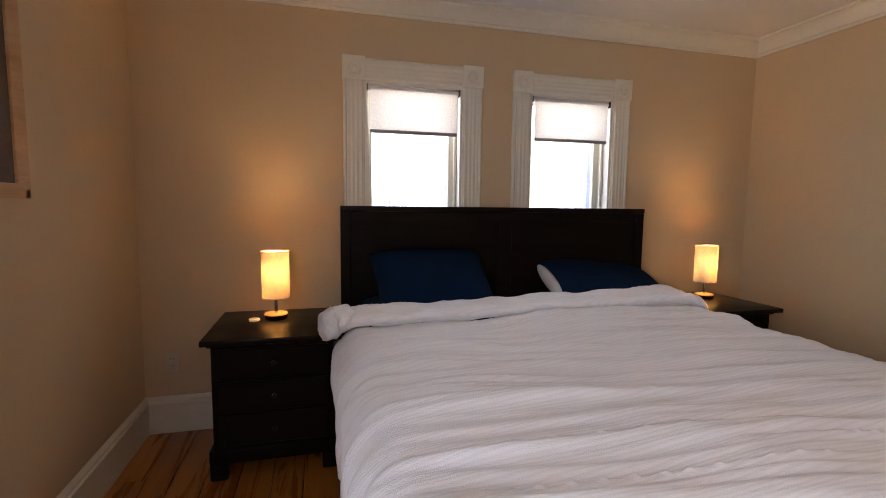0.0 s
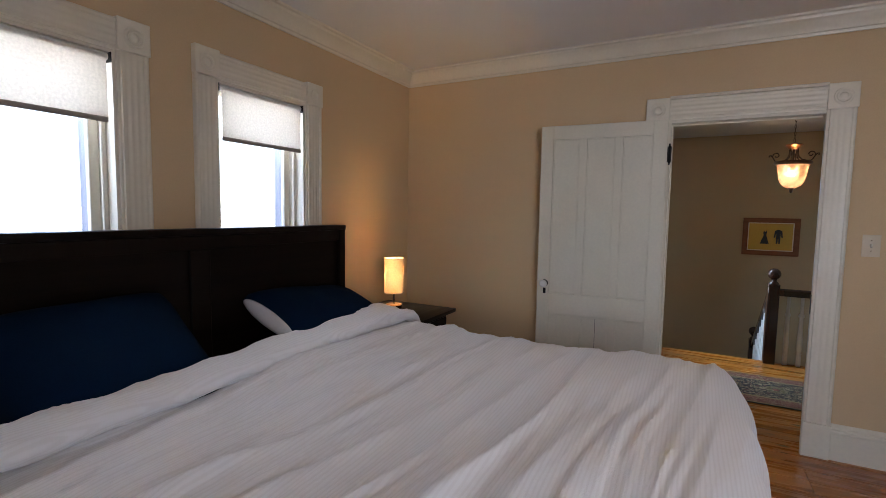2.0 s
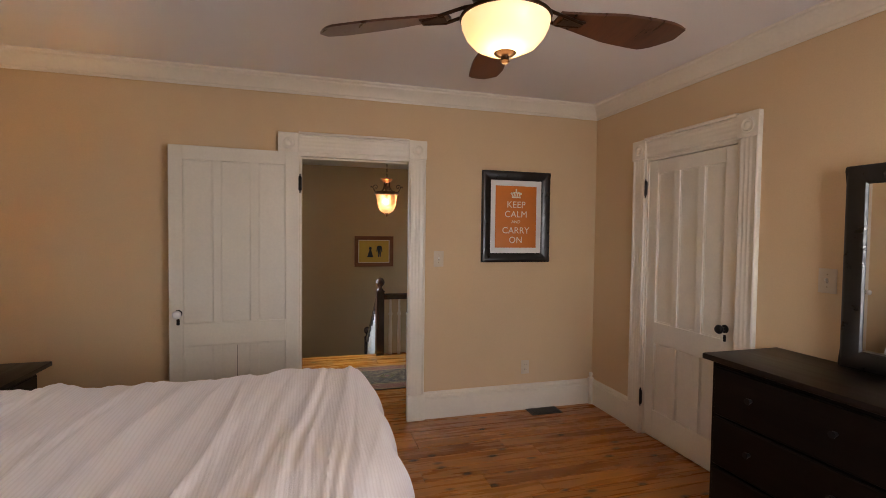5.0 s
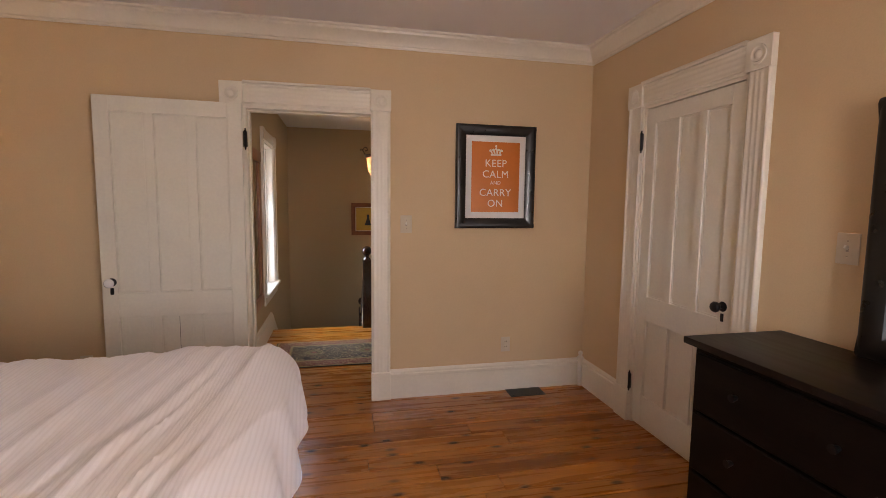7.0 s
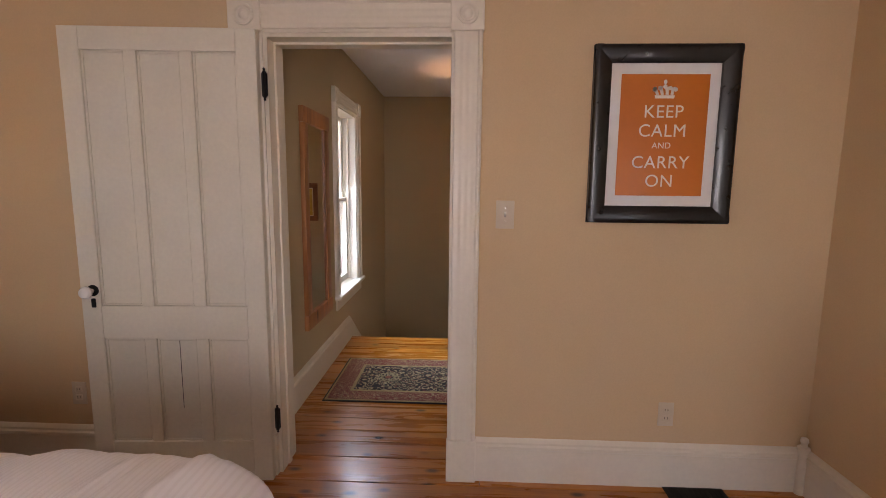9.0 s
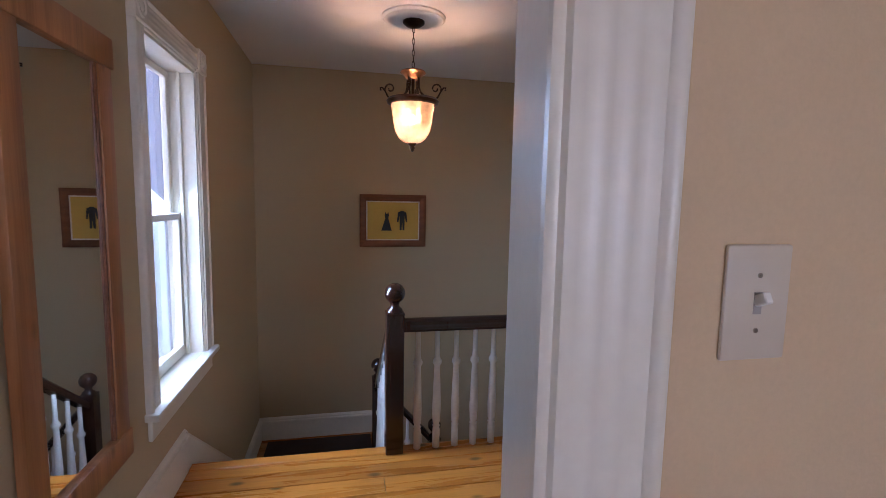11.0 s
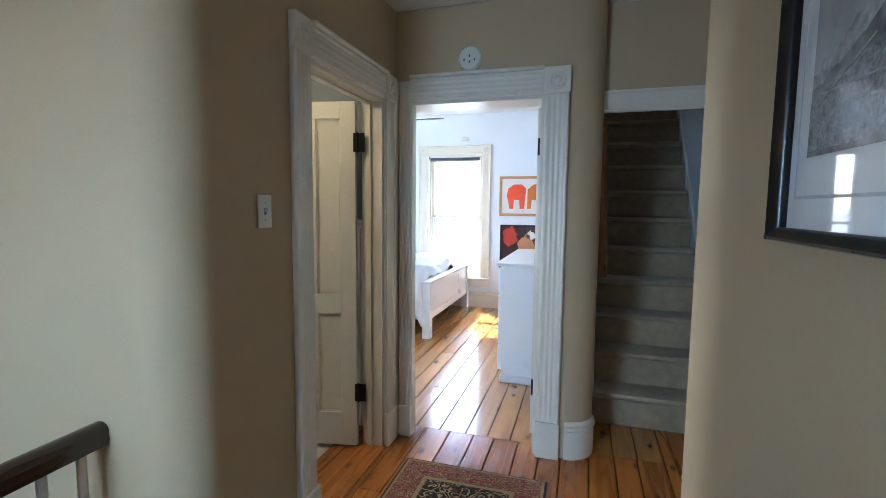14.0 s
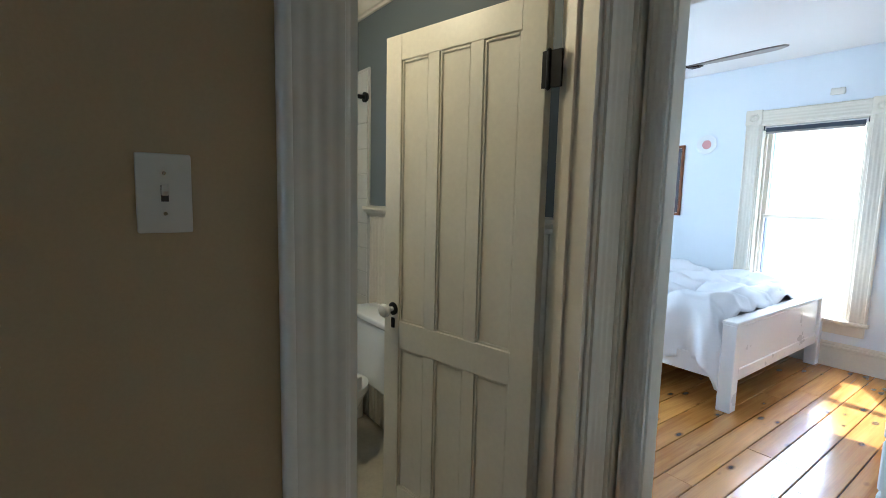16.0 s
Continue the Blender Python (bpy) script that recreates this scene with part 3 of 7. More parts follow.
def jambs(name, m, w, h, depth, label="white painted door jamb"):
    """Lining of an opening; depth runs into the wall."""
    t = thing(name, m, label, "door frame", kind="structure")
    part("jamb", box(-0.001, 0.018, -depth, 0.002, 0, h - 0.018), M_TRIM, t)
    part("jamb", box(w - 0.018, w + 0.001, -depth, 0.002, 0, h - 0.018), M_TRIM, t)
    part("head_jamb", box(0, w, -depth, 0.002, h - 0.018, h + 0.001), M_TRIM, t)
    part("door_stop", box(0.018, 0.030, -depth * 0.5 - 0.03, -depth * 0.5, 0, h - 0.03, 0.002), M_TRIM, t)
    part("door_stop", box(w - 0.030, w - 0.018, -depth * 0.5 - 0.03, -depth * 0.5, 0, h - 0.03, 0.002), M_TRIM, t)
    part("door_stop", box(0.018, w - 0.018, -depth * 0.5 - 0.03, -depth * 0.5, h - 0.030, h - 0.018, 0.002), M_TRIM, t)
    return t


def run(name, profile, p0, p1, n, material=M_TRIM, label="tall white painted baseboard", category="baseboard"):
    bm = prism(profile, p0, p1, n, (0, 0, 1))
    return tagged(mesh_object(name, bm, material, 30), label, category, kind="structure")


def baseboard(p0, p1, n, z=0.0):
    return run("baseboard", BASE, (*p0, z), (*p1, z), (*n, 0))


E_IN = (-1, 0, 0)
door_trim("door_trim_1", facing((XE, 0.30, 0), E_IN), 0.83, 2.075)
df = thing("door_frame_1", facing((XE, 0.262, 0), E_IN), "white painted door jamb", "door frame", kind="structure")
part("jamb", prism([(0.0, 0.0), (0.038, 0.0), (0.022, -0.105), (0.003, -0.18), (0.0, -0.18)], (0, 0, 0), (0, 0, 2.057), (1, 0, 0), (0, 1, 0)), M_TRIM, df)
part("jamb", box(0.850, 0.869, -0.18, 0.002, 0, 2.057), M_TRIM, df)
part("head_jamb", box(0.0, 0.868, -0.18, 0.002, 2.057, 2.076), M_TRIM, df)
part("door_stop", box(0.840, 0.851, -0.10, -0.07, 0, 2.05, 0.002), M_TRIM, df)
part("door_stop", box(0.038, 0.850, -0.10, -0.07, 2.046, 2.058, 0.002), M_TRIM, df)
part("strike_plate", box(0.030, 0.0342, -0.055, -0.025, 0.86, 0.98, 0.001), M_BLACKMETAL, df)
door_trim("door_trim_2", facing((XH, 1.13, 0), (1, 0, 0)), 0.868, 2.075, sides="l")
door_trim("door_trim_3", facing((1.907, YS, 0), (0, 1, 0)), 0.783, 2.07, label="white fluted closet door casing with corner blocks")
jambs("door_frame_2", facing((1.907, YS, 0), (0, 1, 0)), 0.783, 2.07, 0.14)
door_trim("door_trim_4", facing((5.08, -2.69, 0), E_IN), 0.737, 2.02, cw=0.131, label="white fluted bathroom door casing with corner blocks")
jambs("door_frame_3", facing((5.08, -2.69, 0), E_IN), 0.737, 2.02, 0.12)
door_trim("door_trim_5", facing((4.21, -2.88, 0), (0, 1, 0)), 0.775, 2.035, cw=0.131, sides="l", label="white fluted bedroom door casing with corner block")
rf = thing("door_frame_4", facing((4.21, -2.88, 0), (0, 1, 0)), "white painted door jamb", "door frame", kind="structure")
part("jamb", box(-0.001, 0.018, -0.21, 0.002, 0, 2.017), M_TRIM, rf)
part("jamb", box(0.757, 0.822, -0.045, 0.002, 0, 2.017), M_TRIM, rf)
part("lining", box(0.810, 0.8205, -0.11, -0.0452, 0, 2.017), M_TRIM, rf)
part("lining", box(0.880, 0.8905, -0.21, -0.1102, 0, 2.017), M_TRIM, rf)
part("head_jamb", box(0.0, 0.8205, -0.11, 0.002, 2.017, 2.036), M_TRIM, rf)
part("head_jamb", box(0.0, 0.8905, -0.21, -0.1102, 2.017, 2.036), M_TRIM, rf)
part("door_stop", box(0.018, 0.030, -0.135, -0.105, 0, 2.005, 0.002), M_TRIM, rf)
side = thing("door_trim_6", facing((4.21, -2.88, 0), (0, 1, 0)), "white narrow casing in the corner between two doors", "door trim", kind="structure")
part("casing", prism([(a * 0.6, c) for a, c in CASING], (0.757, 0.002, 0.2), (0.757, 0.002, 2.15), (1, 0, 0), (0, 1, 0)), M_TRIM, side, smooth=30)
part("plinth_block", box(0.757, 0.838, 0.002, 0.034, 0, 0.2, 0.003), M_TRIM, side)

baseboard((XE, YS), (XE, 0.30 - 0.138), (-1, 0))
baseboard((XE, 1.13 + 0.138), (XE, YN), (-1, 0))
baseboard((XW, YN), (XE, YN), (0, -1))
baseboard((XW, YS), (XW, YN), (1, 0))
baseboard((XW, YS), (1.907 - 0.138, YS), (0, 1))
baseboard((2.69 + 0.138, YS), (XE, YS), (0, 1))
baseboard((XH, -2.22), (XH, 0.258), (1, 0))
baseboard((XH, 1.28), (5.40, 1.28), (0, -1))
baseboard((5.08, -1.953 + 0.134), (5.08, -1.415), (-1, 0))
baseboard((5.22, -1.275), (5.42, -1.275), (0, 1))
baseboard((7.45, 0.2), (7.45, 1.28), (-1, 0), -0.925)
baseboard((6.62, 1.28), (7.45, 1.28), (0, -1), -0.925)
baseboard((7.45, -1.275), (7.45, -0.3), (-1, 0), -1.50)
baseboard((6.62, -1.275), (7.45, -1.275), (0, 1), -1.50)
baseboard((4.06, -6.68), (7.9, -6.68), (0, 1))
for name, cx, cy, r in (("baseboard_round", 5.22, -1.415, 0.14), ("baseboard_round_b", 4.05, -3.03, 0.15)):
    bm = bmesh.new()
    rings = []
    for i in range(17):
        a = radians(90 + 90 * i / 16)
        d = Vector((math.cos(a), math.sin(a), 0))
        rings.append([bm.verts.new(Vector((cx, cy, 0)) + d * (r - 0.004 + u) + Vector((0, 0, v))) for u, v in BASE])
    n = len(BASE)
    for a, b in zip(rings, rings[1:]):
        for i in range(n):
            bm.faces.new((a[i], a[(i + 1) % n], b[(i + 1) % n], b[i]))
    bm.faces.new(rings[0])
    bm.faces.new(list(reversed(rings[-1])))
    tagged(mesh_object(name, bm, M_TRIM, 30), "tall white baseboard bent round the corner", "baseboard", kind="structure")
# corner bead where the bedroom baseboards meet
tagged(mesh_object("baseboard_corner_bead", lathe([(0.020, 0), (0.020, 0.215), (0.026, 0.222), (0.026, 0.232), (0.016, 0.238), (0.012, 0.25), (0.018, 0.262), (0.014, 0.276), (0, 0.284)], 16, at=(XE - 0.026, YS + 0.026, 0)), M_TRIM, 35), "small white turned corner bead", "trim", kind="structure")


def crown_run(p0, p1, n, z=CEIL, k=1.0):
    return run("crown_moulding", [(a * k, c * k) for a, c in CROWN], (*p0, z), (*p1, z), (*n, 0), label="white plaster crown moulding", category="crown moulding")


crown_run((XE, YS), (XE, YN), (-1, 0))
crown_run((XW, YN), (XE, YN), (0, -1))
crown_run((XW, YS), (XW, YN), (1, 0))
crown_run((XW, YS), (XE, YS), (0, 1))
crown_run((5.2, -2.90), (7.5, -2.90), (0, 1), HCEIL)
crown_run((7.5, -2.90), (7.5, -1.475), (-1, 0), HCEIL)
# header trim over the attic stairs
run("stair_header_trim", [(0, 0), (0.02, 0), (0.024, 0.012), (0.02, 0.02), (0.02, 0.10), (0.03, 0.108), (0.03, 0.118), (0, 0.124)], (3.16, -3.08, 1.96), (3.925, -3.08, 1.96), (0, 1, 0), label="white trim board across the stair opening", category="trim")


# ---- windows ----
def sash_window(name, m, w, z0, z1, depth, cw=0.13, meet=0.5, label="", casing_bottom=None, screen=False):
    """Double-hung window in a wall's frame; the opening is 0..w and z0..z1, and runs depth into the wall."""
    t = thing(name, m, label, "window", kind="structure")
    k = cw / 0.135
    prof = [(a * k, c) for a, c in CASING]
    zb = z0 if casing_bottom is None else casing_bottom
    part("casing", prism(prof, (0, 0, zb), (0, 0, z1), (-1, 0, 0), (0, 1, 0)), M_TRIM, t, smooth=50)
    part("casing", prism(prof, (w, 0, zb), (w, 0, z1), (1, 0, 0), (0, 1, 0)), M_TRIM, t, smooth=50)
    part("head_casing", prism(prof, (0.003, 0, z1), (w - 0.003, 0, z1), (0, 0, 1), (0, 1, 0)), M_TRIM, t, smooth=50)
    for x in (-cw, w):
        blk = part("corner_block", rosette(x - 0.004, x + cw + 0.004, z1, z1 + cw + 0.008), M_TRIM, t)
        rb = lathe([(0.044, 0), (0.042, 0.006), (0.034, 0.006), (0.028, 0.001), (0.020, 0.001), (0.014, 0.006), (0.007, 0.009), (0, 0.010)], 20)
        bmesh.ops.transform(rb, matrix=Matrix.Translation((x + cw / 2, 0.034, z1 + cw / 2)) @ Matrix.Rotation(radians(-90), 4, "X"), verts=rb.verts)
        part("rosette", rb, M_TRIM, blk)
    part("jamb", box(-0.001, 0.014, -depth, 0.002, z0, z1), M_TRIM, t)
    part("jamb", box(w - 0.014, w + 0.001, -depth, 0.002, z0, z1), M_TRIM, t)
    part("head_jamb", box(0.014, w - 0.014, -depth, 0.002, z1 - 0.014, z1 + 0.001), M_TRIM, t)
    part("sill", box(-cw - 0.015, w + cw + 0.015, -0.004, 0.055, z0 - 0.03, z0 + 0.002, 0.006, 2), M_TRIM, t)
    part("stool", box(0.0, w, -depth, -0.004, z0 - 0.03, z0 + 0.001), M_TRIM, t)
    part("apron", box(-cw + 0.01, w + cw - 0.01, 0.0, 0.018, z0 - 0.125, z0 - 0.031, 0.004), M_TRIM, t)
    zm = z0 + (z1 - z0) * meet
    for nm, a, b, y in (("lower_sash", z0 + 0.004, zm + 0.018, -0.085), ("upper_sash", zm - 0.018, z1 - 0.016, -0.122)):
        s = new(nm)
        s.parent = t
        s.empty_display_size = 0.02
        fr = 0.042
        part("stile", box(0.016, 0.016 + fr, y - 0.033, y, a, b, 0.003), M_TRIM, s)
        part("stile", box(w - 0.016 - fr, w - 0.016, y - 0.033, y, a, b, 0.003), M_TRIM, s)
        part("rail", box(0.016 + fr, w - 0.016 - fr, y - 0.033, y, a, a + (0.06 if nm == "lower_sash" else 0.034), 0.003), M_TRIM, s)
        part("rail", box(0.016 + fr, w - 0.016 - fr, y - 0.033, y, b - 0.034, b, 0.003), M_TRIM, s)
        g = part("pane", box(0.016 + fr - 0.004, w - 0.016 - fr + 0.004, y - 0.019, y - 0.015, a + 0.03, b - 0.03), M_GLASS, s)
        g.visible_shadow = False
    for x in (0.013, w - 0.053):
        part("outer_stop", box(x, x + 0.04, -depth - 0.02, -0.158, z0, z1 - 0.014, 0.003), M_GREYSLAT, t, "grey-purple outer frame")
    for x in (0.014, w - 0.034):
        part("stop_bead", box(x, x + 0.02, -0.082, -0.064, z0, z1 - 0.014, 0.003), M_TRIM, t)
    return t


N_IN = (0, -1, 0)
BWIN = "white framed double-hung window with fluted casing"
sash_window("window_1", facing((1.0, YN, 0), N_IN), 0.63, 0.50, 2.11, 0.20, meet=0.47, label=BWIN)
sash_window("window_2", facing((2.11, YN, 0), N_IN), 0.63, 0.50, 2.11, 0.20, meet=0.47, label=BWIN)
sash_window("window_3", facing((5.77, 1.28, 0), N_IN), 0.69, 0.50, 2.06, 0.20, cw=0.115, label="tall white double-hung hall window with deep sill")
sash_window("window_4", facing((5.36, -6.68, 0), (0, 1, 0)), 0.79, 0.42, 2.14, 0.20, label="tall white double-hung window flooded with daylight")
# unseen window, added in the west wall to let light onto the bed
sash_window("window_5", facing((XW, 0.10, 0), (1, 0, 0)), 0.9, 0.7, 2.1, 0.20, label=BWIN)
sash_window("window_6", facing((7.9, -5.4, 0), (-1, 0, 0)), 1.0, 0.6, 2.1, 0.20, label="unseen white double-hung window assumed in the side wall")
sash_window("window_7", facing((7.5, -2.0, 0), (-1, 0, 0)), 0.45, 1.3, 2.1, 0.20, cw=0.08, label="small white bathroom window")


def roller_blind(m, w, ztop, zbot, cloth=M_BLIND, hem=M_BLINDHEM, label="cream cloth roller blind drawn a third down", group="roller blinds"):
    t = thing("roller_blind", m, label, "roller blind", group)
    tube = lathe([(0.017, 0), (0.017, w - 0.05)], 16)
    bmesh.ops.transform(tube, matrix=Matrix.Translation((0.025, -0.02, ztop - 0.022)) @ Matrix.Rotation(radians(90), 4, "Y"), verts=tube.verts)
    part("roller", tube, M_PAPER, t)
    part("cloth", box(0.035, w - 0.035, -0.0025, -0.001, zbot + 0.02, ztop - 0.022), cloth, t)
    part("hem_bar", box(0.035, w - 0.035, -0.007, 0.003, zbot, zbot + 0.022, 0.003, 2), hem, t)
    for x in (0.015, w - 0.020):
        part("bracket", box(x, x + 0.004, -0.04, 0.004, ztop - 0.045, ztop - 0.002, 0.001), M_BLACKMETAL, t)
    return t


roller_blind(facing((1.0, YN, 0), N_IN), 0.63, 2.10, 1.80)
roller_blind(facing((2.11, YN, 0), N_IN), 0.63, 2.10, 1.80)
roller_blind(facing((5.36, -6.68, 0), (0, 1, 0)), 0.79, 2.13, 2.05, cloth=plain("charcoal_blind", (0.06, 0.07, 0.09), 0.8), hem=M_BLINDHEM, label="dark grey roller blind rolled almost fully up", group="")


# ---- doors ----
def hinge(parent, x, y, z):
    h = part("hinge", box(x - 0.012, x + 0.014, y, y + 0.006, z - 0.05, z + 0.05, 0.001), M_BLACKMETAL, parent, "black iron hinge with ball tips")
    part("hinge_pin", lathe([(0, -0.072), (0.006, -0.066), (0.004, -0.058), (0.008, -0.054), (0.008, 0.054), (0.004, 0.058), (0.006, 0.066), (0, 0.072)], 10, at=(x, y + 0.008, z)), M_BLACKMETAL, h)


def knob(parent, x, y, z, sign, material, rose=M_BLACKMETAL, label="white porcelain knob"):
    prof = [(0.010, 0), (0.010, 0.022), (0.018, 0.028), (0.027, 0.040), (0.028, 0.050), (0.022, 0.060), (0.010, 0.065), (0, 0.066)]
    rot = Matrix.Rotation(radians(-90 * sign), 4, "X")
    b = lathe(prof, 20)
    bmesh.ops.transform(b, matrix=Matrix.Translation((x, y, z)) @ rot, verts=b.verts)
    k = part("knob", b, material, parent, label)
    r = lathe([(0.026, 0), (0.026, 0.003), (0.020, 0.006), (0.012, 0.007), (0, 0.007)], 20)
    bmesh.ops.transform(r, matrix=Matrix.Translation((x, y, z)) @ rot, verts=r.verts)
    part("rose", r, rose, k)
    y0, y1 = sorted((y, y + sign * 0.004))
    e = part("keyhole_plate", box(x - 0.010, x + 0.010, y0, y1, z - 0.078, z - 0.036, 0.003), M_BLACKMETAL, parent)


def panel_door(name, m, w, h, label, knob_mat=M_PORCELAIN, knob_label="white porcelain knob", flip=1, lock=(0.70, 0.855), knob_z=0.925, recess=0.015):
    """A leaf 0..w from the hinge, 0..h high, 0.036 thick in y; three tall panels over three short ones."""
    t = thing(name, m, label, "door", kind="structure")
    th, st, mid = 0.036, 0.086, 0.050
    z_low, z_lock0, z_lock1, z_top = 0.20, lock[0], lock[1], h - 0.095
    part("stile", box(0, st, 0, th, 0, h, 0.002), M_DOOR, t)
    part("stile", box(w - st, w, 0, th, 0, h, 0.002), M_DOOR, t)
    for a, b in ((0, z_low), (z_lock0, z_lock1), (z_top, h)):
        part("rail", box(st, w - st, 0.0005, th - 0.0005, a, b, 0.002), M_DOOR, t)
    gap = (w - 2 * st - 2 * mid) / 3
    xs = [st + i * (gap + mid) for i in range(3)]
    for a, b in ((z_low, z_lock0), (z_lock1, z_top)):
        for i, x in enumerate(xs):
            if i < 2:
                part("muntin", box(x + gap, x + gap + mid, 0.001, th - 0.001, a, b, 0.001), M_DOOR, t)
            p = part("panel", box(x, x + gap, recess, th - recess, a, b), M_DOOR, t)
            bead = bmesh.new()
            for ys in ((recess - 0.007, recess + 0.0005), (th - recess - 0.0005, th - recess + 0.007)):
                for q in ((x, x + 0.010, a, b), (x + gap - 0.010, x + gap, a, b)):
                    box(q[0], q[1], ys[0] + 0.0025, ys[1] - 0.0025, q[2], q[3], 0.0025, bm=bead)
                for q in ((x + 0.010, x + gap - 0.010, a, a + 0.010), (x + 0.010, x + gap - 0.010, b - 0.010, b)):
                    box(q[0], q[1], ys[0] + 0.0025, ys[1] - 0.0025, q[2], q[3], 0.0025, bm=bead)
            part("bead", bead, M_DOOR, p)
    knob(t, w - 0.055, th, knob_z, 1, knob_mat, label=knob_label)
    knob(t, w - 0.055, 0, knob_z, -1, knob_mat, label=knob_label)
    return t


# bedroom door, swung back almost flat on its wall
d1 = panel_door("door_1", Matrix.Translation((XE - 0.052, 1.128, 0.012)) @ Matrix.Rotation(radians(93.5), 4, "Z"), 0.825, 2.055, "cream painted panel door standing open against the wall")
crack = part("panel_crack", box(0.405, 0.4075, 0.0235, 0.0245, 0.36, 0.69), M_SLOT_SHADE, d1)
hinge(thing("door_hinge", facing((XE - 0.03, 1.115, 1.85), E_IN), "black iron butt hinge with ball tips on the casing", "hinge", "door hinges"), 0, 0, 0)
hinge(thing("door_hinge", facing((XE - 0.03, 1.115, 0.30), E_IN), "black iron butt hinge with ball tips on the casing", "hinge", "door hinges"), 0, 0, 0)
# closet door, shut
d2 = panel_door("door_2", facing((2.674, YS - 0.040, 0.012), (0, 1, 0)) @ Matrix.Diagonal((-1, 1, 1, 1)), 0.75, 2.035, "cream painted panel closet door, shut", knob_mat=M_BLACKMETAL, knob_label="black iron knob")
for z in (1.85, 0.28):
    hinge(thing("door_hinge", facing((2.686, YS + 0.012, z), (0, 1, 0)), "black iron butt hinge with ball tips on the closet casing", "hinge", "door hinges"), 0, 0, 0)
# bathroom door, open inwards
BD = Matrix.Translation((5.228, -2.668, 0.012)) @ Matrix.Rotation(radians(11.5), 4, "Z")
d3 = panel_door("door_3", BD, 0.70, 1.99, "cream painted panel bathroom door standing open inwards", lock=(0.79, 0.90), knob_z=0.945, recess=0.010)
for z in (1.765, 0.325):
    h3 = part("hinge", box(-0.052, 0.012, 0.030, 0.0385, z - 0.052, z + 0.052, 0.001), M_BLACKMETAL, d3, "black iron butt hinge")
    part("pin", lathe([(0, -0.06), (0.007, -0.055), (0.007, 0.055), (0, 0.06)], 10, at=(-0.010, 0.038, z)), M_BLACKMETAL, h3)
# bright bedroom's door, open inwards
d4 = panel_door("door_4", Matrix.Translation((4.228, -3.10, 0.012)) @ Matrix.Rotation(radians(-90.5), 4, "Z"), 0.76, 2.0, "white painted panel door standing open into the bedroom")
for z in (1.785, 0.315):
    tb = thing("door_hinge", Matrix.Translation((4.232, -3.085, z)), "black iron butt hinge on the door jamb", "hinge", "door hinges")
    part("leaf", box(-0.003, 0.030, -0.012, -0.007, -0.05, 0.05), M_BLACKMETAL, tb)
    part("pin", lathe([(0, -0.06), (0.007, -0.055), (0.007, 0.055), (0, 0.06)], 10, at=(0.0, -0.002, 0)), M_BLACKMETAL, tb)
tagged(mesh_object("trim", box(5.054, 5.0795, -2.8785, -2.8265, 0.0, 2.15, 0.004), M_TRIM), "white corner board between two door casings", "trim", kind="structure")
# wooden threshold of the bathroom
tagged(mesh_object("threshold", box(5.06, 5.215, -2.69, -1.953, -0.018, 0.012, 0.004), M_FLOOR), "worn orange pine threshold board", "threshold", kind="structure")


# ---- attic stairs with carpet ----
RISE, GOING, FOOT = 0.225, 0.185, -3.42
for i in range(12):
    y1 = FOOT - i * GOING
    prof = [(0.0, 0.0), (0.008, 0.03), (0.0, RISE - 0.05), (0.026, RISE - 0.044), (0.044, RISE - 0.024), (0.038, RISE - 0.006), (0.014, RISE), (-GOING - 0.06, RISE), (-GOING - 0.06, 0.0)]
    bm = prism(prof, (3.17, y1, i * RISE), (3.899, y1, i * RISE), (0, 1, 0), (0, 0, 1))
    tagged(mesh_object("stair_step", bm, M_CARPET, 50), "grey-beige carpeted attic stair step", "stair step", "attic stair steps", kind="structure")
strip = [(0, 0), (0.018, 0), (0.018, 0.05), (0, 0.05)]
bm = bmesh.new()
for x, n in ((3.16, 1), (3.90, -1)):
    prism([(a * n, c) for a, c in strip], (x, FOOT + 0.02, 0.24), (x, FOOT - 12 * GOING, 12 * RISE + 0.24), (1, 0, 0), (0, 0, 1), bm=bm)
tagged(mesh_object("stair_skirt", bm, M_TRIM), "white painted skirting along the stairs", "trim", kind="structure")
hr = thing("handrail", Matrix.Translation((3.86, -3.22, 0)), "plain pine handrail fixed to the stair wall", "handrail")
part("rail", sweep([(0, 0, 1.02), (0, -0.9, 2.1)], 0.022, 12), M_PINE, hr)
part("bracket", sweep([(0, -0.2, 1.24), (0.03, -0.2, 1.20), (0.058, -0.2, 1.20)], 0.007), M_BLACKMETAL, hr)
post = thing("stair_post_board", Matrix.Translation((3.89, -3.17, 0)), "narrow pine board hanging beside the stairs", "board")
part("board", box(-0.012, 0.012, -0.01, 0.01, 1.10, 1.90, 0.003), M_PINE, post)


# ---- main stairs ----
def tread(x0, x1, y0, y1, z):
    ob = thing("stair_tread", Matrix.Translation((0, 0, 0)), "orange pine stair tread with white riser", "stair step", "main stair steps", kind="structure")
    part("tread", box(x0, x1, y0, y1, z - 0.03, z, 0.008, 2), M_FLOOR, ob)
    return ob


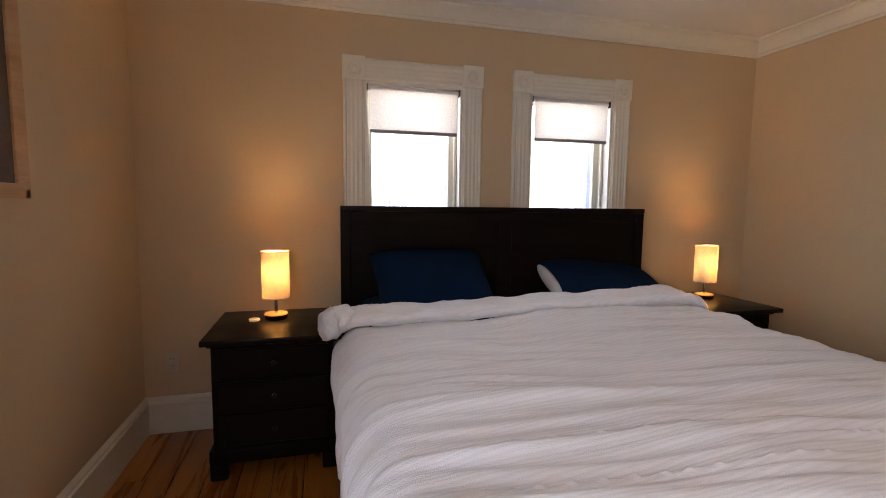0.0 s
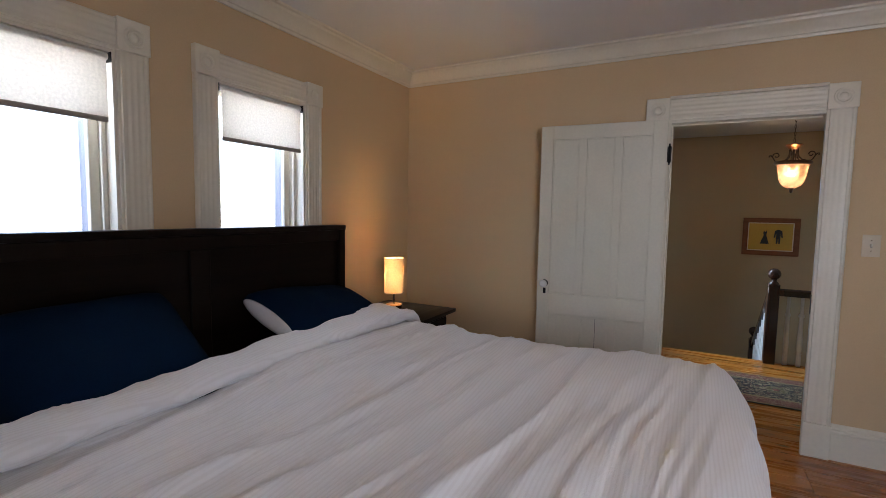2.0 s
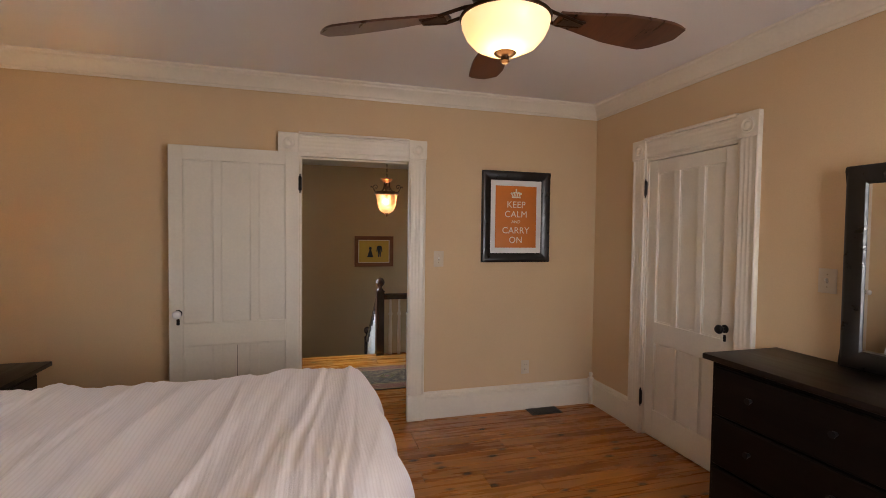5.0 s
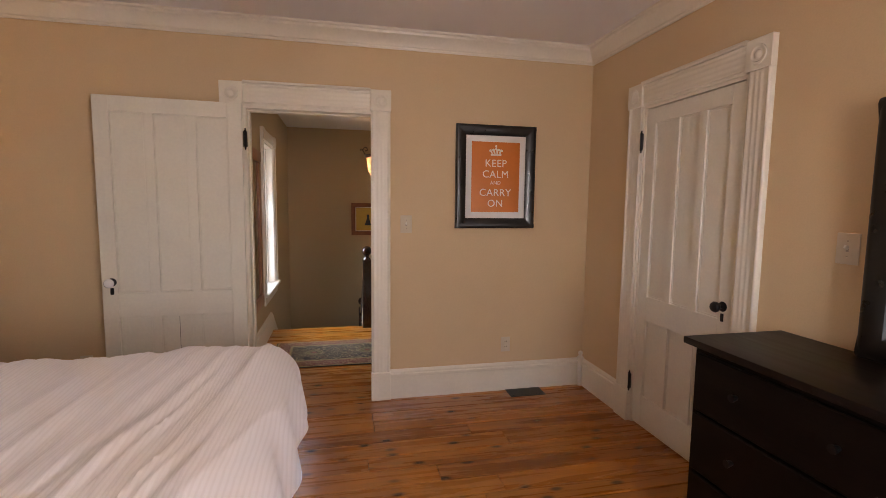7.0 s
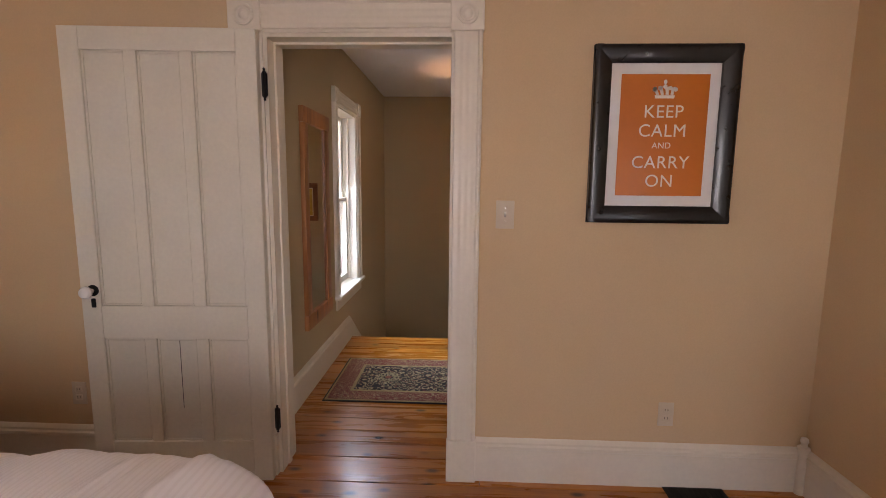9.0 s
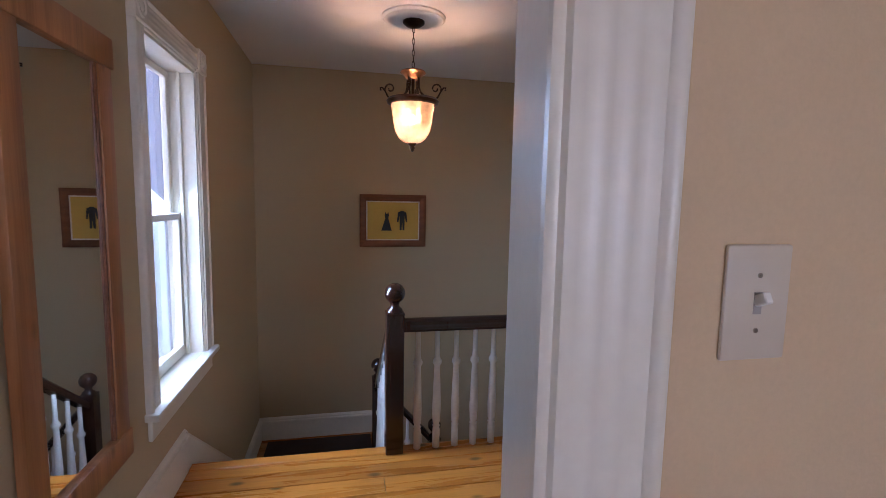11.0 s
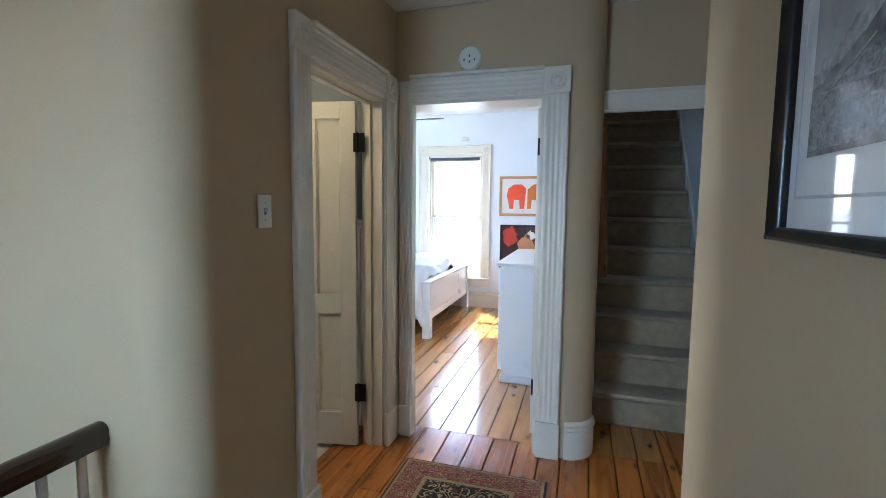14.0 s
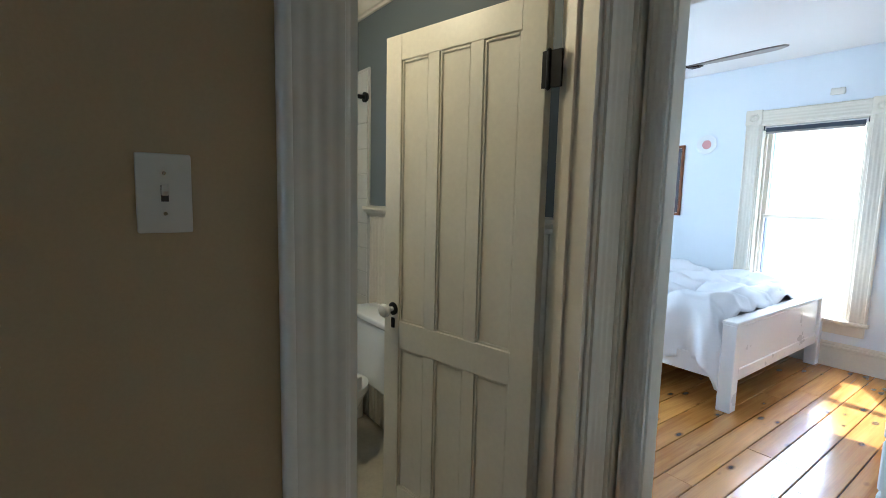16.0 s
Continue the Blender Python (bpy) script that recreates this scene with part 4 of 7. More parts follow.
for i in range(1, 5):
    s = tread(5.42 + (i - 1) * 0.29, 5.44 + i * 0.29, 0.12, 1.28, -0.185 * i)
    part("riser", box(5.42 + (i - 1) * 0.29, 5.44 + (i - 1) * 0.29, 0.12, 1.28, -0.185 * i, -0.185 * (i - 1) - 0.03), M_TRIM, s)
slab("landing", 6.58, 7.45, 0.17, 1.28, -1.05, -0.925, M_FLOOR, "pine stair landing", "landing")
tagged(mesh_object("landing_riser", box(6.58, 6.60, 0.17, 1.28, -0.924, -0.77), M_TRIM), "white riser above the landing", "stair step", kind="structure")
for i in range(1, 3):
    s = tread(6.62, 7.45, 0.19 - i * 0.24, 0.21 - (i - 1) * 0.24, -0.925 - 0.19 * i)
    part("riser", box(6.62, 7.45, 0.19 - (i - 1) * 0.24, 0.205 - (i - 1) * 0.24, -0.925 - 0.19 * i, -0.955 - 0.19 * (i - 1)), M_TRIM, s)
slab("landing_lower", 6.58, 7.45, -1.275, -0.27, -1.62, -1.495, M_FLOOR, "lower pine stair landing", "landing")
for i in range(1, 8):
    s = tread(6.58 - i * 0.26, 6.60 - (i - 1) * 0.26, -1.275, -0.25, -1.495 - 0.187 * i)
    part("riser", box(6.58 - (i - 1) * 0.26, 6.60 - (i - 1) * 0.26, -1.275, -0.25, -1.495 - 0.187 * i, -1.525 - 0.187 * (i - 1)), M_TRIM, s)
tagged(mesh_object("stair_fascia", box(5.405, 5.42, -1.275, 0.2, -0.28, -0.022), M_TRIM), "white board facing the floor edge", "trim", kind="structure")
tagged(mesh_object("floor_nosing", box(5.38, 5.455, -1.275, 1.28, -0.02, 0.004, 0.008, 2), M_FLOOR), "rounded pine nosing along the floor edge", "trim", kind="structure")
tagged(mesh_object("stair_skirting", prism([(0, 0), (0.018, 0), (0.018, 0.20), (0.024, 0.21), (0, 0.22)], (5.38, 1.28, 0.0), (6.64, 1.28, -0.925), (0, -1, 0), (0, 0, 1)), M_TRIM), "white sloping skirting beside the stairs", "trim", kind="structure")
lr = thing("landing_rug", Matrix.Translation((7.02, 0.72, -0.925)), "small dark brown rug on the landing", "rug")
part("rug_face", box(-0.36, 0.36, -0.48, 0.48, 0, 0.012, 0.004), plain("dark_brown_rug_pile", (0.035, 0.017, 0.010), 0.95, var=0.3, scale=12, fine=280, bump=0.6), lr)


def newel(x, y, z, h):
    t = thing("newel_post", Matrix.Translation((x, y, z)), "dark mahogany newel post with a ball top", "newel post", "newel posts")
    part("shaft", box(-0.048, 0.048, -0.048, 0.048, 0, h - 0.165, 0.004), M_MAHOG, t)
    cap = bmesh.new()
    box(-0.050, 0.050, -0.050, 0.050, h - 0.175, h - 0.158, 0.006, 2, bm=cap)
    part("cap", cap, M_MAHOG, t)
    prof = [(0.044, h - 0.158), (0.040, h - 0.142), (0.026, h - 0.132), (0.022, h - 0.122), (0.026, h - 0.112)]
    c = h - 0.058
    prof += [(0.056 * math.cos(a), c + 0.056 * math.sin(a)) for a in [radians(-62 + i * 152 / 14) for i in range(15)]]
    prof[-1] = (0, c + 0.056)
    part("ball", lathe(prof, 28), M_MAHOG, t, smooth=50)
    return t


newel(5.405, 0.22, 0.0, 0.95)
newel(6.645, 0.22, -0.925, 1.03)
newel(6.645, -0.255, -1.495, 1.05)
BAL = [(0.020, 0), (0.021, 0.10), (0.021, 0.12), (0.015, 0.13), (0.023, 0.14), (0.015, 0.15), (0.021, 0.165), (0.0245, 0.25), (0.020, 0.40), (0.016, 0.50), (0.016, 0.52), (0.025, 0.535), (0.025, 0.55), (0.016, 0.565), (0.014, 0.60), (0.013, 0.74)]


def baluster_mesh(h):
    b = lathe([(r, z * h / 0.74) for r, z in BAL], 12)
    me = bpy.data.meshes.new("baluster")
    b.to_mesh(me)
    b.free()
    me.materials.append(M_BALUST)
    for f in me.polygons:
        f.use_smooth = True
    return me


def railing(name, p0, p1, count, zrail, label):
    """A handrail from p0 to p1 (their floor heights) with turned balusters under it."""
    t = thing(name, Matrix.Translation((0, 0, 0)), label, "railing")
    a, b = Vector(p0), Vector(p1)
    d = b - a
    flat = Vector((d.x, d.y, 0)).normalized()
    sidev = Vector((-flat.y, flat.x, 0))
    prof = [(-0.030, -0.030), (0.030, -0.030), (0.034, -0.010), (0.030, 0.004), (0.034, 0.016), (0.026, 0.032), (0.010, 0.040), (-0.010, 0.040), (-0.026, 0.032), (-0.034, 0.016), (-0.030, 0.004), (-0.034, -0.010)]
    up = Vector((0, 0, 1))
    part("handrail", prism(prof, a + up * zrail, b + up * zrail, sidev, up), M_MAHOG, t, smooth=50)
    me = baluster_mesh(zrail - 0.03)
    for i in range(count):
        p = a + d * ((i + 0.75) / (count + 0.35))
        ob = new("baluster", me)
        ob.location = p
        ob.parent = t
    return t


railing("balustrade", (5.405, 0.17, 0.0), (5.405, -1.274, 0.0), 13, 0.712, "dark handrail on white turned balusters round the stairwell")
railing("stair_railing", (5.45, 0.22, -0.06), (6.60, 0.22, -0.925), 8, 0.80, "dark sloping handrail on white balusters")
railing("stair_railing", (6.645, 0.17, -0.975), (6.645, -0.205, -1.40), 3, 0.80, "dark short sloping handrail between two newels")


# ---- bedroom furniture ----
def nz(x, y, s, seed=0.0):
    return noise.noise(Vector((x * s + seed, y * s + seed * 0.7, seed)))


bed = thing("bed", Matrix.Translation((1.232, 0, 0)), "espresso-stained wooden king bed with a tall headboard", "bed")
hb = part("headboard", box(-1.02, 1.02, 2.985, 3.03, 0.0, 1.325, 0.003), M_ESPRESSO, bed)
part("top_rail", box(-1.02, 1.02, 2.955, 3.035, 1.315, 1.347, 0.004, 2), M_ESPRESSO, hb)
part("stile", box(-1.02, -0.965, 2.96, 2.986, 0.0, 1.315, 0.003), M_ESPRESSO, hb)
part("stile", box(0.965, 1.02, 2.96, 2.986, 0.0, 1.315, 0.003), M_ESPRESSO, hb)
part("stile", box(-0.05, 0.05, 2.968, 2.986, 0.3, 1.25, 0.003), M_ESPRESSO, hb)
part("upper_rail", box(-0.965, 0.965, 2.966, 2.986, 1.25, 1.315, 0.003), M_ESPRESSO, hb)
part("side_rail", box(-0.99, -0.96, 0.80, 2.985, 0.22, 0.40, 0.004), M_ESPRESSO, bed)
part("side_rail", box(0.96, 0.99, 0.80, 2.985, 0.22, 0.40, 0.004), M_ESPRESSO, bed)
fb = part("footboard", box(-0.95, 0.95, 0.765, 0.80, 0.10, 0.44, 0.004), M_ESPRESSO, bed)
part("leg", box(0.90, 0.985, 0.755, 0.83, 0.0, 0.46, 0.006), M_ESPRESSO, bed)
part("leg", box(-0.985, -0.90, 0.755, 0.83, 0.0, 0.46, 0.006), M_ESPRESSO, bed)
mt = thing("mattress", Matrix.Translation((1.232, 0, 0)), "pale cloth mattress under the duvet", "mattress")
part("body", box(-0.95, 0.95, 0.87, 2.95, 0.401, 0.685, 0.05, 3), M_MATTRESS, mt)


def duvet(name, cx, x_half, y_head, y_foot, top, hang, foot_hang, material, nx, ny, fold, label, ripple=0.016):
    """A quilt draped over a bed: flat top with creases, rounded over the sides and the foot."""
    t = thing(name, Matrix.Translation((cx, 0, 0)), label, "duvet")
    bm = bmesh.new()
    rad = 0.15

    def bend(a, half, extra):
        if abs(a) <= half - rad:
            return a, 0.0
        s = 1 if a > 0 else -1
        d = abs(a) - (half - rad)
        arc = rad * math.pi / 2
        if d < arc:
            g = d / rad
            return s * (half - rad + rad * math.sin(g)), rad * (1 - math.cos(g))
        return s * half, rad + (d - arc)
    arc = rad * math.pi / 2
    ea = x_half - rad + arc + hang - rad
    ymid, yhalf = y_head, y_head - y_foot
    eb = yhalf - rad + arc + foot_hang - rad
    rows = []
    for j in range(ny + 1):
        b = eb * j / ny
        yy, dy = bend(b, yhalf, 0)
        y = y_head - yy
        row = []
        for i in range(nx + 1):
            a = -ea + 2 * ea * i / nx
            xx, dx = bend(a, x_half, 0)
            drop = max(dx, dy) + 0.15 * min(dx, dy)
            wave = fold(xx, y)
            side = max(0.0, min(1.0, (dx - 0.03) / 0.15))
            end = max(0.0, min(1.0, (dy - 0.03) / 0.15))
            puff = (0.030 if xx > 0 else 0.014) * math.sin(y * 21 + 2.2 * nz(xx, y, 2.0, 5)) * side + 0.012 * nz(y, drop, 9.0, 2) * side
            puff2 = 0.018 * math.sin(xx * 17 + 2.0 * nz(xx, y, 2.0, 8)) * end
            if xx < 0 and dx > 0.01:
                low = max(0.0, min(1.0, dx / 0.10)) * max(0.0, min(1.0, (0.45 - dx) / 0.2))
                puff += low * (0.020 * abs(math.sin(y * 19 + 3.0 * nz(y, 0.2, 3.0, 13))) + 0.012 * math.sin(y * 47 + dx * 9)) - 0.010 * low
            rim = min(1.0, max(0.0, (x_half + 0.02 - abs(xx)) / 0.30)) * min(1.0, max(0.0, (yhalf + 0.02 - yy) / 0.35))
            lift = wave * (0.25 + 0.75 * rim) - 0.03 * (1 - rim)
            flare = (0.045 if xx > 0 else 0.0) * min(1.0, drop / 0.5) ** 1.5
            x = xx + (1 if xx > 0 else -1) * (puff + flare * (1 if dx > 0.05 else 0) * min(1, dx / 0.3)) if dx else xx
            yq = y - puff2 - (0.06 * min(1.0, dy / 0.4) if dy > 0.02 else 0.0)
            z = top - drop + lift + 0.036 * max(0.0, min(1.0, (xx + 0.4) / 1.1)) + 0.02 * nz(xx, y, 1.3, 3.0) + 0.008 * nz(xx, y, 4.0, 6.0)
            if drop > 0.3:
                z += 0.022 * nz(xx + y, y, 5.0, 9.0)
            row.append(bm.verts.new((x, yq, z)))
        rows.append(row)
    for p, q in zip(rows, rows[1:]):
        for i in range(nx):
            bm.faces.new((p[i], p[i + 1], q[i + 1], q[i]))
    ob = part("cover", bm, material, t, smooth=80)
    so = ob.modifiers.new("thickness", "SOLIDIFY")
    so.thickness, so.offset = 0.03, -1
    return t


fold_rnd = random.Random(77)
FOLDS = []
for k in range(24):
    y0 = 0.80 + 0.078 * k + fold_rnd.uniform(-0.03, 0.03)
    FOLDS.append((y0, -0.10 - 0.05 * (1.7 - y0) + fold_rnd.uniform(-0.05, 0.05), fold_rnd.uniform(-0.04, 0.04), fold_rnd.uniform(0.009, 0.022),
                  fold_rnd.uniform(0.016, 0.032), fold_rnd.uniform(-0.5, 0.8), fold_rnd.uniform(0.5, 1.3)))


def long_folds(x, y):
    """Single ridges across the bed, steep on one side, that rise and die out along their length."""
    total = 0.0
    for y0, slope, bend, amp, width, xm, reach in FOLDS:
        d = y - (y0 + slope * x + bend * x * x + 0.012 * math.sin(5 * x + y0 * 30))
        if abs(d) < 0.12:
            w = width if d > 0 else 0.55 * width
            total += amp * math.exp(-(d / w) ** 2) * math.exp(-((x - xm) / reach) ** 2)
    return total


def crease(x, y):
    """Long soft creases that run across the bed and fan out a little."""
    u = y + 0.13 * x + 0.05 * nz(x, y, 1.4, 1.0)
    a = nz(x * 0.35, u * 3.6, 1.0, 11.0)
    r1 = (1 - abs(nz(x * 0.42, u * 6.0, 1.0, 17.0))) ** 4
    r2 = (1 - abs(nz(x * 0.55 + 4, u * 12.0, 1.0, 29.0))) ** 6
    keep = 0.35 + 0.65 * max(0.0, min(1.0, 0.5 + 1.6 * nz(x, y, 1.1, 41.0)))
    fan = u - 0.10 * x * (y - 1.6) + 0.035 * nz(x * 0.8, y * 2, 1.0, 51.0)
    tuck = (0.5 + 0.5 * math.sin(fan * 38 + 3.4 * nz(x * 0.5, fan * 2.5, 1.0, 61.0))) ** 2.2
    strong = max(0.2, min(1.0, 0.75 + 0.30 * x + 0.8 * nz(x * 0.7, u * 4.0, 1.0, 71.0)))
    fine = (1 - abs(nz(x * 1.1, fan * 24.0, 1.0, 81.0))) ** 7
    return 0.024 * a + keep * (0.045 * r1 + 0.022 * r2) + 0.010 * tuck * strong + 0.004 * fine + long_folds(x, y) - 0.034


dv = duvet("duvet", 1.24, 1.075, 2.62, 0.73, 0.775, 0.36, 0.34, M_DUVET, 150, 240, crease, "white ribbed cotton duvet, rumpled, spread over the bed")


def lump(cx, cy, cz, rx, ry, rz, seed, amount=0.22):
    """A soft bunched wad of cloth."""
    bm = bmesh.new()
    bmesh.ops.create_icosphere(bm, subdivisions=4, radius=1)
    for v in bm.verts:
        k = 1 + amount * noise.noise(v.co * 1.6 + Vector((seed, 0, 0))) + 0.09 * noise.noise(v.co * 4.5 + Vector((0, seed, 0)))
        v.co = Vector((cx + v.co.x * rx * k, cy + v.co.y * ry * k, cz + v.co.z * rz * k))
    return bm


def folded_edge():
    """The head end of the cover, turned back on itself in a loose roll."""
    t = thing("duvet_fold", Matrix.Translation((1.25, 0, 0)), "turned-back rumpled top edge of the white duvet", "duvet")
    bm = bmesh.new()
    nx, ns = 180, 30
    rows = []
    for i in range(nx + 1):
        a = -1.11 + 2.38 * i / nx
        over = max(0.0, a - 0.90)
        ang = min(math.pi / 2, over / 0.17)
        x = min(a, 0.90) + 0.17 * math.sin(ang) + 0.012 * max(0.0, over - 0.267)
        dz = -0.17 * (1 - math.cos(ang)) - max(0.0, over - 0.267)
        if a < -0.95:
            dz -= 0.035 * ((-0.95 - a) / 0.16) ** 2
        wob = 0.03 * nz(a, 0.3, 2.4, 4.0) + 0.012 * nz(a, 0.7, 8.0, 7.0)
        width = 0.125 + 0.05 * nz(a, 1.0, 1.7, 12.0) + 0.07 * max(0.0, a) + 0.012 * nz(a, 1.0, 7.0, 15.0)
        row = []
        for k in range(ns + 1):
            g = k / ns
            if g < 0.3:
                s = g / 0.3
                ang = -math.pi / 2 + math.pi * s
                y, z = 2.62 + 0.027 * math.cos(ang), 0.027 * math.sin(ang) + 0.036
            elif g < 0.85:
                s = (g - 0.3) / 0.55
                y = 2.62 - width * s
                z = 0.063 - 0.021 * s ** 1.5
            else:
                s = (g - 0.85) / 0.15
                y = 2.62 - width - 0.016 * math.sin(s * math.pi) + 0.02 * s * s
                z = 0.042 - 0.067 * s
            z += (0.016 * nz(a * 1.2, y * 9, 1.0, 3.0) + 0.012 * nz(a * 4, y * 14, 1.0, 6.0)) * (1.0 if g < 0.85 else 0.4)
            z += 0.010 * (1 - abs(nz(a * 1.5, (y + 0.25 * a) * 16, 1.0, 23.0))) ** 5
            row.append(bm.verts.new((x, y + wob, 0.775 + z + dz + 0.036 * max(0.0, min(1.0, (x + 0.4) / 1.1)) + 0.02 * nz(a, y, 1.3, 3.0))))
        rows.append(row)
    for p, q in zip(rows, rows[1:]):
        for k in range(ns):
            bm.faces.new((p[k], p[k + 1], q[k + 1], q[k]))
    part("cover", bm, M_DUVET, t, smooth=80)
    part("rolled_end", lump(-1.115, 2.53, 0.765, 0.062, 0.10, 0.078, 3.0), M_DUVET, t, "bunched roll of cloth at the corner", smooth=80)
    part("rolled_end", lump(-1.05, 2.545, 0.79, 0.075, 0.085, 0.062, 8.0), M_DUVET, t, smooth=80)
    return t


folded_edge()

def pillow(m, w, d, h, material, label, under=None, group="pillows on the bed"):
    t = thing("pillow", m, label, "pillow", group)
    for mat_, lo, hi, nm in ((material, -0.35, 1.0, "case"),) if under is None else ((material, 0.0, 1.0, "case"), (under, -0.9, 0.02, "underside")):
        bm = bmesh.new()
        n = 24
        tops = []
        for s in (hi, lo):
            g = []
            for i in range(n + 1):
                r = []
                for j in range(n + 1):
                    u, v = -1 + 2 * i / n, -1 + 2 * j / n
                    e = max(0.0, (1 - abs(u) ** 3.2)) ** 0.5 * max(0.0, (1 - abs(v) ** 3.2)) ** 0.5
                    pin = 1 - 0.06 * (1 - abs(u)) * abs(v) - 0.06 * (1 - abs(v)) * abs(u)
                    r.append(bm.verts.new((u * w / 2 * pin, v * d / 2 * pin, s * h / 2 * e + 0.008 * nz(u, v, 2.3, w * 9) * e)))
                g.append(r)
            tops.append(g)
            for a, b in zip(g, g[1:]):
                for j in range(n):
                    bm.faces.new((a[j], a[j + 1], b[j + 1], b[j]))
        bmesh.ops.remove_doubles(bm, verts=bm.verts, dist=0.002)
        part(nm, bm, mat_, t, smooth=80)
    return t


pillow(Matrix.Translation((0.735, 2.81, 0.895)) @ Matrix.Rotation(radians(4), 4, "Z") @ Matrix.Rotation(radians(42), 4, "X"), 0.70, 0.50, 0.27, M_NAVY, "dark navy cotton pillow leaning on the headboard")
P2 = (Matrix.Translation((1.85, 2.78, 0.868)) @ Matrix.Rotation(radians(-4), 4, "Z") @ Matrix.Rotation(radians(20), 4, "X") @ Matrix.Rotation(radians(5), 4, "Y"))
p2_ = pillow(P2, 0.80, 0.50, 0.19, M_NAVY, "navy pillowcase with the pale grey pillow showing at its open end")
bm = bmesh.new()
bmesh.ops.create_uvsphere(bm, u_segments=20, v_segments=12, radius=1)
bmesh.ops.transform(bm, matrix=Matrix.Translation((-0.385, 0, 0)) @ Matrix.Diagonal((0.034, 0.205, 0.040, 1)), verts=bm.verts)
part("pillow_end", bm, M_SHEETGREY, p2_, "pale grey pillow end", smooth=80)
pillow(Matrix.Translation((0.72, 2.74, 0.765)) @ Matrix.Rotation(radians(5), 4, "X"), 0.78, 0.46, 0.16, M_NAVY, "dark navy cotton pillow lying flat on the bed")


def nightstand(x0, x1, label):
    cx = (x0 + x1) / 2
    w = (x1 - x0) / 2
    t = thing("nightstand", Matrix.Translation((cx, 0, 0)), label, "nightstand", "nightstands beside the bed")
    part("top", box(-w, w, 2.50, 3.12, 0.692, 0.72, 0.006, 2), M_ESPRESSO_TOP, t)
    part("body", box(-w + 0.035, w - 0.035, 2.565, 3.10, 0.09, 0.692, 0.003), M_ESPRESSO, t)
    part("moulding", box(-w + 0.02, w - 0.02, 2.545, 3.10, 0.672, 0.6915, 0.006), M_ESPRESSO, t)
    part("base", box(-w + 0.015, w - 0.015, 2.55, 3.10, 0.09, 0.16, 0.008, 2), M_ESPRESSO, t)
    for sx in (-1, 1):
        for y in (2.56, 3.02):
            part("leg", box(sx * (w - 0.055) - 0.04, sx * (w - 0.055) + 0.04, y, y + 0.07, 0.0, 0.09, 0.008), M_ESPRESSO, t)
    for i in range(3):
        z = 0.18 + i * 0.165
        d = part("drawer", box(-w + 0.06, w - 0.06, 2.548, 2.566, z, z + 0.15, 0.004), M_ESPRESSO, t)
        part("knob", sweep([(0, 2.548, z + 0.075), (0, 2.524, z + 0.075)], 0.012, 10), M_BLACKMETAL, d, "small black metal knob")
    return t


nightstand(-0.45, 0.19, "espresso wood nightstand with three drawers beside the bed")
nightstand(2.34, 2.98, "espresso wood nightstand in the corner beside the bed")

M_SHADE = cloth_shade("lampshade_linen", (0.74, 0.57, 0.38), 0.075)
M_BULB = emitter("lit_bulb", (1.0, 0.66, 0.27), 5.0)


def table_lamp(x, y, z):
    t = thing("table_lamp", Matrix.Translation((x, y, z)), "small lit lamp, linen drum shade, chrome stem, wooden base", "table lamp", "bedside lamps")
    part("base", lathe([(0.058, 0), (0.061, 0.004), (0.062, 0.024), (0, 0.024)], 32), M_ESPRESSO, t, "dark round base")
    part("base_top", lathe([(0.0615, 0.0242), (0.0605, 0.029), (0.057, 0.031), (0, 0.031)], 32), M_TANWOOD, t, "pale wooden disc on the base")
    part("stem", lathe([(0.0085, 0.02), (0.0085, 0.13), (0.014, 0.132), (0.014, 0.165), (0, 0.165)], 16), M_CHROME, t, "chrome stem")
    bm = bmesh.new()
    n = 40
    z0, z1, r = 0.118, 0.374, 0.073
    for rr, flip in ((r, False), (r - 0.0015, True)):
        lo = [bm.verts.new((rr * math.cos(2 * math.pi * i / n), rr * math.sin(2 * math.pi * i / n), z0)) for i in range(n)]
        hi = [bm.verts.new((rr * math.cos(2 * math.pi * i / n), rr * math.sin(2 * math.pi * i / n), z1)) for i in range(n)]
        if flip:
            continue
        for i in range(n):
            bm.faces.new((lo[i], lo[(i + 1) % n], hi[(i + 1) % n], hi[i]))
    bmesh.ops.delete(bm, geom=[v for v in bm.verts if not v.link_faces], context="VERTS")
    sh = part("shade", bm, M_SHADE, t, "cream linen drum shade, glowing")
    for zz in (z0, z1):
        ring = sweep([(r * math.cos(2 * math.pi * i / 32), r * math.sin(2 * math.pi * i / 32), zz) for i in range(33)], 0.0022, 6)
        part("rim", ring, M_BLINDHEM, sh)
    part("bulb", lathe([(0.012, 0.165), (0.014, 0.18), (0.028, 0.215), (0.030, 0.235), (0.022, 0.255), (0, 0.263)], 16), M_BULB, t, smooth=60)
    lamp("lamp_light", "POINT", Matrix.Translation((x, y, z + 0.265)), 0.92, WARM, radius=0.025)
    return t


table_lamp(-0.145, 2.90, 0.72)
table_lamp(2.735, 2.90, 0.72)
co = thing("coaster", Matrix.Translation((-0.255, 2.86, 0.72)), "small cream round pot lid on the nightstand", "coaster")
part("disc", lathe([(0.025, 0), (0.028, 0.004), (0.028, 0.011), (0.024, 0.014), (0, 0.014)], 24), M_PLASTIC, co)

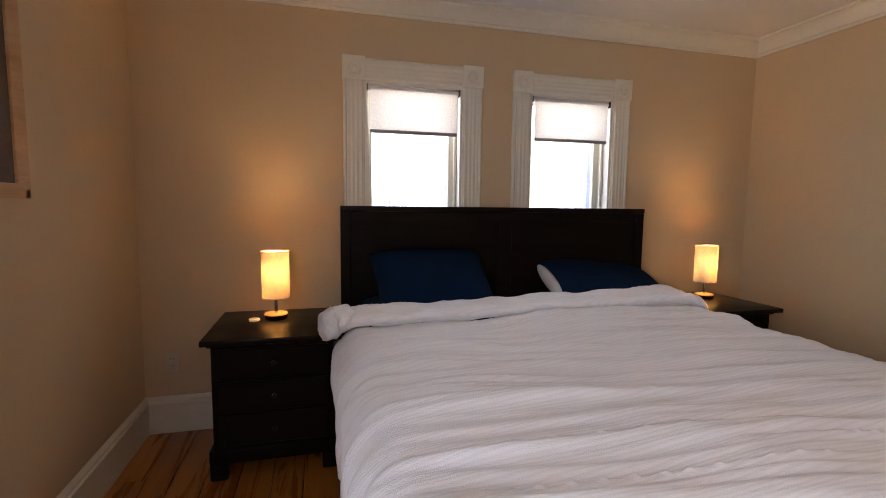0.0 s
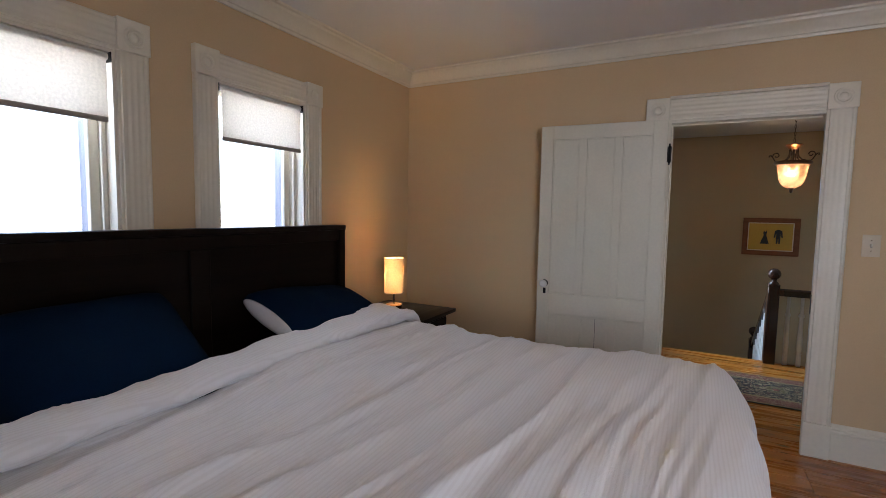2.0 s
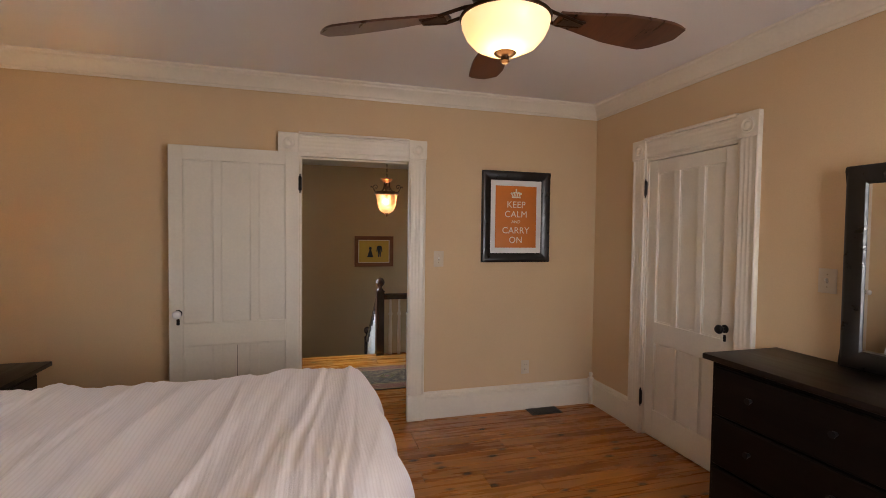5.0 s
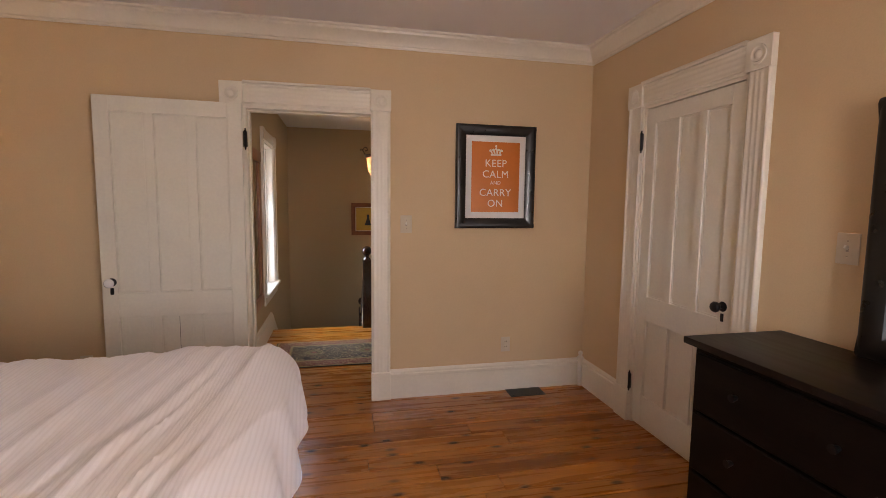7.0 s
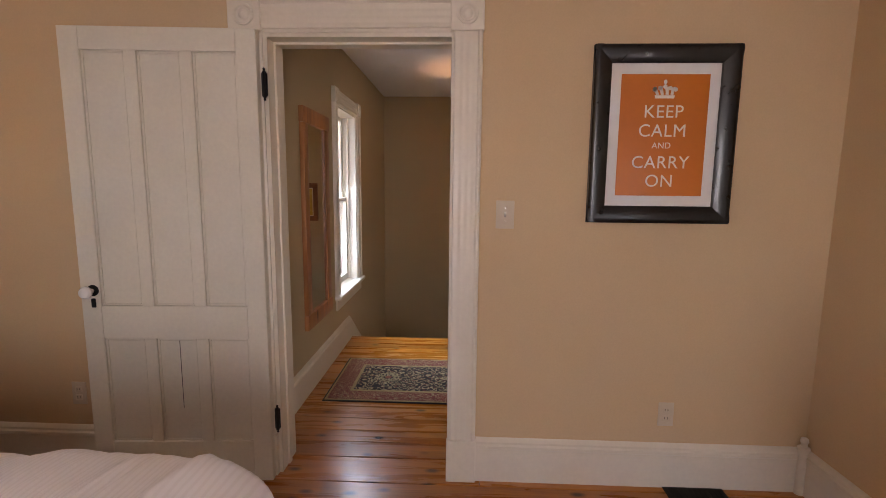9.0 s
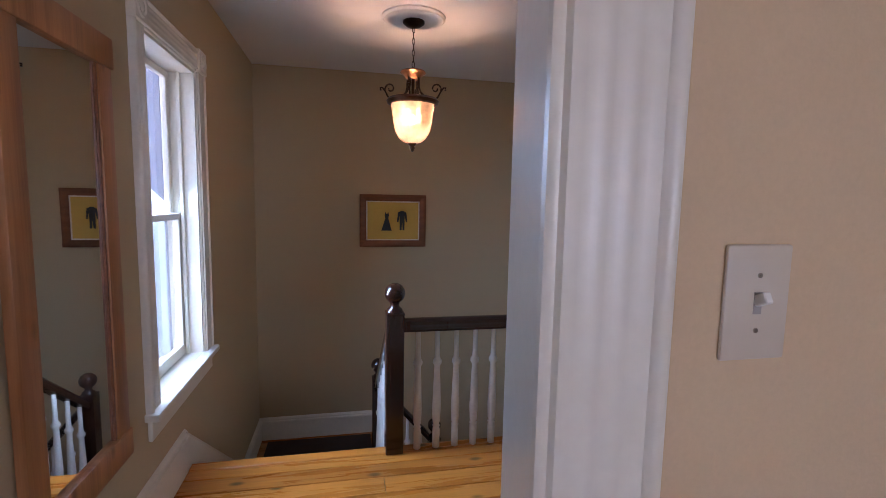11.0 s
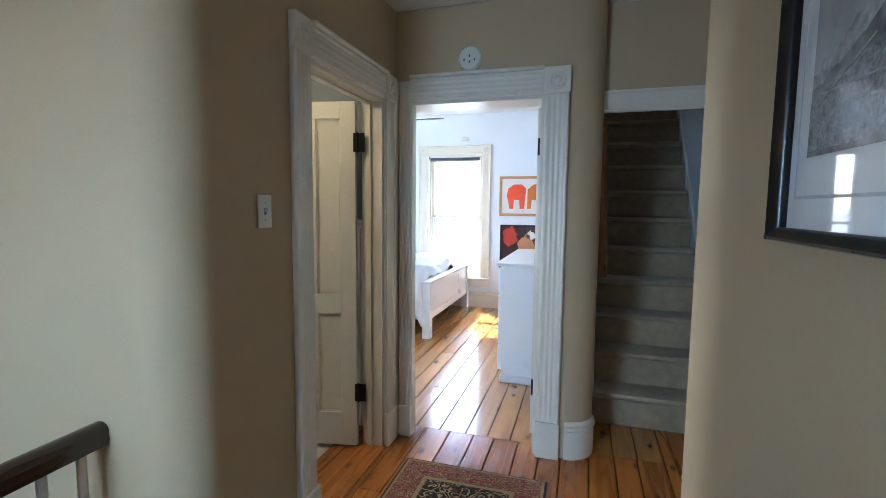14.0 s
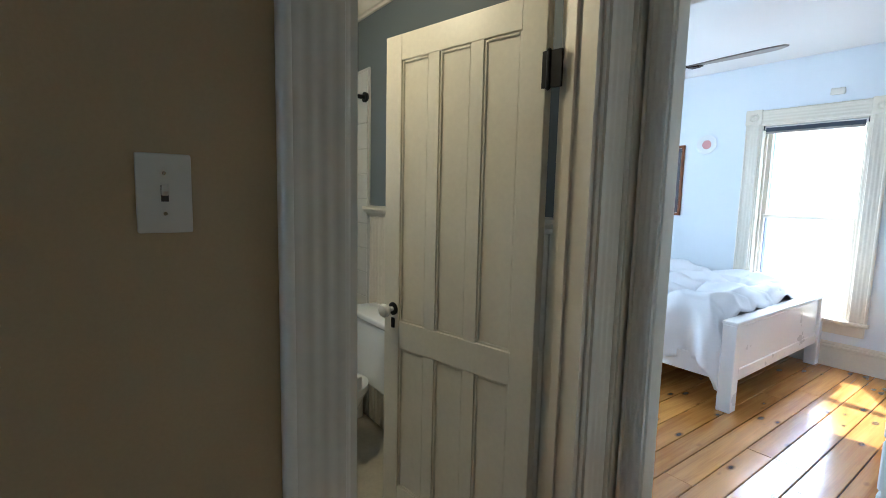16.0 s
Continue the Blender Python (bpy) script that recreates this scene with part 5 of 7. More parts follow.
# dresser with its mirror
DX0, DX1, DY0, DY1, DZ = -0.05, 1.635, -1.37, -0.875, 0.91
dr = thing("dresser", Matrix.Translation((0, 0, 0)), "long dark espresso wood dresser with six drawers", "dresser")
part("top", box(DX0, DX1, DY0, DY1, DZ - 0.03, DZ, 0.006, 2), M_ESPRESSO_TOP, dr)
part("body", box(DX0 + 0.03, DX1 - 0.03, DY0 + 0.01, DY1 - 0.04, 0.08, DZ - 0.03, 0.003), M_ESPRESSO, dr)
part("base", box(DX0 + 0.02, DX1 - 0.02, DY0 + 0.01, DY1 - 0.03, 0.0, 0.081, 0.006), M_ESPRESSO, dr)
for i in range(2):
    for k in range(3):
        x0 = DX0 + 0.06 + i * 0.80
        z0 = 0.12 + k * 0.25
        d = part("drawer", box(x0, x0 + 0.765, DY1 - 0.041, DY1 - 0.018, z0, z0 + 0.235, 0.004), M_ESPRESSO, dr)
        for kx in (0.20, 0.56):
            part("knob", sweep([(x0 + kx, DY1 - 0.02, z0 + 0.13), (x0 + kx, DY1 - 0.006, z0 + 0.13), (x0 + kx, DY1 + 0.008, z0 + 0.13)], 0.008, 12, taper=0.015), M_BLACKMETAL, d, "black metal knob")
mi = thing("dresser_mirror", facing((0.20, -1.345, DZ), (0, 1, 0)), "large dark framed mirror standing on the dresser", "mirror")
MW, MH, MF = 1.09, 0.915, 0.085
part("glass", box(MF - 0.01, MW - MF + 0.01, 0.012, 0.020, MF - 0.01, MH - MF + 0.01), M_MIRROR, mi, "mirror glass")
part("backing", box(0.02, MW - 0.02, 0.0, 0.0115, 0.02, MH - 0.02), M_ESPRESSO, mi)
FR = [(0, 0), (0.085, 0), (0.085, 0.022), (0.078, 0.030), (0.02, 0.040), (0.006, 0.036), (0, 0.03)]
part("frame_rail", prism(FR, (0, 0, MH), (MW, 0, MH), (0, 0, -1), (0, 1, 0)), M_BLACKFRAME, mi)
part("frame_rail", prism(FR, (0, 0, 0), (MW, 0, 0), (0, 0, 1), (0, 1, 0)), M_BLACKFRAME, mi)
part("frame_stile", prism(FR, (0, 0, 0.001), (0, 0, MH - 0.001), (1, 0, 0), (0, 1, 0.0)), M_BLACKFRAME, mi)
part("frame_stile", prism(FR, (MW, 0, 0.001), (MW, 0, MH - 0.001), (-1, 0, 0), (0, 1, 0.0)), M_BLACKFRAME, mi)

# ceiling fan
M_FANGLASS = emitter("fan_bowl_glass", (1.0, 0.58, 0.24), 0.10, base=(0.9, 0.8, 0.6), rough=0.3)


def fan_blade(parent, ang, z, r0, r1, width, material, pitch=9):
    bm = bmesh.new()
    n = 26
    top, bot = [], []
    for i in range(n + 1):
        s = i / n
        x = r0 + (r1 - r0) * s
        wv = width * (0.30 + 0.20 * math.sin(min(1.0, s * 1.25) * math.pi / 2)) * 2
        tip = max(0.0, (s - 0.80) / 0.20)
        wv *= 0.62 + 0.38 * min(1.0, s / 0.45)
        for lst, dz in ((top, 0.004), (bot, -0.004)):
            lo_, hi_ = -wv / 2 * (1 - 0.25 * tip ** 2), wv / 2 * (1 - 1.05 * tip ** 1.6)
            lst.append((bm.verts.new((x, lo_, dz + math.sin(radians(pitch)) * lo_)), bm.verts.new((x, hi_, dz + math.sin(radians(pitch)) * hi_))))
    for i in range(n):
        bm.faces.new((top[i][0], top[i + 1][0], top[i + 1][1], top[i][1]))
        bm.faces.new((bot[i][0], bot[i][1], bot[i + 1][1], bot[i + 1][0]))
        bm.faces.new((top[i][0], bot[i][0], bot[i + 1][0], top[i + 1][0]))
        bm.faces.new((top[i][1], top[i + 1][1], bot[i + 1][1], bot[i][1]))
    for i in (0, n):
        bm.faces.new((top[i][0], top[i][1], bot[i][1], bot[i][0]))
    rot = Matrix.Translation((0, 0, z)) @ Matrix.Rotation(radians(ang), 4, "Z")
    bmesh.ops.transform(bm, matrix=rot, verts=bm.verts)
    bl = part("blade", bm, material, parent)
    arm = bmesh.new()
    for sy in (-0.020, 0.020):
        sweep([(0.08, sy * 0.5, 0.02), (0.13, sy * 1.4, 0.008), (r0 + 0.02, sy * 1.5, -0.008), (r0 + 0.09, sy * 0.6, -0.010)], 0.006, 8, bm=arm)
    box(r0 + 0.01, r0 + 0.10, -0.022, 0.022, -0.012, -0.005, 0.002, bm=arm)
    bmesh.ops.transform(arm, matrix=rot, verts=arm.verts)
    part("blade_arm", arm, M_BRONZE, bl)


fan = thing("ceiling_fan", Matrix.Translation((1.143, 0.443, 0)), "bronze ceiling fan with five dark blades and a lit bowl", "ceiling fan")
part("canopy", lathe([(0.075, 2.612), (0.078, 2.59), (0.060, 2.555), (0.022, 2.545)], 28), M_BRONZE, fan)
part("downrod", lathe([(0.014, 2.55), (0.014, 2.43)], 14), M_BRONZE, fan)
part("motor", lathe([(0.03, 2.44), (0.07, 2.435), (0.115, 2.41), (0.128, 2.36), (0.125, 2.29), (0.11, 2.26), (0.10, 2.235), (0.10, 2.215), (0.06, 2.20)], 32), M_BRONZE, fan)
part("bowl_collar", lathe([(0.06, 2.205), (0.135, 2.197), (0.148, 2.190), (0.146, 2.182), (0.135, 2.180)], 36), M_BRONZE, fan)
part("glass_bowl", lathe([(0.138, 2.190), (0.143, 2.178), (0.139, 2.160), (0.126, 2.132), (0.102, 2.105), (0.066, 2.087), (0.03, 2.080), (0, 2.079)], 40), M_FANGLASS, fan, "lit amber glass bowl", smooth=60)
part("finial", lathe([(0.032, 2.088), (0.036, 2.080), (0.028, 2.073), (0.014, 2.070), (0.012, 2.062), (0.016, 2.056), (0.010, 2.048), (0, 2.045)], 18), M_BRONZE, fan)
M_BLADE = wood("walnut_fan_blade", (0.035, 0.012, 0.006), (0.09, 0.032, 0.014), 0.3, axis=0)
for i in range(5):
    fan_blade(fan, 57 + 72 * i, 2.222, 0.19, 0.68, 0.155, M_BLADE, -13)
lamp("fan_light", "POINT", Matrix.Translation((1.143, 0.443, 2.02)), 0.54, (1.0, 0.67, 0.33), radius=0.12)


# ---- pictures ----
def framed(name, m, w, h, fw, depth, frame_mat, mat_w, label, inner, category="picture", mat_mat=M_PAPER, glass=True):
    """A framed picture in a wall's frame, lower left corner at its origin; inner is the area inside the mat."""
    t = thing(name, m, label, category)
    prof = [(0, 0), (fw, 0), (fw, depth * 0.55), (fw * 0.85, depth * 0.7), (fw * 0.3, depth), (0.1 * fw, depth * 0.95), (0, depth * 0.8)]
    part("frame_rail", prism(prof, (0, 0, h), (w, 0, h), (0, 0, -1), (0, 1, 0)), frame_mat, t)
    part("frame_rail", prism(prof, (0, 0, 0), (w, 0, 0), (0, 0, 1), (0, 1, 0)), frame_mat, t)
    part("frame_stile", prism(prof, (0, 0, 0.0008), (0, 0, h - 0.0008), (1, 0, 0), (0, 1, 0)), frame_mat, t)
    part("frame_stile", prism(prof, (w, 0, 0.0008), (w, 0, h - 0.0008), (-1, 0, 0), (0, 1, 0)), frame_mat, t)
    b = fw - 0.004
    part("mat_board", box(b, w - b, 0.001, depth * 0.30, b, h - b), mat_mat, t)
    g = fw + mat_w
    part("print", box(g, w - g, depth * 0.30, depth * 0.30 + 0.0012, g, h - g), inner, t)
    return t, depth * 0.30 + 0.0012


def letters(parent, text, x, y, z, size, material, squeeze=1.0):
    cu = bpy.data.curves.new("words", "FONT")
    cu.body, cu.size, cu.align_x, cu.extrude, cu.space_character = text, size, "CENTER", 0.0004, 1.06
    tmp = new("words", cu)
    me = bpy.data.meshes.new_from_object(tmp.evaluated_get(bpy.context.evaluated_depsgraph_get()))
    bpy.data.objects.remove(tmp)
    me.transform(Matrix.Translation((x, y + 0.0006, z)) @ Matrix.Rotation(radians(90), 4, "X") @ Matrix.Diagonal((squeeze, 1, 1, 1)))
    me.materials.clear()
    me.materials.append(material)
    ob = new("lettering", me)
    ob.parent = parent
    return ob


def flat(points, y, thick=0.0008, bm=None):
    """A thin cut-out from an outline in x and z."""
    b = bm or bmesh.new()
    prism([(a, c) for a, c in points], (0, y, 0), (0, y + thick, 0), (1, 0, 0), (0, 0, 1), bm=b)
    return b


def blob(cx, cz, rx, rz, n=22, wob=0.0, seed=0.0):
    return [(cx + rx * math.cos(2 * math.pi * i / n) * (1 + wob * noise.noise(Vector((i * 0.9, seed, 1.3)))), cz + rz * math.sin(2 * math.pi * i / n) * (1 + wob * noise.noise(Vector((i * 0.9, seed, 4.1))))) for i in range(n)]


# the x of a wall's frame runs to the viewer's left, so pictures are turned to read the right way
def reading(point, n):
    """Like facing(), with x to the viewer's right and y out of the wall's face."""
    nv = Vector(n)
    r = Vector((0, 0, 1)).cross(nv)
    m = Matrix((r, nv, Vector((0, 0, 1)))).transposed().to_4x4()
    m.translation = point
    return m


PW, PH = 0.612, 0.755
kc, yk = framed("motto_print", reading((XE, -0.310, 1.265), E_IN), PW, PH, 0.075, 0.034, M_BLACKFRAME, 0.045, "orange motto print in a black frame with white mat", M_ORANGE)
cxp = PW / 2
for word, z, size in (("KEEP", 0.455, 0.075), ("CALM", 0.375, 0.075), ("AND", 0.325, 0.036), ("CARRY", 0.240, 0.075), ("ON", 0.160, 0.075)):
    letters(kc, word, cxp, yk, z, size, M_PRINTWHITE)
cr = bmesh.new()
flat([(cxp - 0.040, 0.535), (cxp + 0.040, 0.535), (cxp + 0.042, 0.548), (cxp - 0.042, 0.548)], yk, bm=cr)
for i in range(5):
    flat(blob(cxp - 0.044 + 0.022 * i, 0.572 + 0.012 * (1 - abs(i - 2) / 2), 0.009, 0.009), yk, bm=cr)
for i in range(4):
    flat([(cxp - 0.040 + 0.0265 * i - 0.012, 0.575), (cxp - 0.030 + 0.020 * i - 0.006, 0.550), (cxp - 0.030 + 0.020 * i + 0.006, 0.550), (cxp - 0.040 + 0.0265 * i + 0.001, 0.585)], yk, bm=cr)
flat(blob(cxp, 0.603, 0.007, 0.010), yk, bm=cr)
part("crown_emblem", cr, M_PRINTWHITE, kc)

wf = thing("wall_frame", reading((XW, 2.135, 1.365), (1, 0, 0)), "pale wooden framed picture on the side wall", "picture")
# its far upright and foot rail face the bed
wprof = [(0, 0), (0.05, 0), (0.05, 0.02), (0.03, 0.03), (0, 0.03)]
part("frame_rail", prism(wprof, (-0.63, 0, 0), (0.0, 0, 0), (0, 0, 1), (0, 1, 0)), M_TANWOOD, wf)
part("frame_rail", prism(wprof, (-0.63, 0, 0.8), (0.0, 0, 0.8), (0, 0, -1), (0, 1, 0)), M_TANWOOD, wf)
part("frame_stile", prism(wprof, (0, 0, 0.001), (0, 0, 0.799), (-1, 0, 0), (0, 1, 0)), M_TANWOOD, wf)
part("frame_stile", prism(wprof, (-0.63, 0, 0.001), (-0.63, 0, 0.799), (1, 0, 0), (0, 1, 0)), M_TANWOOD, wf)
part("print", box(-0.59, -0.04, 0.002, 0.012, 0.04, 0.76), plain("brown_print", (0.10, 0.06, 0.035), 0.4, var=0.3, scale=8), wf)

op, yo = framed("outfit_print", reading((7.45, 0.345, 0.935), E_IN), 0.635, 0.50, 0.062, 0.026, M_OAKFRAME, 0.012, "mustard print of a dress and suit in an oak frame", M_YELLOWPRINT, mat_mat=M_PRINTWHITE)
ink = bmesh.new()
flat([(0.205, 0.155), (0.305, 0.155), (0.272, 0.27), (0.278, 0.305), (0.270, 0.335), (0.264, 0.318), (0.250, 0.318), (0.244, 0.335), (0.236, 0.305), (0.242, 0.27)], yo, bm=ink)
part("dress_shape", ink, M_INK, op)
ink = bmesh.new()
flat([(0.365, 0.33), (0.395, 0.345), (0.415, 0.345), (0.445, 0.33), (0.455, 0.24), (0.440, 0.24), (0.430, 0.30), (0.428, 0.16), (0.410, 0.16), (0.405, 0.24), (0.400, 0.16), (0.382, 0.16), (0.380, 0.30), (0.370, 0.24), (0.355, 0.24)], yo, bm=ink)
part("suit_shape", ink, M_INK, op)

S_IN = (0, 1, 0)
p1, y1_ = framed("park_poster", reading((7.245, -1.275, 0.555), S_IN), 0.56, 0.705, 0.04, 0.024, M_BLACKFRAME, 0.014, "national park travel poster in a black frame", M_DUSK)
sk = bmesh.new()
flat([(0.055, 0.42), (0.505, 0.42), (0.505, 0.65), (0.055, 0.65)], y1_, bm=sk)
part("sky", sk, M_SUNSET, p1)
rk = bmesh.new()
flat([(0.055, 0.38), (0.505, 0.38), (0.505, 0.45), (0.44, 0.50), (0.40, 0.47), (0.34, 0.53), (0.27, 0.56), (0.21, 0.52), (0.15, 0.54), (0.10, 0.47), (0.055, 0.48)], y1_ + 0.0009, bm=rk)
part("peaks", rk, M_ROCK, p1)
fg = bmesh.new()
flat([(0.055, 0.055), (0.505, 0.055), (0.505, 0.22), (0.30, 0.16), (0.055, 0.26)], y1_, bm=fg)
part("foreground", fg, plain("dark_green_print", (0.012, 0.016, 0.010), 0.5), p1)
letters(p1, "NATIONAL PARK", 0.28, y1_ + 0.001, 0.075, 0.05, M_GREYPRINT)
tb = bmesh.new()
for i in range(7):
    box(0.085 + i * 0.058, 0.125 + i * 0.058, y1_ + 0.0008, y1_ + 0.0016, 0.575, 0.635, bm=tb)
part("title_bars", tb, M_GREYPRINT, p1)

p2, y2_ = framed("white_poster", reading((7.275, -1.275, -0.16), S_IN), 0.56, 0.43, 0.03, 0.022, M_BLACKFRAME, 0.002, "white poster with a small picture in a black frame", M_PAPER)
b2 = bmesh.new()
flat([(0.16, 0.10), (0.40, 0.10), (0.40, 0.20), (0.30, 0.26), (0.24, 0.20), (0.16, 0.22)], y2_, bm=b2)
part("scene_shape", b2, M_ROCK, p2)
b2 = bmesh.new()
flat(blob(0.25, 0.26, 0.03, 0.06, wob=0.3), y2_ + 0.001, bm=b2)
part("figure_shape", b2, M_RED, p2)

p3, y3_ = framed("city_poster", reading((6.25, -1.275, -0.33), S_IN), 0.40, 0.62, 0.022, 0.022, M_BLACKFRAME, 0.002, "pale blue city poster with bright painted shapes", plain("pale_blue_print", (0.55, 0.68, 0.78), 0.5))
for nm, cx, cz, rx, rz, mm in (("green_shape", 0.10, 0.49, 0.06, 0.08, M_GREEN), ("yellow_shape", 0.28, 0.46, 0.08, 0.09, M_YELLOWPRINT), ("amber_shape", 0.12, 0.32, 0.08, 0.09, M_AMBERP), ("blue_shape", 0.29, 0.29, 0.06, 0.07, M_BLUEP), ("dark_shape", 0.19, 0.41, 0.025, 0.10, M_ROCK)):
    bb = bmesh.new()
    flat(blob(cx, cz, rx, rz, wob=0.5, seed=cx * 9), y3_ + (0.001 if nm == "dark_shape" else 0.0), bm=bb)
    part(nm, bb, mm, p3)
letters(p3, "DUBLIN", 0.19, y3_ + 0.001, 0.165, 0.085, M_INK)
tb = bmesh.new()
for i, (a, b) in enumerate(((0.05, 0.33), (0.05, 0.30), (0.10, 0.28))):
    box(a, b, y3_, y3_ + 0.0008, 0.125 - 0.03 * i, 0.131 - 0.03 * i, bm=tb)
part("text_bars", tb, M_INK, p3)

# large landscape photograph on the hall wall
LW, LH = 0.95, 0.628
lp, yl = framed("landscape_print", reading((XH, -1.51, 1.36), (1, 0, 0)), LW, LH, 0.030, 0.05, M_BLACKFRAME, 0.075, "large grey hillside town photograph in a black frame", M_GLAZEDMAT, mat_mat=M_GLAZEDMAT)
PX0, PX1, PZ0, PZ1 = 0.115, LW - 0.115, 0.185, LH - 0.075


def photo_patch(name, points, layer, material):
    """A flat shape of the photograph from points in shares of its width and height."""
    part(name, flat([(PX0 + (PX1 - PX0) * u, PZ0 + (PZ1 - PZ0) * v) for u, v in points], yl + 0.0003 * layer, thick=0.0006), material, lp)


def ragged(points, wob, seed, steps=7):
    """An outline through points with small uneven steps between them."""
    out = []
    for (u0, v0), (u1, v1) in zip(points, points[1:]):
        for k in range(steps):
            g = k / steps
            out.append((u0 + (u1 - u0) * g, v0 + (v1 - v0) * g + wob * noise.noise(Vector((u0 * 9 + g * 5, seed, v0 * 7)))))
    return out + [points[-1]]


photo_patch("photo_sky", [(0, 0), (1, 0), (1, 1), (0, 1)], 1, M_GLAZEDSKY)
photo_patch("photo_far_ridge", ragged([(0, 0.42), (0.18, 0.58), (0.36, 0.70), (0.55, 0.82), (0.78, 0.95), (1, 0.97)], 0.05, 3.0) + [(1, 0.3), (0, 0.3)], 2, M_GLAZEDPALE)
photo_patch("photo_hill", ragged([(0, 0.34), (0.2, 0.46), (0.40, 0.66), (0.52, 0.78), (0.62, 0.74), (0.72, 0.56)], 0.04, 7.0) + [(0.72, 0.3), (0, 0.25)], 3, M_GLAZEDHILL)
photo_patch("photo_slope", ragged([(0.60, 0.55), (0.70, 0.72), (0.86, 0.86), (1, 0.90)], 0.03, 9.0) + [(1, 0.45), (0.75, 0.45)], 4, M_GLAZEDPALE)
photo_patch("photo_town", [(0, 0.0), (0.25, 0.0), (0.60, 0.08), (1, 0.26)] + ragged([(1, 0.52), (0.7, 0.46), (0.4, 0.44), (0.15, 0.38), (0, 0.26)], 0.03, 4.0), 5, M_GLAZEDTOWN)
photo_patch("photo_foreground", [(0, -0.02), (0.62, -0.02), (1, 0.20), (1, 0.27), (0.60, 0.09), (0.25, 0.01), (0, 0.01)], 6, M_GLAZEDHILL)
for k, (u0, v0, u1, v1, w_) in enumerate(((0.42, 0.05, 1.0, 0.60, 0.016), (0.03, 0.24, 0.30, 0.46, 0.012), (0.05, 0.30, 0.98, 0.26, 0.010), (0.30, 0.20, 0.62, 0.10, 0.014))):
    photo_patch("photo_road", [(u0, v0), (u1, v1), (u1, v1 + w_), (u0, v0 + w_)], 7 + k * 0.3, M_GLAZEDPALE)
ln = bmesh.new()
for a, b, c, d in ((0.062, LW - 0.062, 0.093, 0.100), (0.062, LW - 0.062, LH - 0.058, LH - 0.055), (0.062, 0.065, 0.100, LH - 0.058), (LW - 0.065, LW - 0.062, 0.100, LH - 0.058)):
    box(a, b, 0.0149, 0.0162, c, d, bm=ln)
part("mat_line", ln, M_GREYPRINT, lp)
tb = bmesh.new()
for k, w_ in enumerate((0.075, 0.05, 0.05, 0.045, 0.05, 0.03)):
    box(0.60 - w_ / 2, 0.60 + w_ / 2, 0.0149, 0.0160, 0.168 - k * 0.008, 0.1705 - k * 0.008, bm=tb)
part("caption_bars", tb, M_GREYPRINT, lp)


# ---- switches, outlets, vents ----
def switch_plate(m, w=0.073, h=0.118, material=M_IVORY, label="ivory light switch plate on the wall"):
    t = thing("light_switch", m, label, "light switch", "light switches")
    part("plate", box(-w / 2, w / 2, 0, 0.006, -h / 2, h / 2, 0.003, 2), material, t)
    part("slot", box(-0.005, 0.005, 0.0055, 0.0068, -0.012, 0.012), M_SLOT_SHADE if material is M_PLASTIC else M_BLINDHEM, t)
    tg = box(-0.0045, 0.0045, 0.0, 0.016, -0.006, 0.006, 0.001)
    bmesh.ops.transform(tg, matrix=Matrix.Translation((0, 0.005, 0.002)) @ Matrix.Rotation(radians(25), 4, "X"), verts=tg.verts)
    part("toggle", tg, M_PLASTIC, t)
    for z in (-0.03, 0.03):
        part("screw", sweep([(0, 0.005, z), (0, 0.0072, z)], 0.0028, 10), M_CHROME, t)
    return t


def outlet(m):
    t = thing("wall_outlet", m, "ivory double power outlet above the baseboard", "power outlet", "power outlets")
    part("plate", box(-0.036, 0.036, 0, 0.006, -0.058, 0.058, 0.003, 2), M_IVORY, t)
    for z in (-0.02, 0.02):
        s = part("socket", box(-0.017, 0.017, 0.004, 0.0085, z - 0.014, z + 0.014, 0.004, 2), M_IVORY, t)
        part("slots", box(-0.008, -0.005, 0.008, 0.0092, z - 0.002, z + 0.007, bm=box(0.005, 0.008, 0.008, 0.0092, z - 0.002, z + 0.007)), M_SLOT_SHADE, s)
    return t


switch_plate(facing((XE, 0.050, 1.293), E_IN), 0.082, 0.126)
switch_plate(facing((1.40, YS, 1.290), S_IN), 0.085, 0.120)
switch_plate(facing((5.08, -1.655, 1.405), E_IN), material=M_PLASTIC)
outlet(facing((XE, -0.729, 0.364), E_IN))
outlet(facing((XE, 2.12, 0.385), E_IN))
outlet(facing((-0.75, YN, 0.42), N_IN))
vent = thing("floor_vent", Matrix.Translation((3.262, -0.87, 0)), "dark metal floor register beside the baseboard", "floor vent")
part("frame", box(-0.072, 0.072, -0.14, 0.14, 0.0005, 0.005, 0.002), M_BLACKMETAL, vent)
for i in range(11):
    part("slat", box(-0.055, 0.055, -0.122 + i * 0.0235, -0.114 + i * 0.0235, 0.005, 0.008), M_BLACKMETAL, vent)

# ---- hall things ----
rg = thing("runner_rug", Matrix.Translation((4.505, -0.73, 0)), "long oriental runner, dark field and red border", "rug")
RW, RL = 0.388, 1.88
part("binding", box(-RW, RW, -RL, RL, 0.001, 0.008, 0.003), M_RUGEDGE, rg, "black bound edge")
e = 0.012
part("outer_line", box(-RW + e, RW - e, -RL + e, RL - e, 0.007, 0.0095), M_RUGLINE, rg)
e = 0.026
part("border", box(-RW + e, RW - e, -RL + e, RL - e, 0.008, 0.0105), M_RUGBORDER, rg, "red floral border")
e = 0.150
part("inner_line", box(-RW + e, RW - e, -RL + e, RL - e, 0.009, 0.0115), M_RUGLINE, rg)
e = 0.172
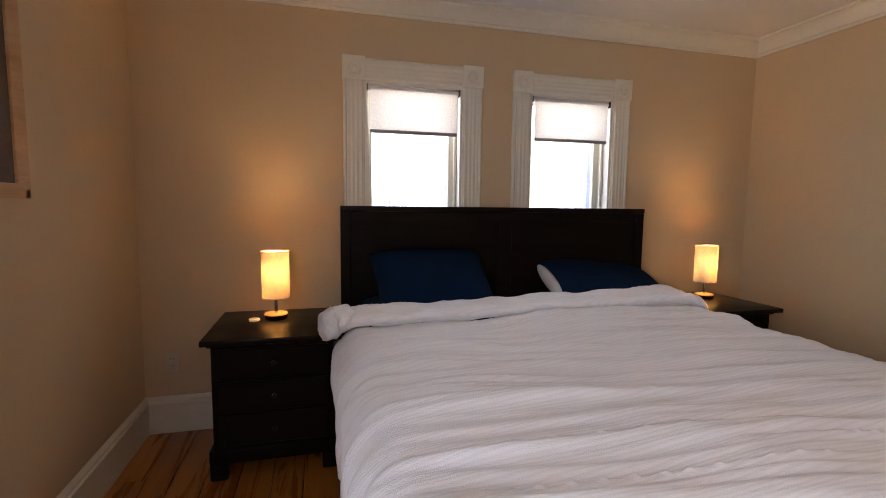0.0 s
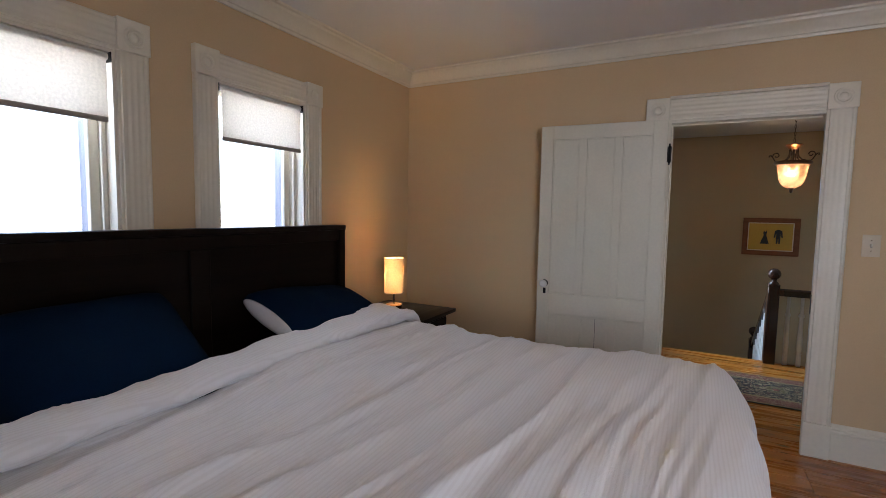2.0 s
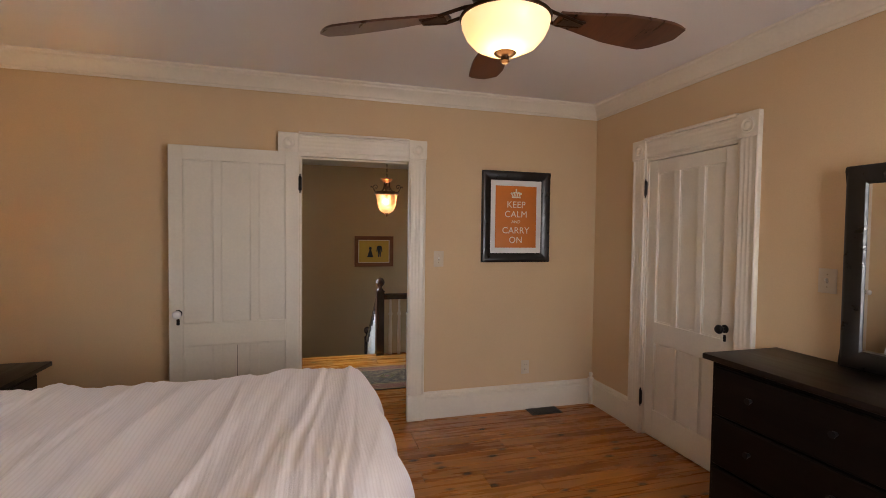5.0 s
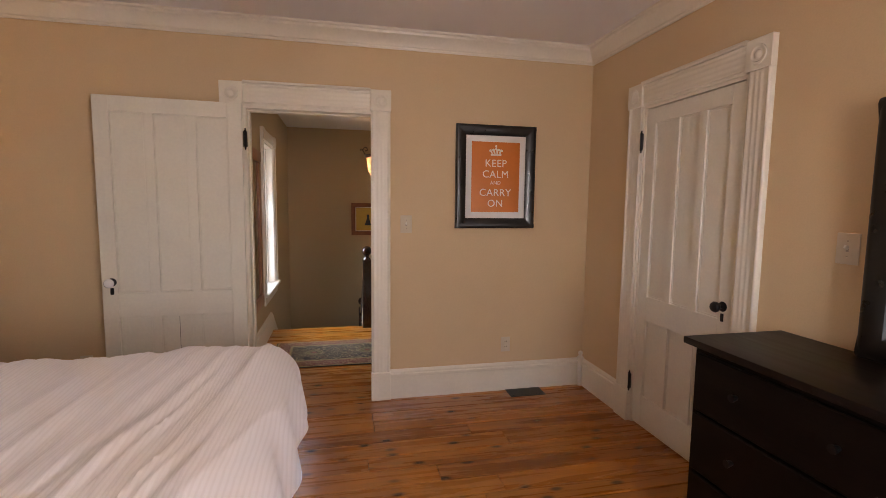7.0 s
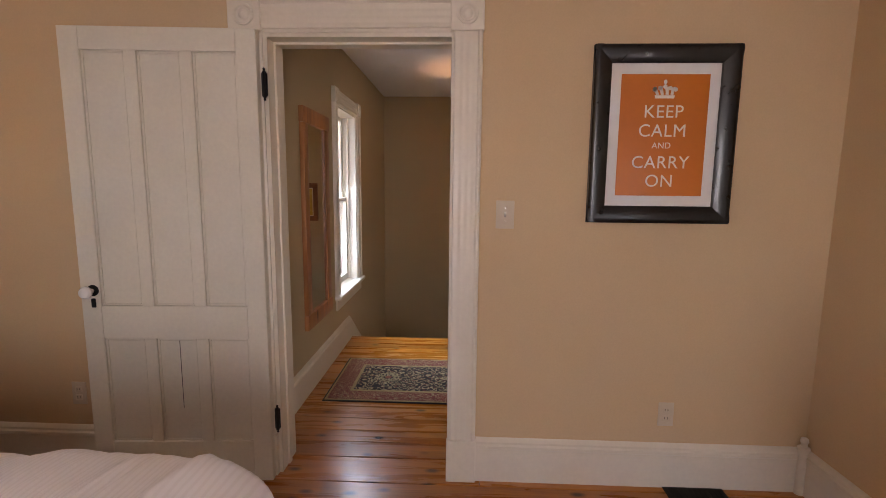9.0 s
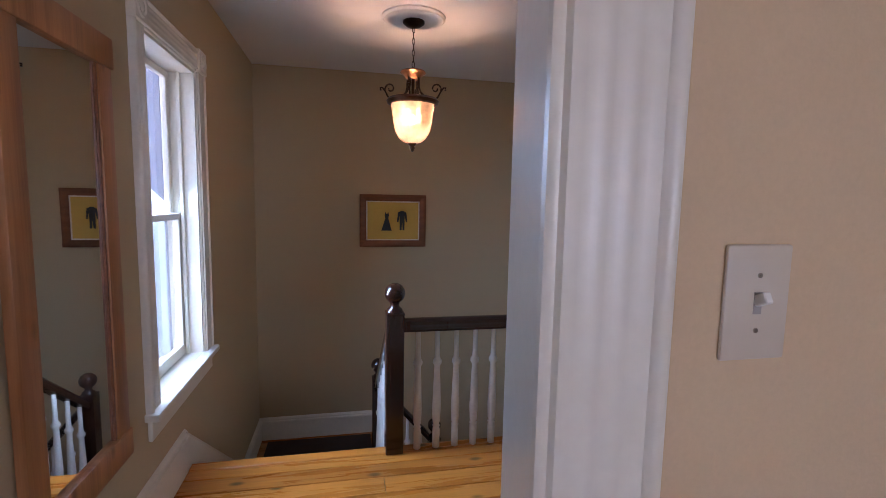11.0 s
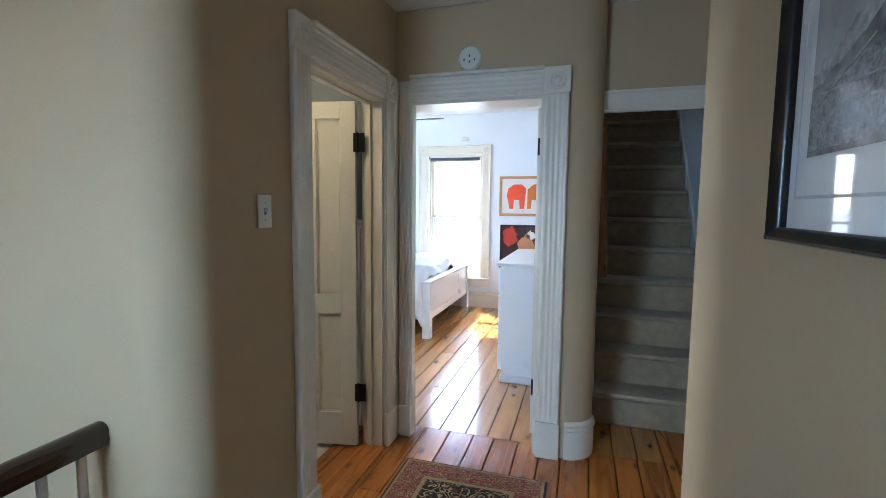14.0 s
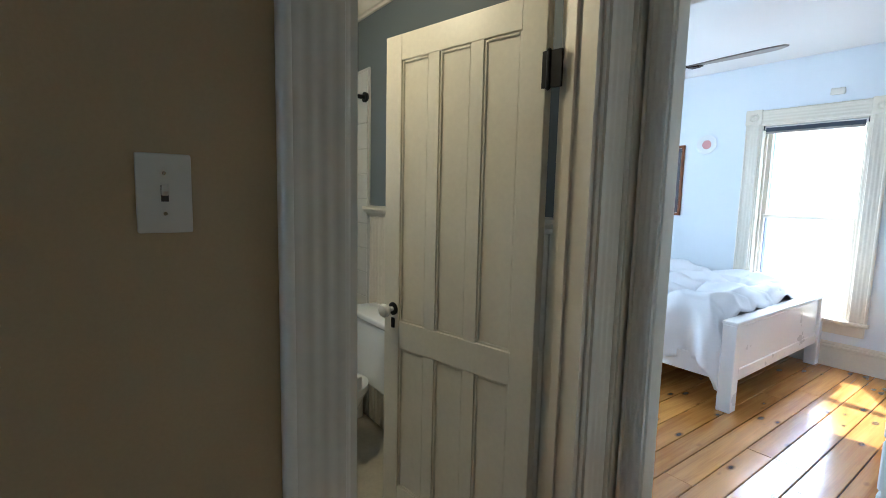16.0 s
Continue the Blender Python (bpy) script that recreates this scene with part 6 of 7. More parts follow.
fld = part("field", box(-RW + e, RW - e, -RL + e, RL - e, 0.010, 0.0125), M_RUGFIELD, rg, "dark field with beige scrolls")
M_RUGIVORY = plain("rug_ivory_figure", (0.34, 0.27, 0.15), 0.95, var=0.25, scale=40, fine=350, bump=0.5)
M_RUGROSE = plain("rug_rose_figure", (0.24, 0.07, 0.04), 0.95, var=0.25, scale=40, fine=350, bump=0.5)
for k in range(7):
    cy = -1.5 + k * 0.5
    med = bmesh.new()
    for i in range(8):
        a = 2 * math.pi * i / 8
        r = 0.085
        sweep([(r * 0.55 * math.cos(a) + 0.030 * math.cos(g), cy + r * 0.55 * math.sin(a) + 0.030 * math.sin(g), 0.0128) for g in [a - 2.2 + 4.4 * q / 8 for q in range(9)]], 0.0045, 4, bm=med)
    part("medallion", med, M_RUGIVORY, fld)
    med = bmesh.new()
    lathe([(0.022, 0.0120), (0.022, 0.0134), (0, 0.0134)], 12, at=(0, cy, 0), bm=med)
    part("medallion_heart", med, M_RUGROSE, fld)

hm = thing("wall_mirror", reading((4.20, 1.28, 0.45), N_IN), "tall mirror in a knotty pine frame on the wall", "mirror")
HW, HH, HF = 0.55, 1.46, 0.085
part("glass", box(HF - 0.008, HW - HF + 0.008, 0.012, 0.018, HF - 0.008, HH - HF + 0.008), M_MIRROR, hm, "mirror glass")
part("backing", box(0.01, HW - 0.01, 0.0, 0.0115, 0.01, HH - 0.01), M_PINE, hm)
part("frame_stile", box(0.0, HF, 0.004, 0.032, 0.10, HH - 0.10, 0.004, 2), M_PINE, hm)
part("frame_stile", box(HW - HF, HW, 0.004, 0.032, 0.10, HH - 0.10, 0.004, 2), M_PINE, hm)
part("frame_rail", box(-0.012, HW + 0.012, 0.004, 0.036, 0.0, 0.10, 0.005, 2), M_PINE, hm)
part("frame_rail", box(-0.012, HW + 0.012, 0.004, 0.036, HH - 0.10, HH, 0.005, 2), M_PINE, hm)
part("inner_bead", box(HF, HF + 0.008, 0.018, 0.026, HF, HH - HF, 0.001, bm=box(HW - HF - 0.008, HW - HF, 0.018, 0.026, HF, HH - HF, 0.001)), M_OAKFRAME, hm)

# pendant lantern
def amber_glass():
    """Frosted amber glass: part scattering, part blurred view of the bulbs."""
    m, nt, p = nodes_of("amber_scavo_glass")
    tc = node(nt, "ShaderNodeTexCoord")
    n = node(nt, "ShaderNodeTexNoise", [("Vector", tc.outputs["Object"])], values={"Scale": 14.0, "Detail": 4.0})
    r = ramp(nt, n.outputs[0], [(0.3, (0.15, 0.096, 0.072)), (0.7, (0.27, 0.190, 0.146))])
    t = node(nt, "ShaderNodeBsdfTranslucent", [("Color", r.outputs[0])])
    f = node(nt, "ShaderNodeBsdfRefraction", [("Color", r.outputs[0])], values={"Roughness": 0.42, "IOR": 1.05})
    a = node(nt, "ShaderNodeMixShader", [(1, t.outputs[0]), (2, f.outputs[0])], values={0: 0.45})
    g = node(nt, "ShaderNodeBsdfGlossy", values={"Roughness": 0.15})
    b = node(nt, "ShaderNodeMixShader", [(1, a.outputs[0]), (2, g.outputs[0])], values={0: 0.06})
    nt.links.new(b.outputs[0], nt.nodes["Material Output"].inputs["Surface"])
    return m


M_PENDGLASS = amber_glass()
pd = thing("pendant_lamp", Matrix.Translation((6.05, 0.045, 0)), "bronze scrolled pendant lamp with a lit amber glass bell", "pendant lamp")
md = thing("ceiling_medallion", Matrix.Translation((6.05, 0.045, 0)), "round white plaster ceiling medallion", "ceiling medallion")
part("disc", lathe([(0.205, HCEIL), (0.205, HCEIL - 0.010), (0.190, HCEIL - 0.020), (0.165, HCEIL - 0.016), (0.150, HCEIL - 0.022), (0.09, HCEIL - 0.022), (0, HCEIL - 0.024)], 48), M_CEIL, md)
part("canopy", lathe([(0.070, HCEIL - 0.024), (0.070, HCEIL - 0.036), (0.045, HCEIL - 0.055), (0.012, HCEIL - 0.065)], 28), M_BRONZE, pd)
ch = bmesh.new()
for i in range(8):
    z = HCEIL - 0.075 - i * 0.036
    pts = []
    for k in range(13):
        a = 2 * math.pi * k / 12
        u, v = 0.008 * math.cos(a), 0.022 * math.sin(a)
        pts.append((u, 0, z + v) if i % 2 else (0, u, z + v))
    sweep(pts, 0.0025, 6, bm=ch)
part("chain", ch, M_BRONZE, pd)
part("cup", lathe([(0.012, 2.245), (0.030, 2.235), (0.078, 2.222), (0.084, 2.212), (0.060, 2.196), (0.050, 2.180), (0.040, 2.172)], 28), M_COPPER, pd, "coppery bronze cup")
part("stem", lathe([(0.010, 2.235), (0.010, 2.02)], 12), M_BRONZE, pd)
for i in range(4):
    a = radians(45 + 90 * i)
    part("strut", sweep([(r * math.cos(a), r * math.sin(a), z) for r, z in ((0.045, 2.178), (0.047, 2.12), (0.060, 2.085), (0.095, 2.055), (0.125, 2.048))], 0.007, 8), M_BRONZE, pd)
    b = radians(45 + 90 * i + 30)
    sp = [(0.145, 2.040), (0.165, 2.062), (0.182, 2.095)]
    for k in range(15):
        g = math.pi * 0.0 + k * 0.46
        rr = 0.034 * (1 - k / 19)
        sp.append((0.150 + rr * math.cos(g), 2.112 + rr * math.sin(g)))
    part("scroll", sweep([(r * math.cos(b), r * math.sin(b), z) for r, z in sp], 0.0055, 8), M_BRONZE, pd)
    tip = [(0.182, 2.095), (0.200, 2.118), (0.215, 2.118), (0.212, 2.100)]
    part("scroll_tip", sweep([(r * math.cos(b), r * math.sin(b), z) for r, z in tip], 0.005, 8, taper=0.007), M_BRONZE, pd)
part("rim", lathe([(0.125, 2.050), (0.160, 2.046), (0.172, 2.030), (0.165, 2.014), (0.148, 2.006), (0.140, 2.012), (0.120, 2.040), (0.125, 2.050)], 40, caps=False), M_BRONZE, pd)
gb = bmesh.new()
gp = [(0.142, 2.012), (0.138, 1.985), (0.130, 1.940), (0.124, 1.890), (0.112, 1.838), (0.088, 1.795), (0.055, 1.770), (0.020, 1.762)]
rings = [[gb.verts.new((r * math.cos(2 * math.pi * i / 40), r * math.sin(2 * math.pi * i / 40), z)) for i in range(40)] for r, z in gp]
for a, b in zip(rings, rings[1:]):
    for i in range(40):
        gb.faces.new((a[i], a[(i + 1) % 40], b[(i + 1) % 40], b[i]))
part("glass_bell", gb, M_PENDGLASS, pd, "amber mottled glass bell, lit", smooth=60)
part("finial", lathe([(0.026, 1.770), (0.030, 1.758), (0.022, 1.748), (0.014, 1.742), (0.018, 1.730), (0.010, 1.720), (0.010, 1.712), (0, 1.704)], 18), M_BRONZE, pd)
for i in range(2):
    part("bulb", lathe([(0.010, 1.985), (0.014, 1.955), (0.026, 1.925), (0.026, 1.905), (0.016, 1.888), (0, 1.882)], 16, at=(0.045 * (1 - 2 * i), 0.03 * (1 - 2 * i), 0)), M_BULB, pd, smooth=60)
lamp("pendant_light", "POINT", Matrix.Translation((6.05, 0.045, 1.915)), 1.5, (1.0, 0.57, 0.31), radius=0.03)

sd = thing("smoke_alarm", facing((4.63, -2.90, 2.255), S_IN), "round white smoke alarm above the doorway", "smoke alarm")
bb = lathe([(0.068, 0), (0.070, 0.012), (0.066, 0.030), (0.058, 0.038), (0.030, 0.040), (0, 0.040)], 36)
bmesh.ops.transform(bb, matrix=Matrix.Rotation(radians(-90), 4, "X"), verts=bb.verts)
part("body", bb, M_PLASTIC, sd)
for x, z in ((-0.03, -0.01), (0.03, -0.01), (0.0, 0.012), (0.0, -0.02)):
    part("vent_slot", box(x - 0.004, x + 0.004, 0.039, 0.041, z - 0.006, z + 0.006), M_SLOT_SHADE, sd)

# ---- bright bedroom ----
rb = thing("white_bed", Matrix.Translation((0, 0, 0)), "white painted wooden bed with a low footboard", "bed")
for y in (-4.90, -6.58):
    part("foot_post", box(5.52, 5.61, y - 0.09, y, 0.0, 0.60, 0.005), M_WHITEFURN, rb)
part("footboard", box(5.545, 5.585, -6.58, -4.99, 0.24, 0.58, 0.004), M_WHITEFURN, rb)
part("foot_top_rail", box(5.515, 5.615, -6.68 + 0.01, -4.90, 0.60, 0.625, 0.005), M_WHITEFURN, rb)
part("foot_low_rail", box(5.535, 5.595, -6.58, -4.99, 0.20, 0.28, 0.004), M_WHITEFURN, rb)
part("side_rail", box(5.61, 7.65, -4.955, -4.925, 0.20, 0.34, 0.004), M_WHITEFURN, rb)
part("side_rail", box(5.61, 7.65, -6.65, -6.62, 0.20, 0.34, 0.004), M_WHITEFURN, rb)
part("headboard", box(7.65, 7.70, -6.66, -4.91, 0.0, 1.15, 0.006), M_WHITEFURN, rb)
m2 = thing("mattress", Matrix.Translation((0, 0, 0)), "white mattress on the white bed", "mattress")
part("body", box(5.63, 7.62, -6.60, -4.97, 0.34, 0.60, 0.05, 3), M_MATTRESS, m2)
qt = thing("quilt", Matrix.Translation((0, 0, 0)), "thick white stitched quilt, rumpled, over the bed", "duvet")
bm = bmesh.new()
NXQ, NYQ = 150, 150
rows = []
for i in range(NXQ + 1):
    x = 5.60 + 2.0 * i / NXQ
    row = []
    for j in range(NYQ + 1):
        a = -1.02 + 2.04 * j / NYQ
        over = max(0.0, abs(a) - 0.79)
        y = -5.77 + (a if not over else math.copysign(0.79 + 0.09 * math.sin(min(1.57, over / 0.09)), a))
        drop = 0.0 if over < 0.02 else (over - 0.02) * 2.1
        cell = abs(math.sin(x * 7.8 + 0.5 * nz(x, a, 1.5, 44))) ** 0.28 * abs(math.sin(a * 7.8 + 0.5 * nz(a, x, 1.5, 47))) ** 0.28
        z = 0.67 + 0.065 * cell + 0.07 * nz(x, a, 2.6, 31) + 0.035 * (1 - abs(nz(x, a, 4.0, 37))) ** 4 - drop
        z -= 0.10 * max(0.0, 1 - i / 6) ** 2
        row.append(bm.verts.new((max(5.605, x + 0.02 * nz(a, x, 4.0, 3.0)), y + (0.02 * nz(x, drop, 7.0, 5.0) + 0.05 * min(1.0, drop / 0.3) * math.sin(x * 19 + 2 * nz(x, 0.5, 2.0, 9)) if over else 0), z)))
    rows.append(row)
for p, q in zip(rows, rows[1:]):
    for j in range(NYQ):
        bm.faces.new((p[j], p[j + 1], q[j + 1], q[j]))
cv = part("cover", bm, M_WHITECLOTH, qt, smooth=80)
so = cv.modifiers.new("thickness", "SOLIDIFY")
so.thickness, so.offset = 0.025, -1

wd = thing("white_dresser", Matrix.Translation((0, 0, 0)), "white painted dresser beside the open door", "dresser")
part("top", box(4.085, 4.64, -5.22, -3.90, 0.955, 0.985, 0.006, 2), M_WHITEFURN, wd)
sidep = []
for i in range(13):
    z = 0.06 + 0.893 * i / 12
    sidep.append((4.585 + 0.03 * math.sin(math.pi * i / 12), z))
part("body", prism([(4.09, 0.06)] + sidep + [(4.09, 0.953)], (0, -5.19, 0), (0, -3.93, 0), (1, 0, 0), (0, 0, 1)), M_WHITEFURN, wd)
part("plinth", box(4.09, 4.60, -5.20, -3.92, 0.0, 0.061, 0.006), M_WHITEFURN, wd)
for k in range(4):
    d = part("drawer", box(4.600, 4.628, -5.15, -3.97, 0.09 + k * 0.215, 0.29 + k * 0.215, 0.006), M_WHITEFURN, wd)
    for y in (-4.9, -4.22):
        part("knob", sweep([(4.625, y, 0.19 + k * 0.215), (4.65, y, 0.19 + k * 0.215)], 0.014, 12), M_WHITEFURN, d)

el, ye = framed("elephant_print", reading((5.105, -6.68, 1.30), S_IN), 0.78, 0.54, 0.035, 0.022, M_TANWOOD, 0.035, "orange elephant print in a pale wooden frame", M_PAPER)
eb = bmesh.new()
flat([(0.14, 0.10), (0.19, 0.10), (0.20, 0.22), (0.27, 0.22), (0.28, 0.10), (0.34, 0.10), (0.35, 0.23), (0.36, 0.38), (0.30, 0.43), (0.20, 0.43), (0.12, 0.38), (0.10, 0.28), (0.12, 0.20)], ye, bm=eb)
part("red_elephant", eb, plain("red_orange_print", (0.75, 0.08, 0.02), 0.5), el)
eb = bmesh.new()
flat([(0.38, 0.10), (0.43, 0.10), (0.44, 0.22), (0.52, 0.22), (0.53, 0.10), (0.60, 0.10), (0.61, 0.30), (0.66, 0.20), (0.68, 0.22), (0.66, 0.38), (0.58, 0.43), (0.46, 0.43), (0.38, 0.36)], ye, bm=eb)
part("orange_elephant", eb, M_ORANGE, el)
pn, yp = framed("figure_painting", reading((5.085, -6.68, 0.52), S_IN), 0.70, 0.66, 0.02, 0.02, M_BLACKFRAME, 0.004, "dark painting of red and warm abstract shapes", plain("dark_plum_print", (0.05, 0.018, 0.02), 0.5, var=0.3, scale=9), mat_mat=M_INK)
for nm, cx, cz, rx, rz, mm in (("red_shape", 0.14, 0.50, 0.11, 0.12, M_RED), ("warm_shape", 0.36, 0.40, 0.10, 0.14, M_SKIN), ("pale_shape", 0.42, 0.52, 0.06, 0.06, M_PRINTWHITE), ("amber_shape", 0.52, 0.28, 0.10, 0.09, M_AMBERP), ("brown_shape", 0.30, 0.20, 0.12, 0.08, M_SKIN)):
    bb = bmesh.new()
    flat(blob(cx, cz, rx, rz, wob=0.6, seed=cx * 7), yp + 0.0009 * (len(nm) % 4), bm=bb)
    part(nm, bb, mm, pn)
sn = thing("window_sensor", facing((5.60, -6.68, 2.36), S_IN), "small white alarm sensor above the window", "sensor")
part("body", box(-0.05, 0.05, 0, 0.03, -0.028, 0.028, 0.010, 3), M_PLASTIC, sn)
ds = thing("wall_plate", facing((6.64, -6.68, 1.99), S_IN), "small pale decorative plate with pink centre", "plate")
bb = lathe([(0.09, 0), (0.10, 0.010), (0.085, 0.014), (0.05, 0.006), (0, 0.006)], 32)
bmesh.ops.transform(bb, matrix=Matrix.Rotation(radians(-90), 4, "X"), verts=bb.verts)
part("rim", bb, M_PORCELAIN, ds)
bb = lathe([(0.045, 0.006), (0.045, 0.010), (0, 0.011)], 24)
bmesh.ops.transform(bb, matrix=Matrix.Rotation(radians(-90), 4, "X"), verts=bb.verts)
part("centre", bb, plain("pink_glaze", (0.62, 0.30, 0.28), 0.3), ds)
sp_, ys_ = framed("side_picture", reading((6.98, -6.68, 1.25), S_IN), 0.12, 0.75, 0.03, 0.025, M_OAKFRAME, 0.004, "narrow dark framed picture above the bed", M_ROCK)
fan2 = thing("ceiling_fan", Matrix.Translation((6.05, -4.75, 0)), "plain ceiling fan with greyish wooden blades", "ceiling fan")
part("canopy", lathe([(0.07, 2.698), (0.07, 2.67), (0.02, 2.64)], 24), M_CHROME, fan2)
part("downrod", lathe([(0.013, 2.65), (0.013, 2.35)], 12), M_CHROME, fan2)
part("motor", lathe([(0.03, 2.36), (0.11, 2.35), (0.12, 2.29), (0.10, 2.24), (0.03, 2.22)], 28), M_CHROME, fan2)
M_GREYBLADE = wood("grey_oak_blade", (0.16, 0.13, 0.11), (0.30, 0.25, 0.21), 0.5, axis=0)
for i in range(3):
    fan_blade(fan2, 178 + 120 * i, 2.285, 0.14, 0.72, 0.17, M_GREYBLADE)

# ---- bathroom ----
to = thing("toilet", Matrix.Translation((6.48, -2.90, 0)), "white porcelain toilet with a closed lid", "toilet")
part("tank", box(-0.23, 0.23, 0.015, 0.20, 0.37, 0.73, 0.03, 3), M_PORCELAIN, to)
part("tank_lid", box(-0.245, 0.245, 0.005, 0.215, 0.73, 0.765, 0.012, 3), M_PORCELAIN, to)
bw = bmesh.new()
ring = []
for z, k, sh in ((0.0, 0.62, 0.0), (0.10, 0.55, 0.0), (0.22, 0.62, 0.02), (0.32, 0.88, 0.03), (0.385, 1.0, 0.03)):
    ring.append([bw.verts.new((0.185 * k * math.cos(a), 0.42 + sh + 0.245 * k * math.sin(a), z)) for a in [2 * math.pi * i / 28 for i in range(28)]])
for a, b in zip(ring, ring[1:]):
    for i in range(28):
        bw.faces.new((a[i], a[(i + 1) % 28], b[(i + 1) % 28], b[i]))
bw.faces.new(list(reversed(ring[0])))
bw.faces.new(ring[-1])
part("bowl", bw, M_PORCELAIN, to, smooth=60)
lid = bmesh.new()
prism([(0.19 * math.cos(2 * math.pi * i / 32), 0.45 + 0.25 * math.sin(2 * math.pi * i / 32)) for i in range(32)], (0, 0, 0.386), (0, 0, 0.42), (1, 0, 0), (0, 1, 0), bm=lid)
part("lid", lid, M_PORCELAIN, to)
tbx = thing("tissue_box", Matrix.Translation((6.42, -2.52, 0.42)) @ Matrix.Rotation(radians(25), 4, "Z"), "small pale box lying on the toilet lid", "box")
part("carton", box(-0.11, 0.11, -0.05, 0.05, 0, 0.07, 0.004), M_PAPER, tbx)
part("panel_print", box(-0.07, 0.07, 0.049, 0.052, 0.02, 0.05), M_ROCK, tbx)
wa = thing("wainscot", facing((5.20, -2.90, 0), S_IN), "pale blue-white beadboard wainscot with a moulded cap", "wainscot", kind="structure")
bdw = thing("beadboard_cap", facing((5.20, -2.90, 0), S_IN), "pale moulded wainscot cap", "trim", kind="structure")
part("cap", prism([(0, 0), (0.02, 0), (0.03, 0.02), (0.045, 0.028), (0.055, 0.04), (0.055, 0.055), (0, 0.06)], (0, 0, 1.28), (1.62, 0, 1.28), (0, 1, 0), (0, 0, 1)), M_TRIM, bdw)
bead_me = bpy.data.meshes.new("bead_board")
b = box(0.001, 0.039, 0.0, 0.012, 0.0, 1.28, 0.003)
b.to_mesh(bead_me)
b.free()
bead_me.materials.append(M_TRIM)
for i in range(40):
    ob = new("bead_board", bead_me)
    ob.location = (i * 0.0402, 0, 0)
    ob.parent = wa
tw = thing("tile_surround", facing((6.82, -2.90, 0), S_IN), "glazed white tiled wall round the bath", "tiled wall", kind="structure")
part("grout_bed", box(0, 0.68, 0.0, 0.008, 0.0, 2.15), M_GROUT, tw)
tile_me = bpy.data.meshes.new("tile")
b = box(0.001, 0.149, 0.008, 0.014, 0.001, 0.149, 0.002)
b.to_mesh(tile_me)
b.free()
tile_me.materials.append(M_TILE)
for i in range(4):
    for k in range(14):
        ob = new("tile", tile_me)
        ob.location = (0.02 + i * 0.151, 0, 0.02 + k * 0.151)
        ob.parent = tw
tub = thing("bathtub", Matrix.Translation((0, 0, 0)), "white bathtub at the end of the bathroom", "bathtub")
part("apron", box(6.84, 6.90, -2.87, -1.50, -0.01, 0.50, 0.012, 2), M_PORCELAIN, tub)
part("rim", box(6.83, 7.50, -2.87, -1.48, 0.50, 0.53, 0.01, 2), M_PORCELAIN, tub)
cr_ = thing("curtain_rod", Matrix.Translation((0, 0, 0)), "dark shower curtain rod across the bath", "curtain rod")
part("rod", sweep([(6.86, -2.89, 1.98), (6.86, -1.48, 1.98)], 0.013, 12), M_BLACKMETAL, cr_)
part("flange", sweep([(6.86, -2.90, 1.98), (6.86, -2.875, 1.98)], 0.03, 16), M_BLACKMETAL, cr_)

bl = thing("ceiling_lamp", Matrix.Translation((5.95, -1.9, 0)), "round white glass ceiling lamp in the bathroom", "ceiling lamp")
part("base", lathe([(0.10, HCEIL - 0.001), (0.10, HCEIL - 0.02), (0.09, HCEIL - 0.03)], 28), M_CHROME, bl)
part("globe", lathe([(0.13, HCEIL - 0.03), (0.14, HCEIL - 0.06), (0.11, HCEIL - 0.10), (0.05, HCEIL - 0.12), (0, HCEIL - 0.122)], 32), emitter("lit_globe", (1.0, 0.75, 0.45), 0.4), bl, smooth=60)
lamp("bath_lamp_light", "POINT", Matrix.Translation((5.95, -1.9, HCEIL - 0.20)), 2.2, (1.0, 0.74, 0.42), radius=0.1)

# ---- outside ----
tagged(mesh_object("ground", box(-4000, 4000, -4000, 4000, -3.9, -3.6), M_GROUND), "pale winter grass round the house", "ground", kind="structure")


def bare_tree(x, y, h, seed):
    rnd = random.Random(seed)
    t = thing("tree", Matrix.Translation((x, y, -3.6)), "bare grey winter tree with thin branches", "tree", "bare trees")
    tr = bmesh.new()
    tips = []

    def grow(p, d, length, r, depth):
        pts = [p]
        q = Vector(p)
        dd = Vector(d)
        for k in range(4):
            dd = (dd + Vector((rnd.uniform(-0.14, 0.14), rnd.uniform(-0.14, 0.14), 0.05))).normalized()
            q = q + dd * length / 4
            pts.append(q.copy())
        sweep(pts, r, 5, bm=tr if depth < 2 else tw_, taper=r * 0.55)
        if depth < 4:
            for k in range(3 if depth else 5):
                s = pts[rnd.randint(1 if depth else 2, 4)]
                side = Vector((rnd.uniform(-1, 1), rnd.uniform(-1, 1), rnd.uniform(0.2, 0.9))).normalized()
                grow(s, (dd + side * 0.9).normalized(), length * rnd.uniform(0.45, 0.7), r * 0.45, depth + 1)
    tw_ = bmesh.new()
    grow(Vector((0, 0, -0.05)), Vector((0, 0, 1)), h * 0.5, h * 0.018, 0)
    part("trunk", tr, M_BARK, t)
    part("twigs", tw_, M_BARK, t)


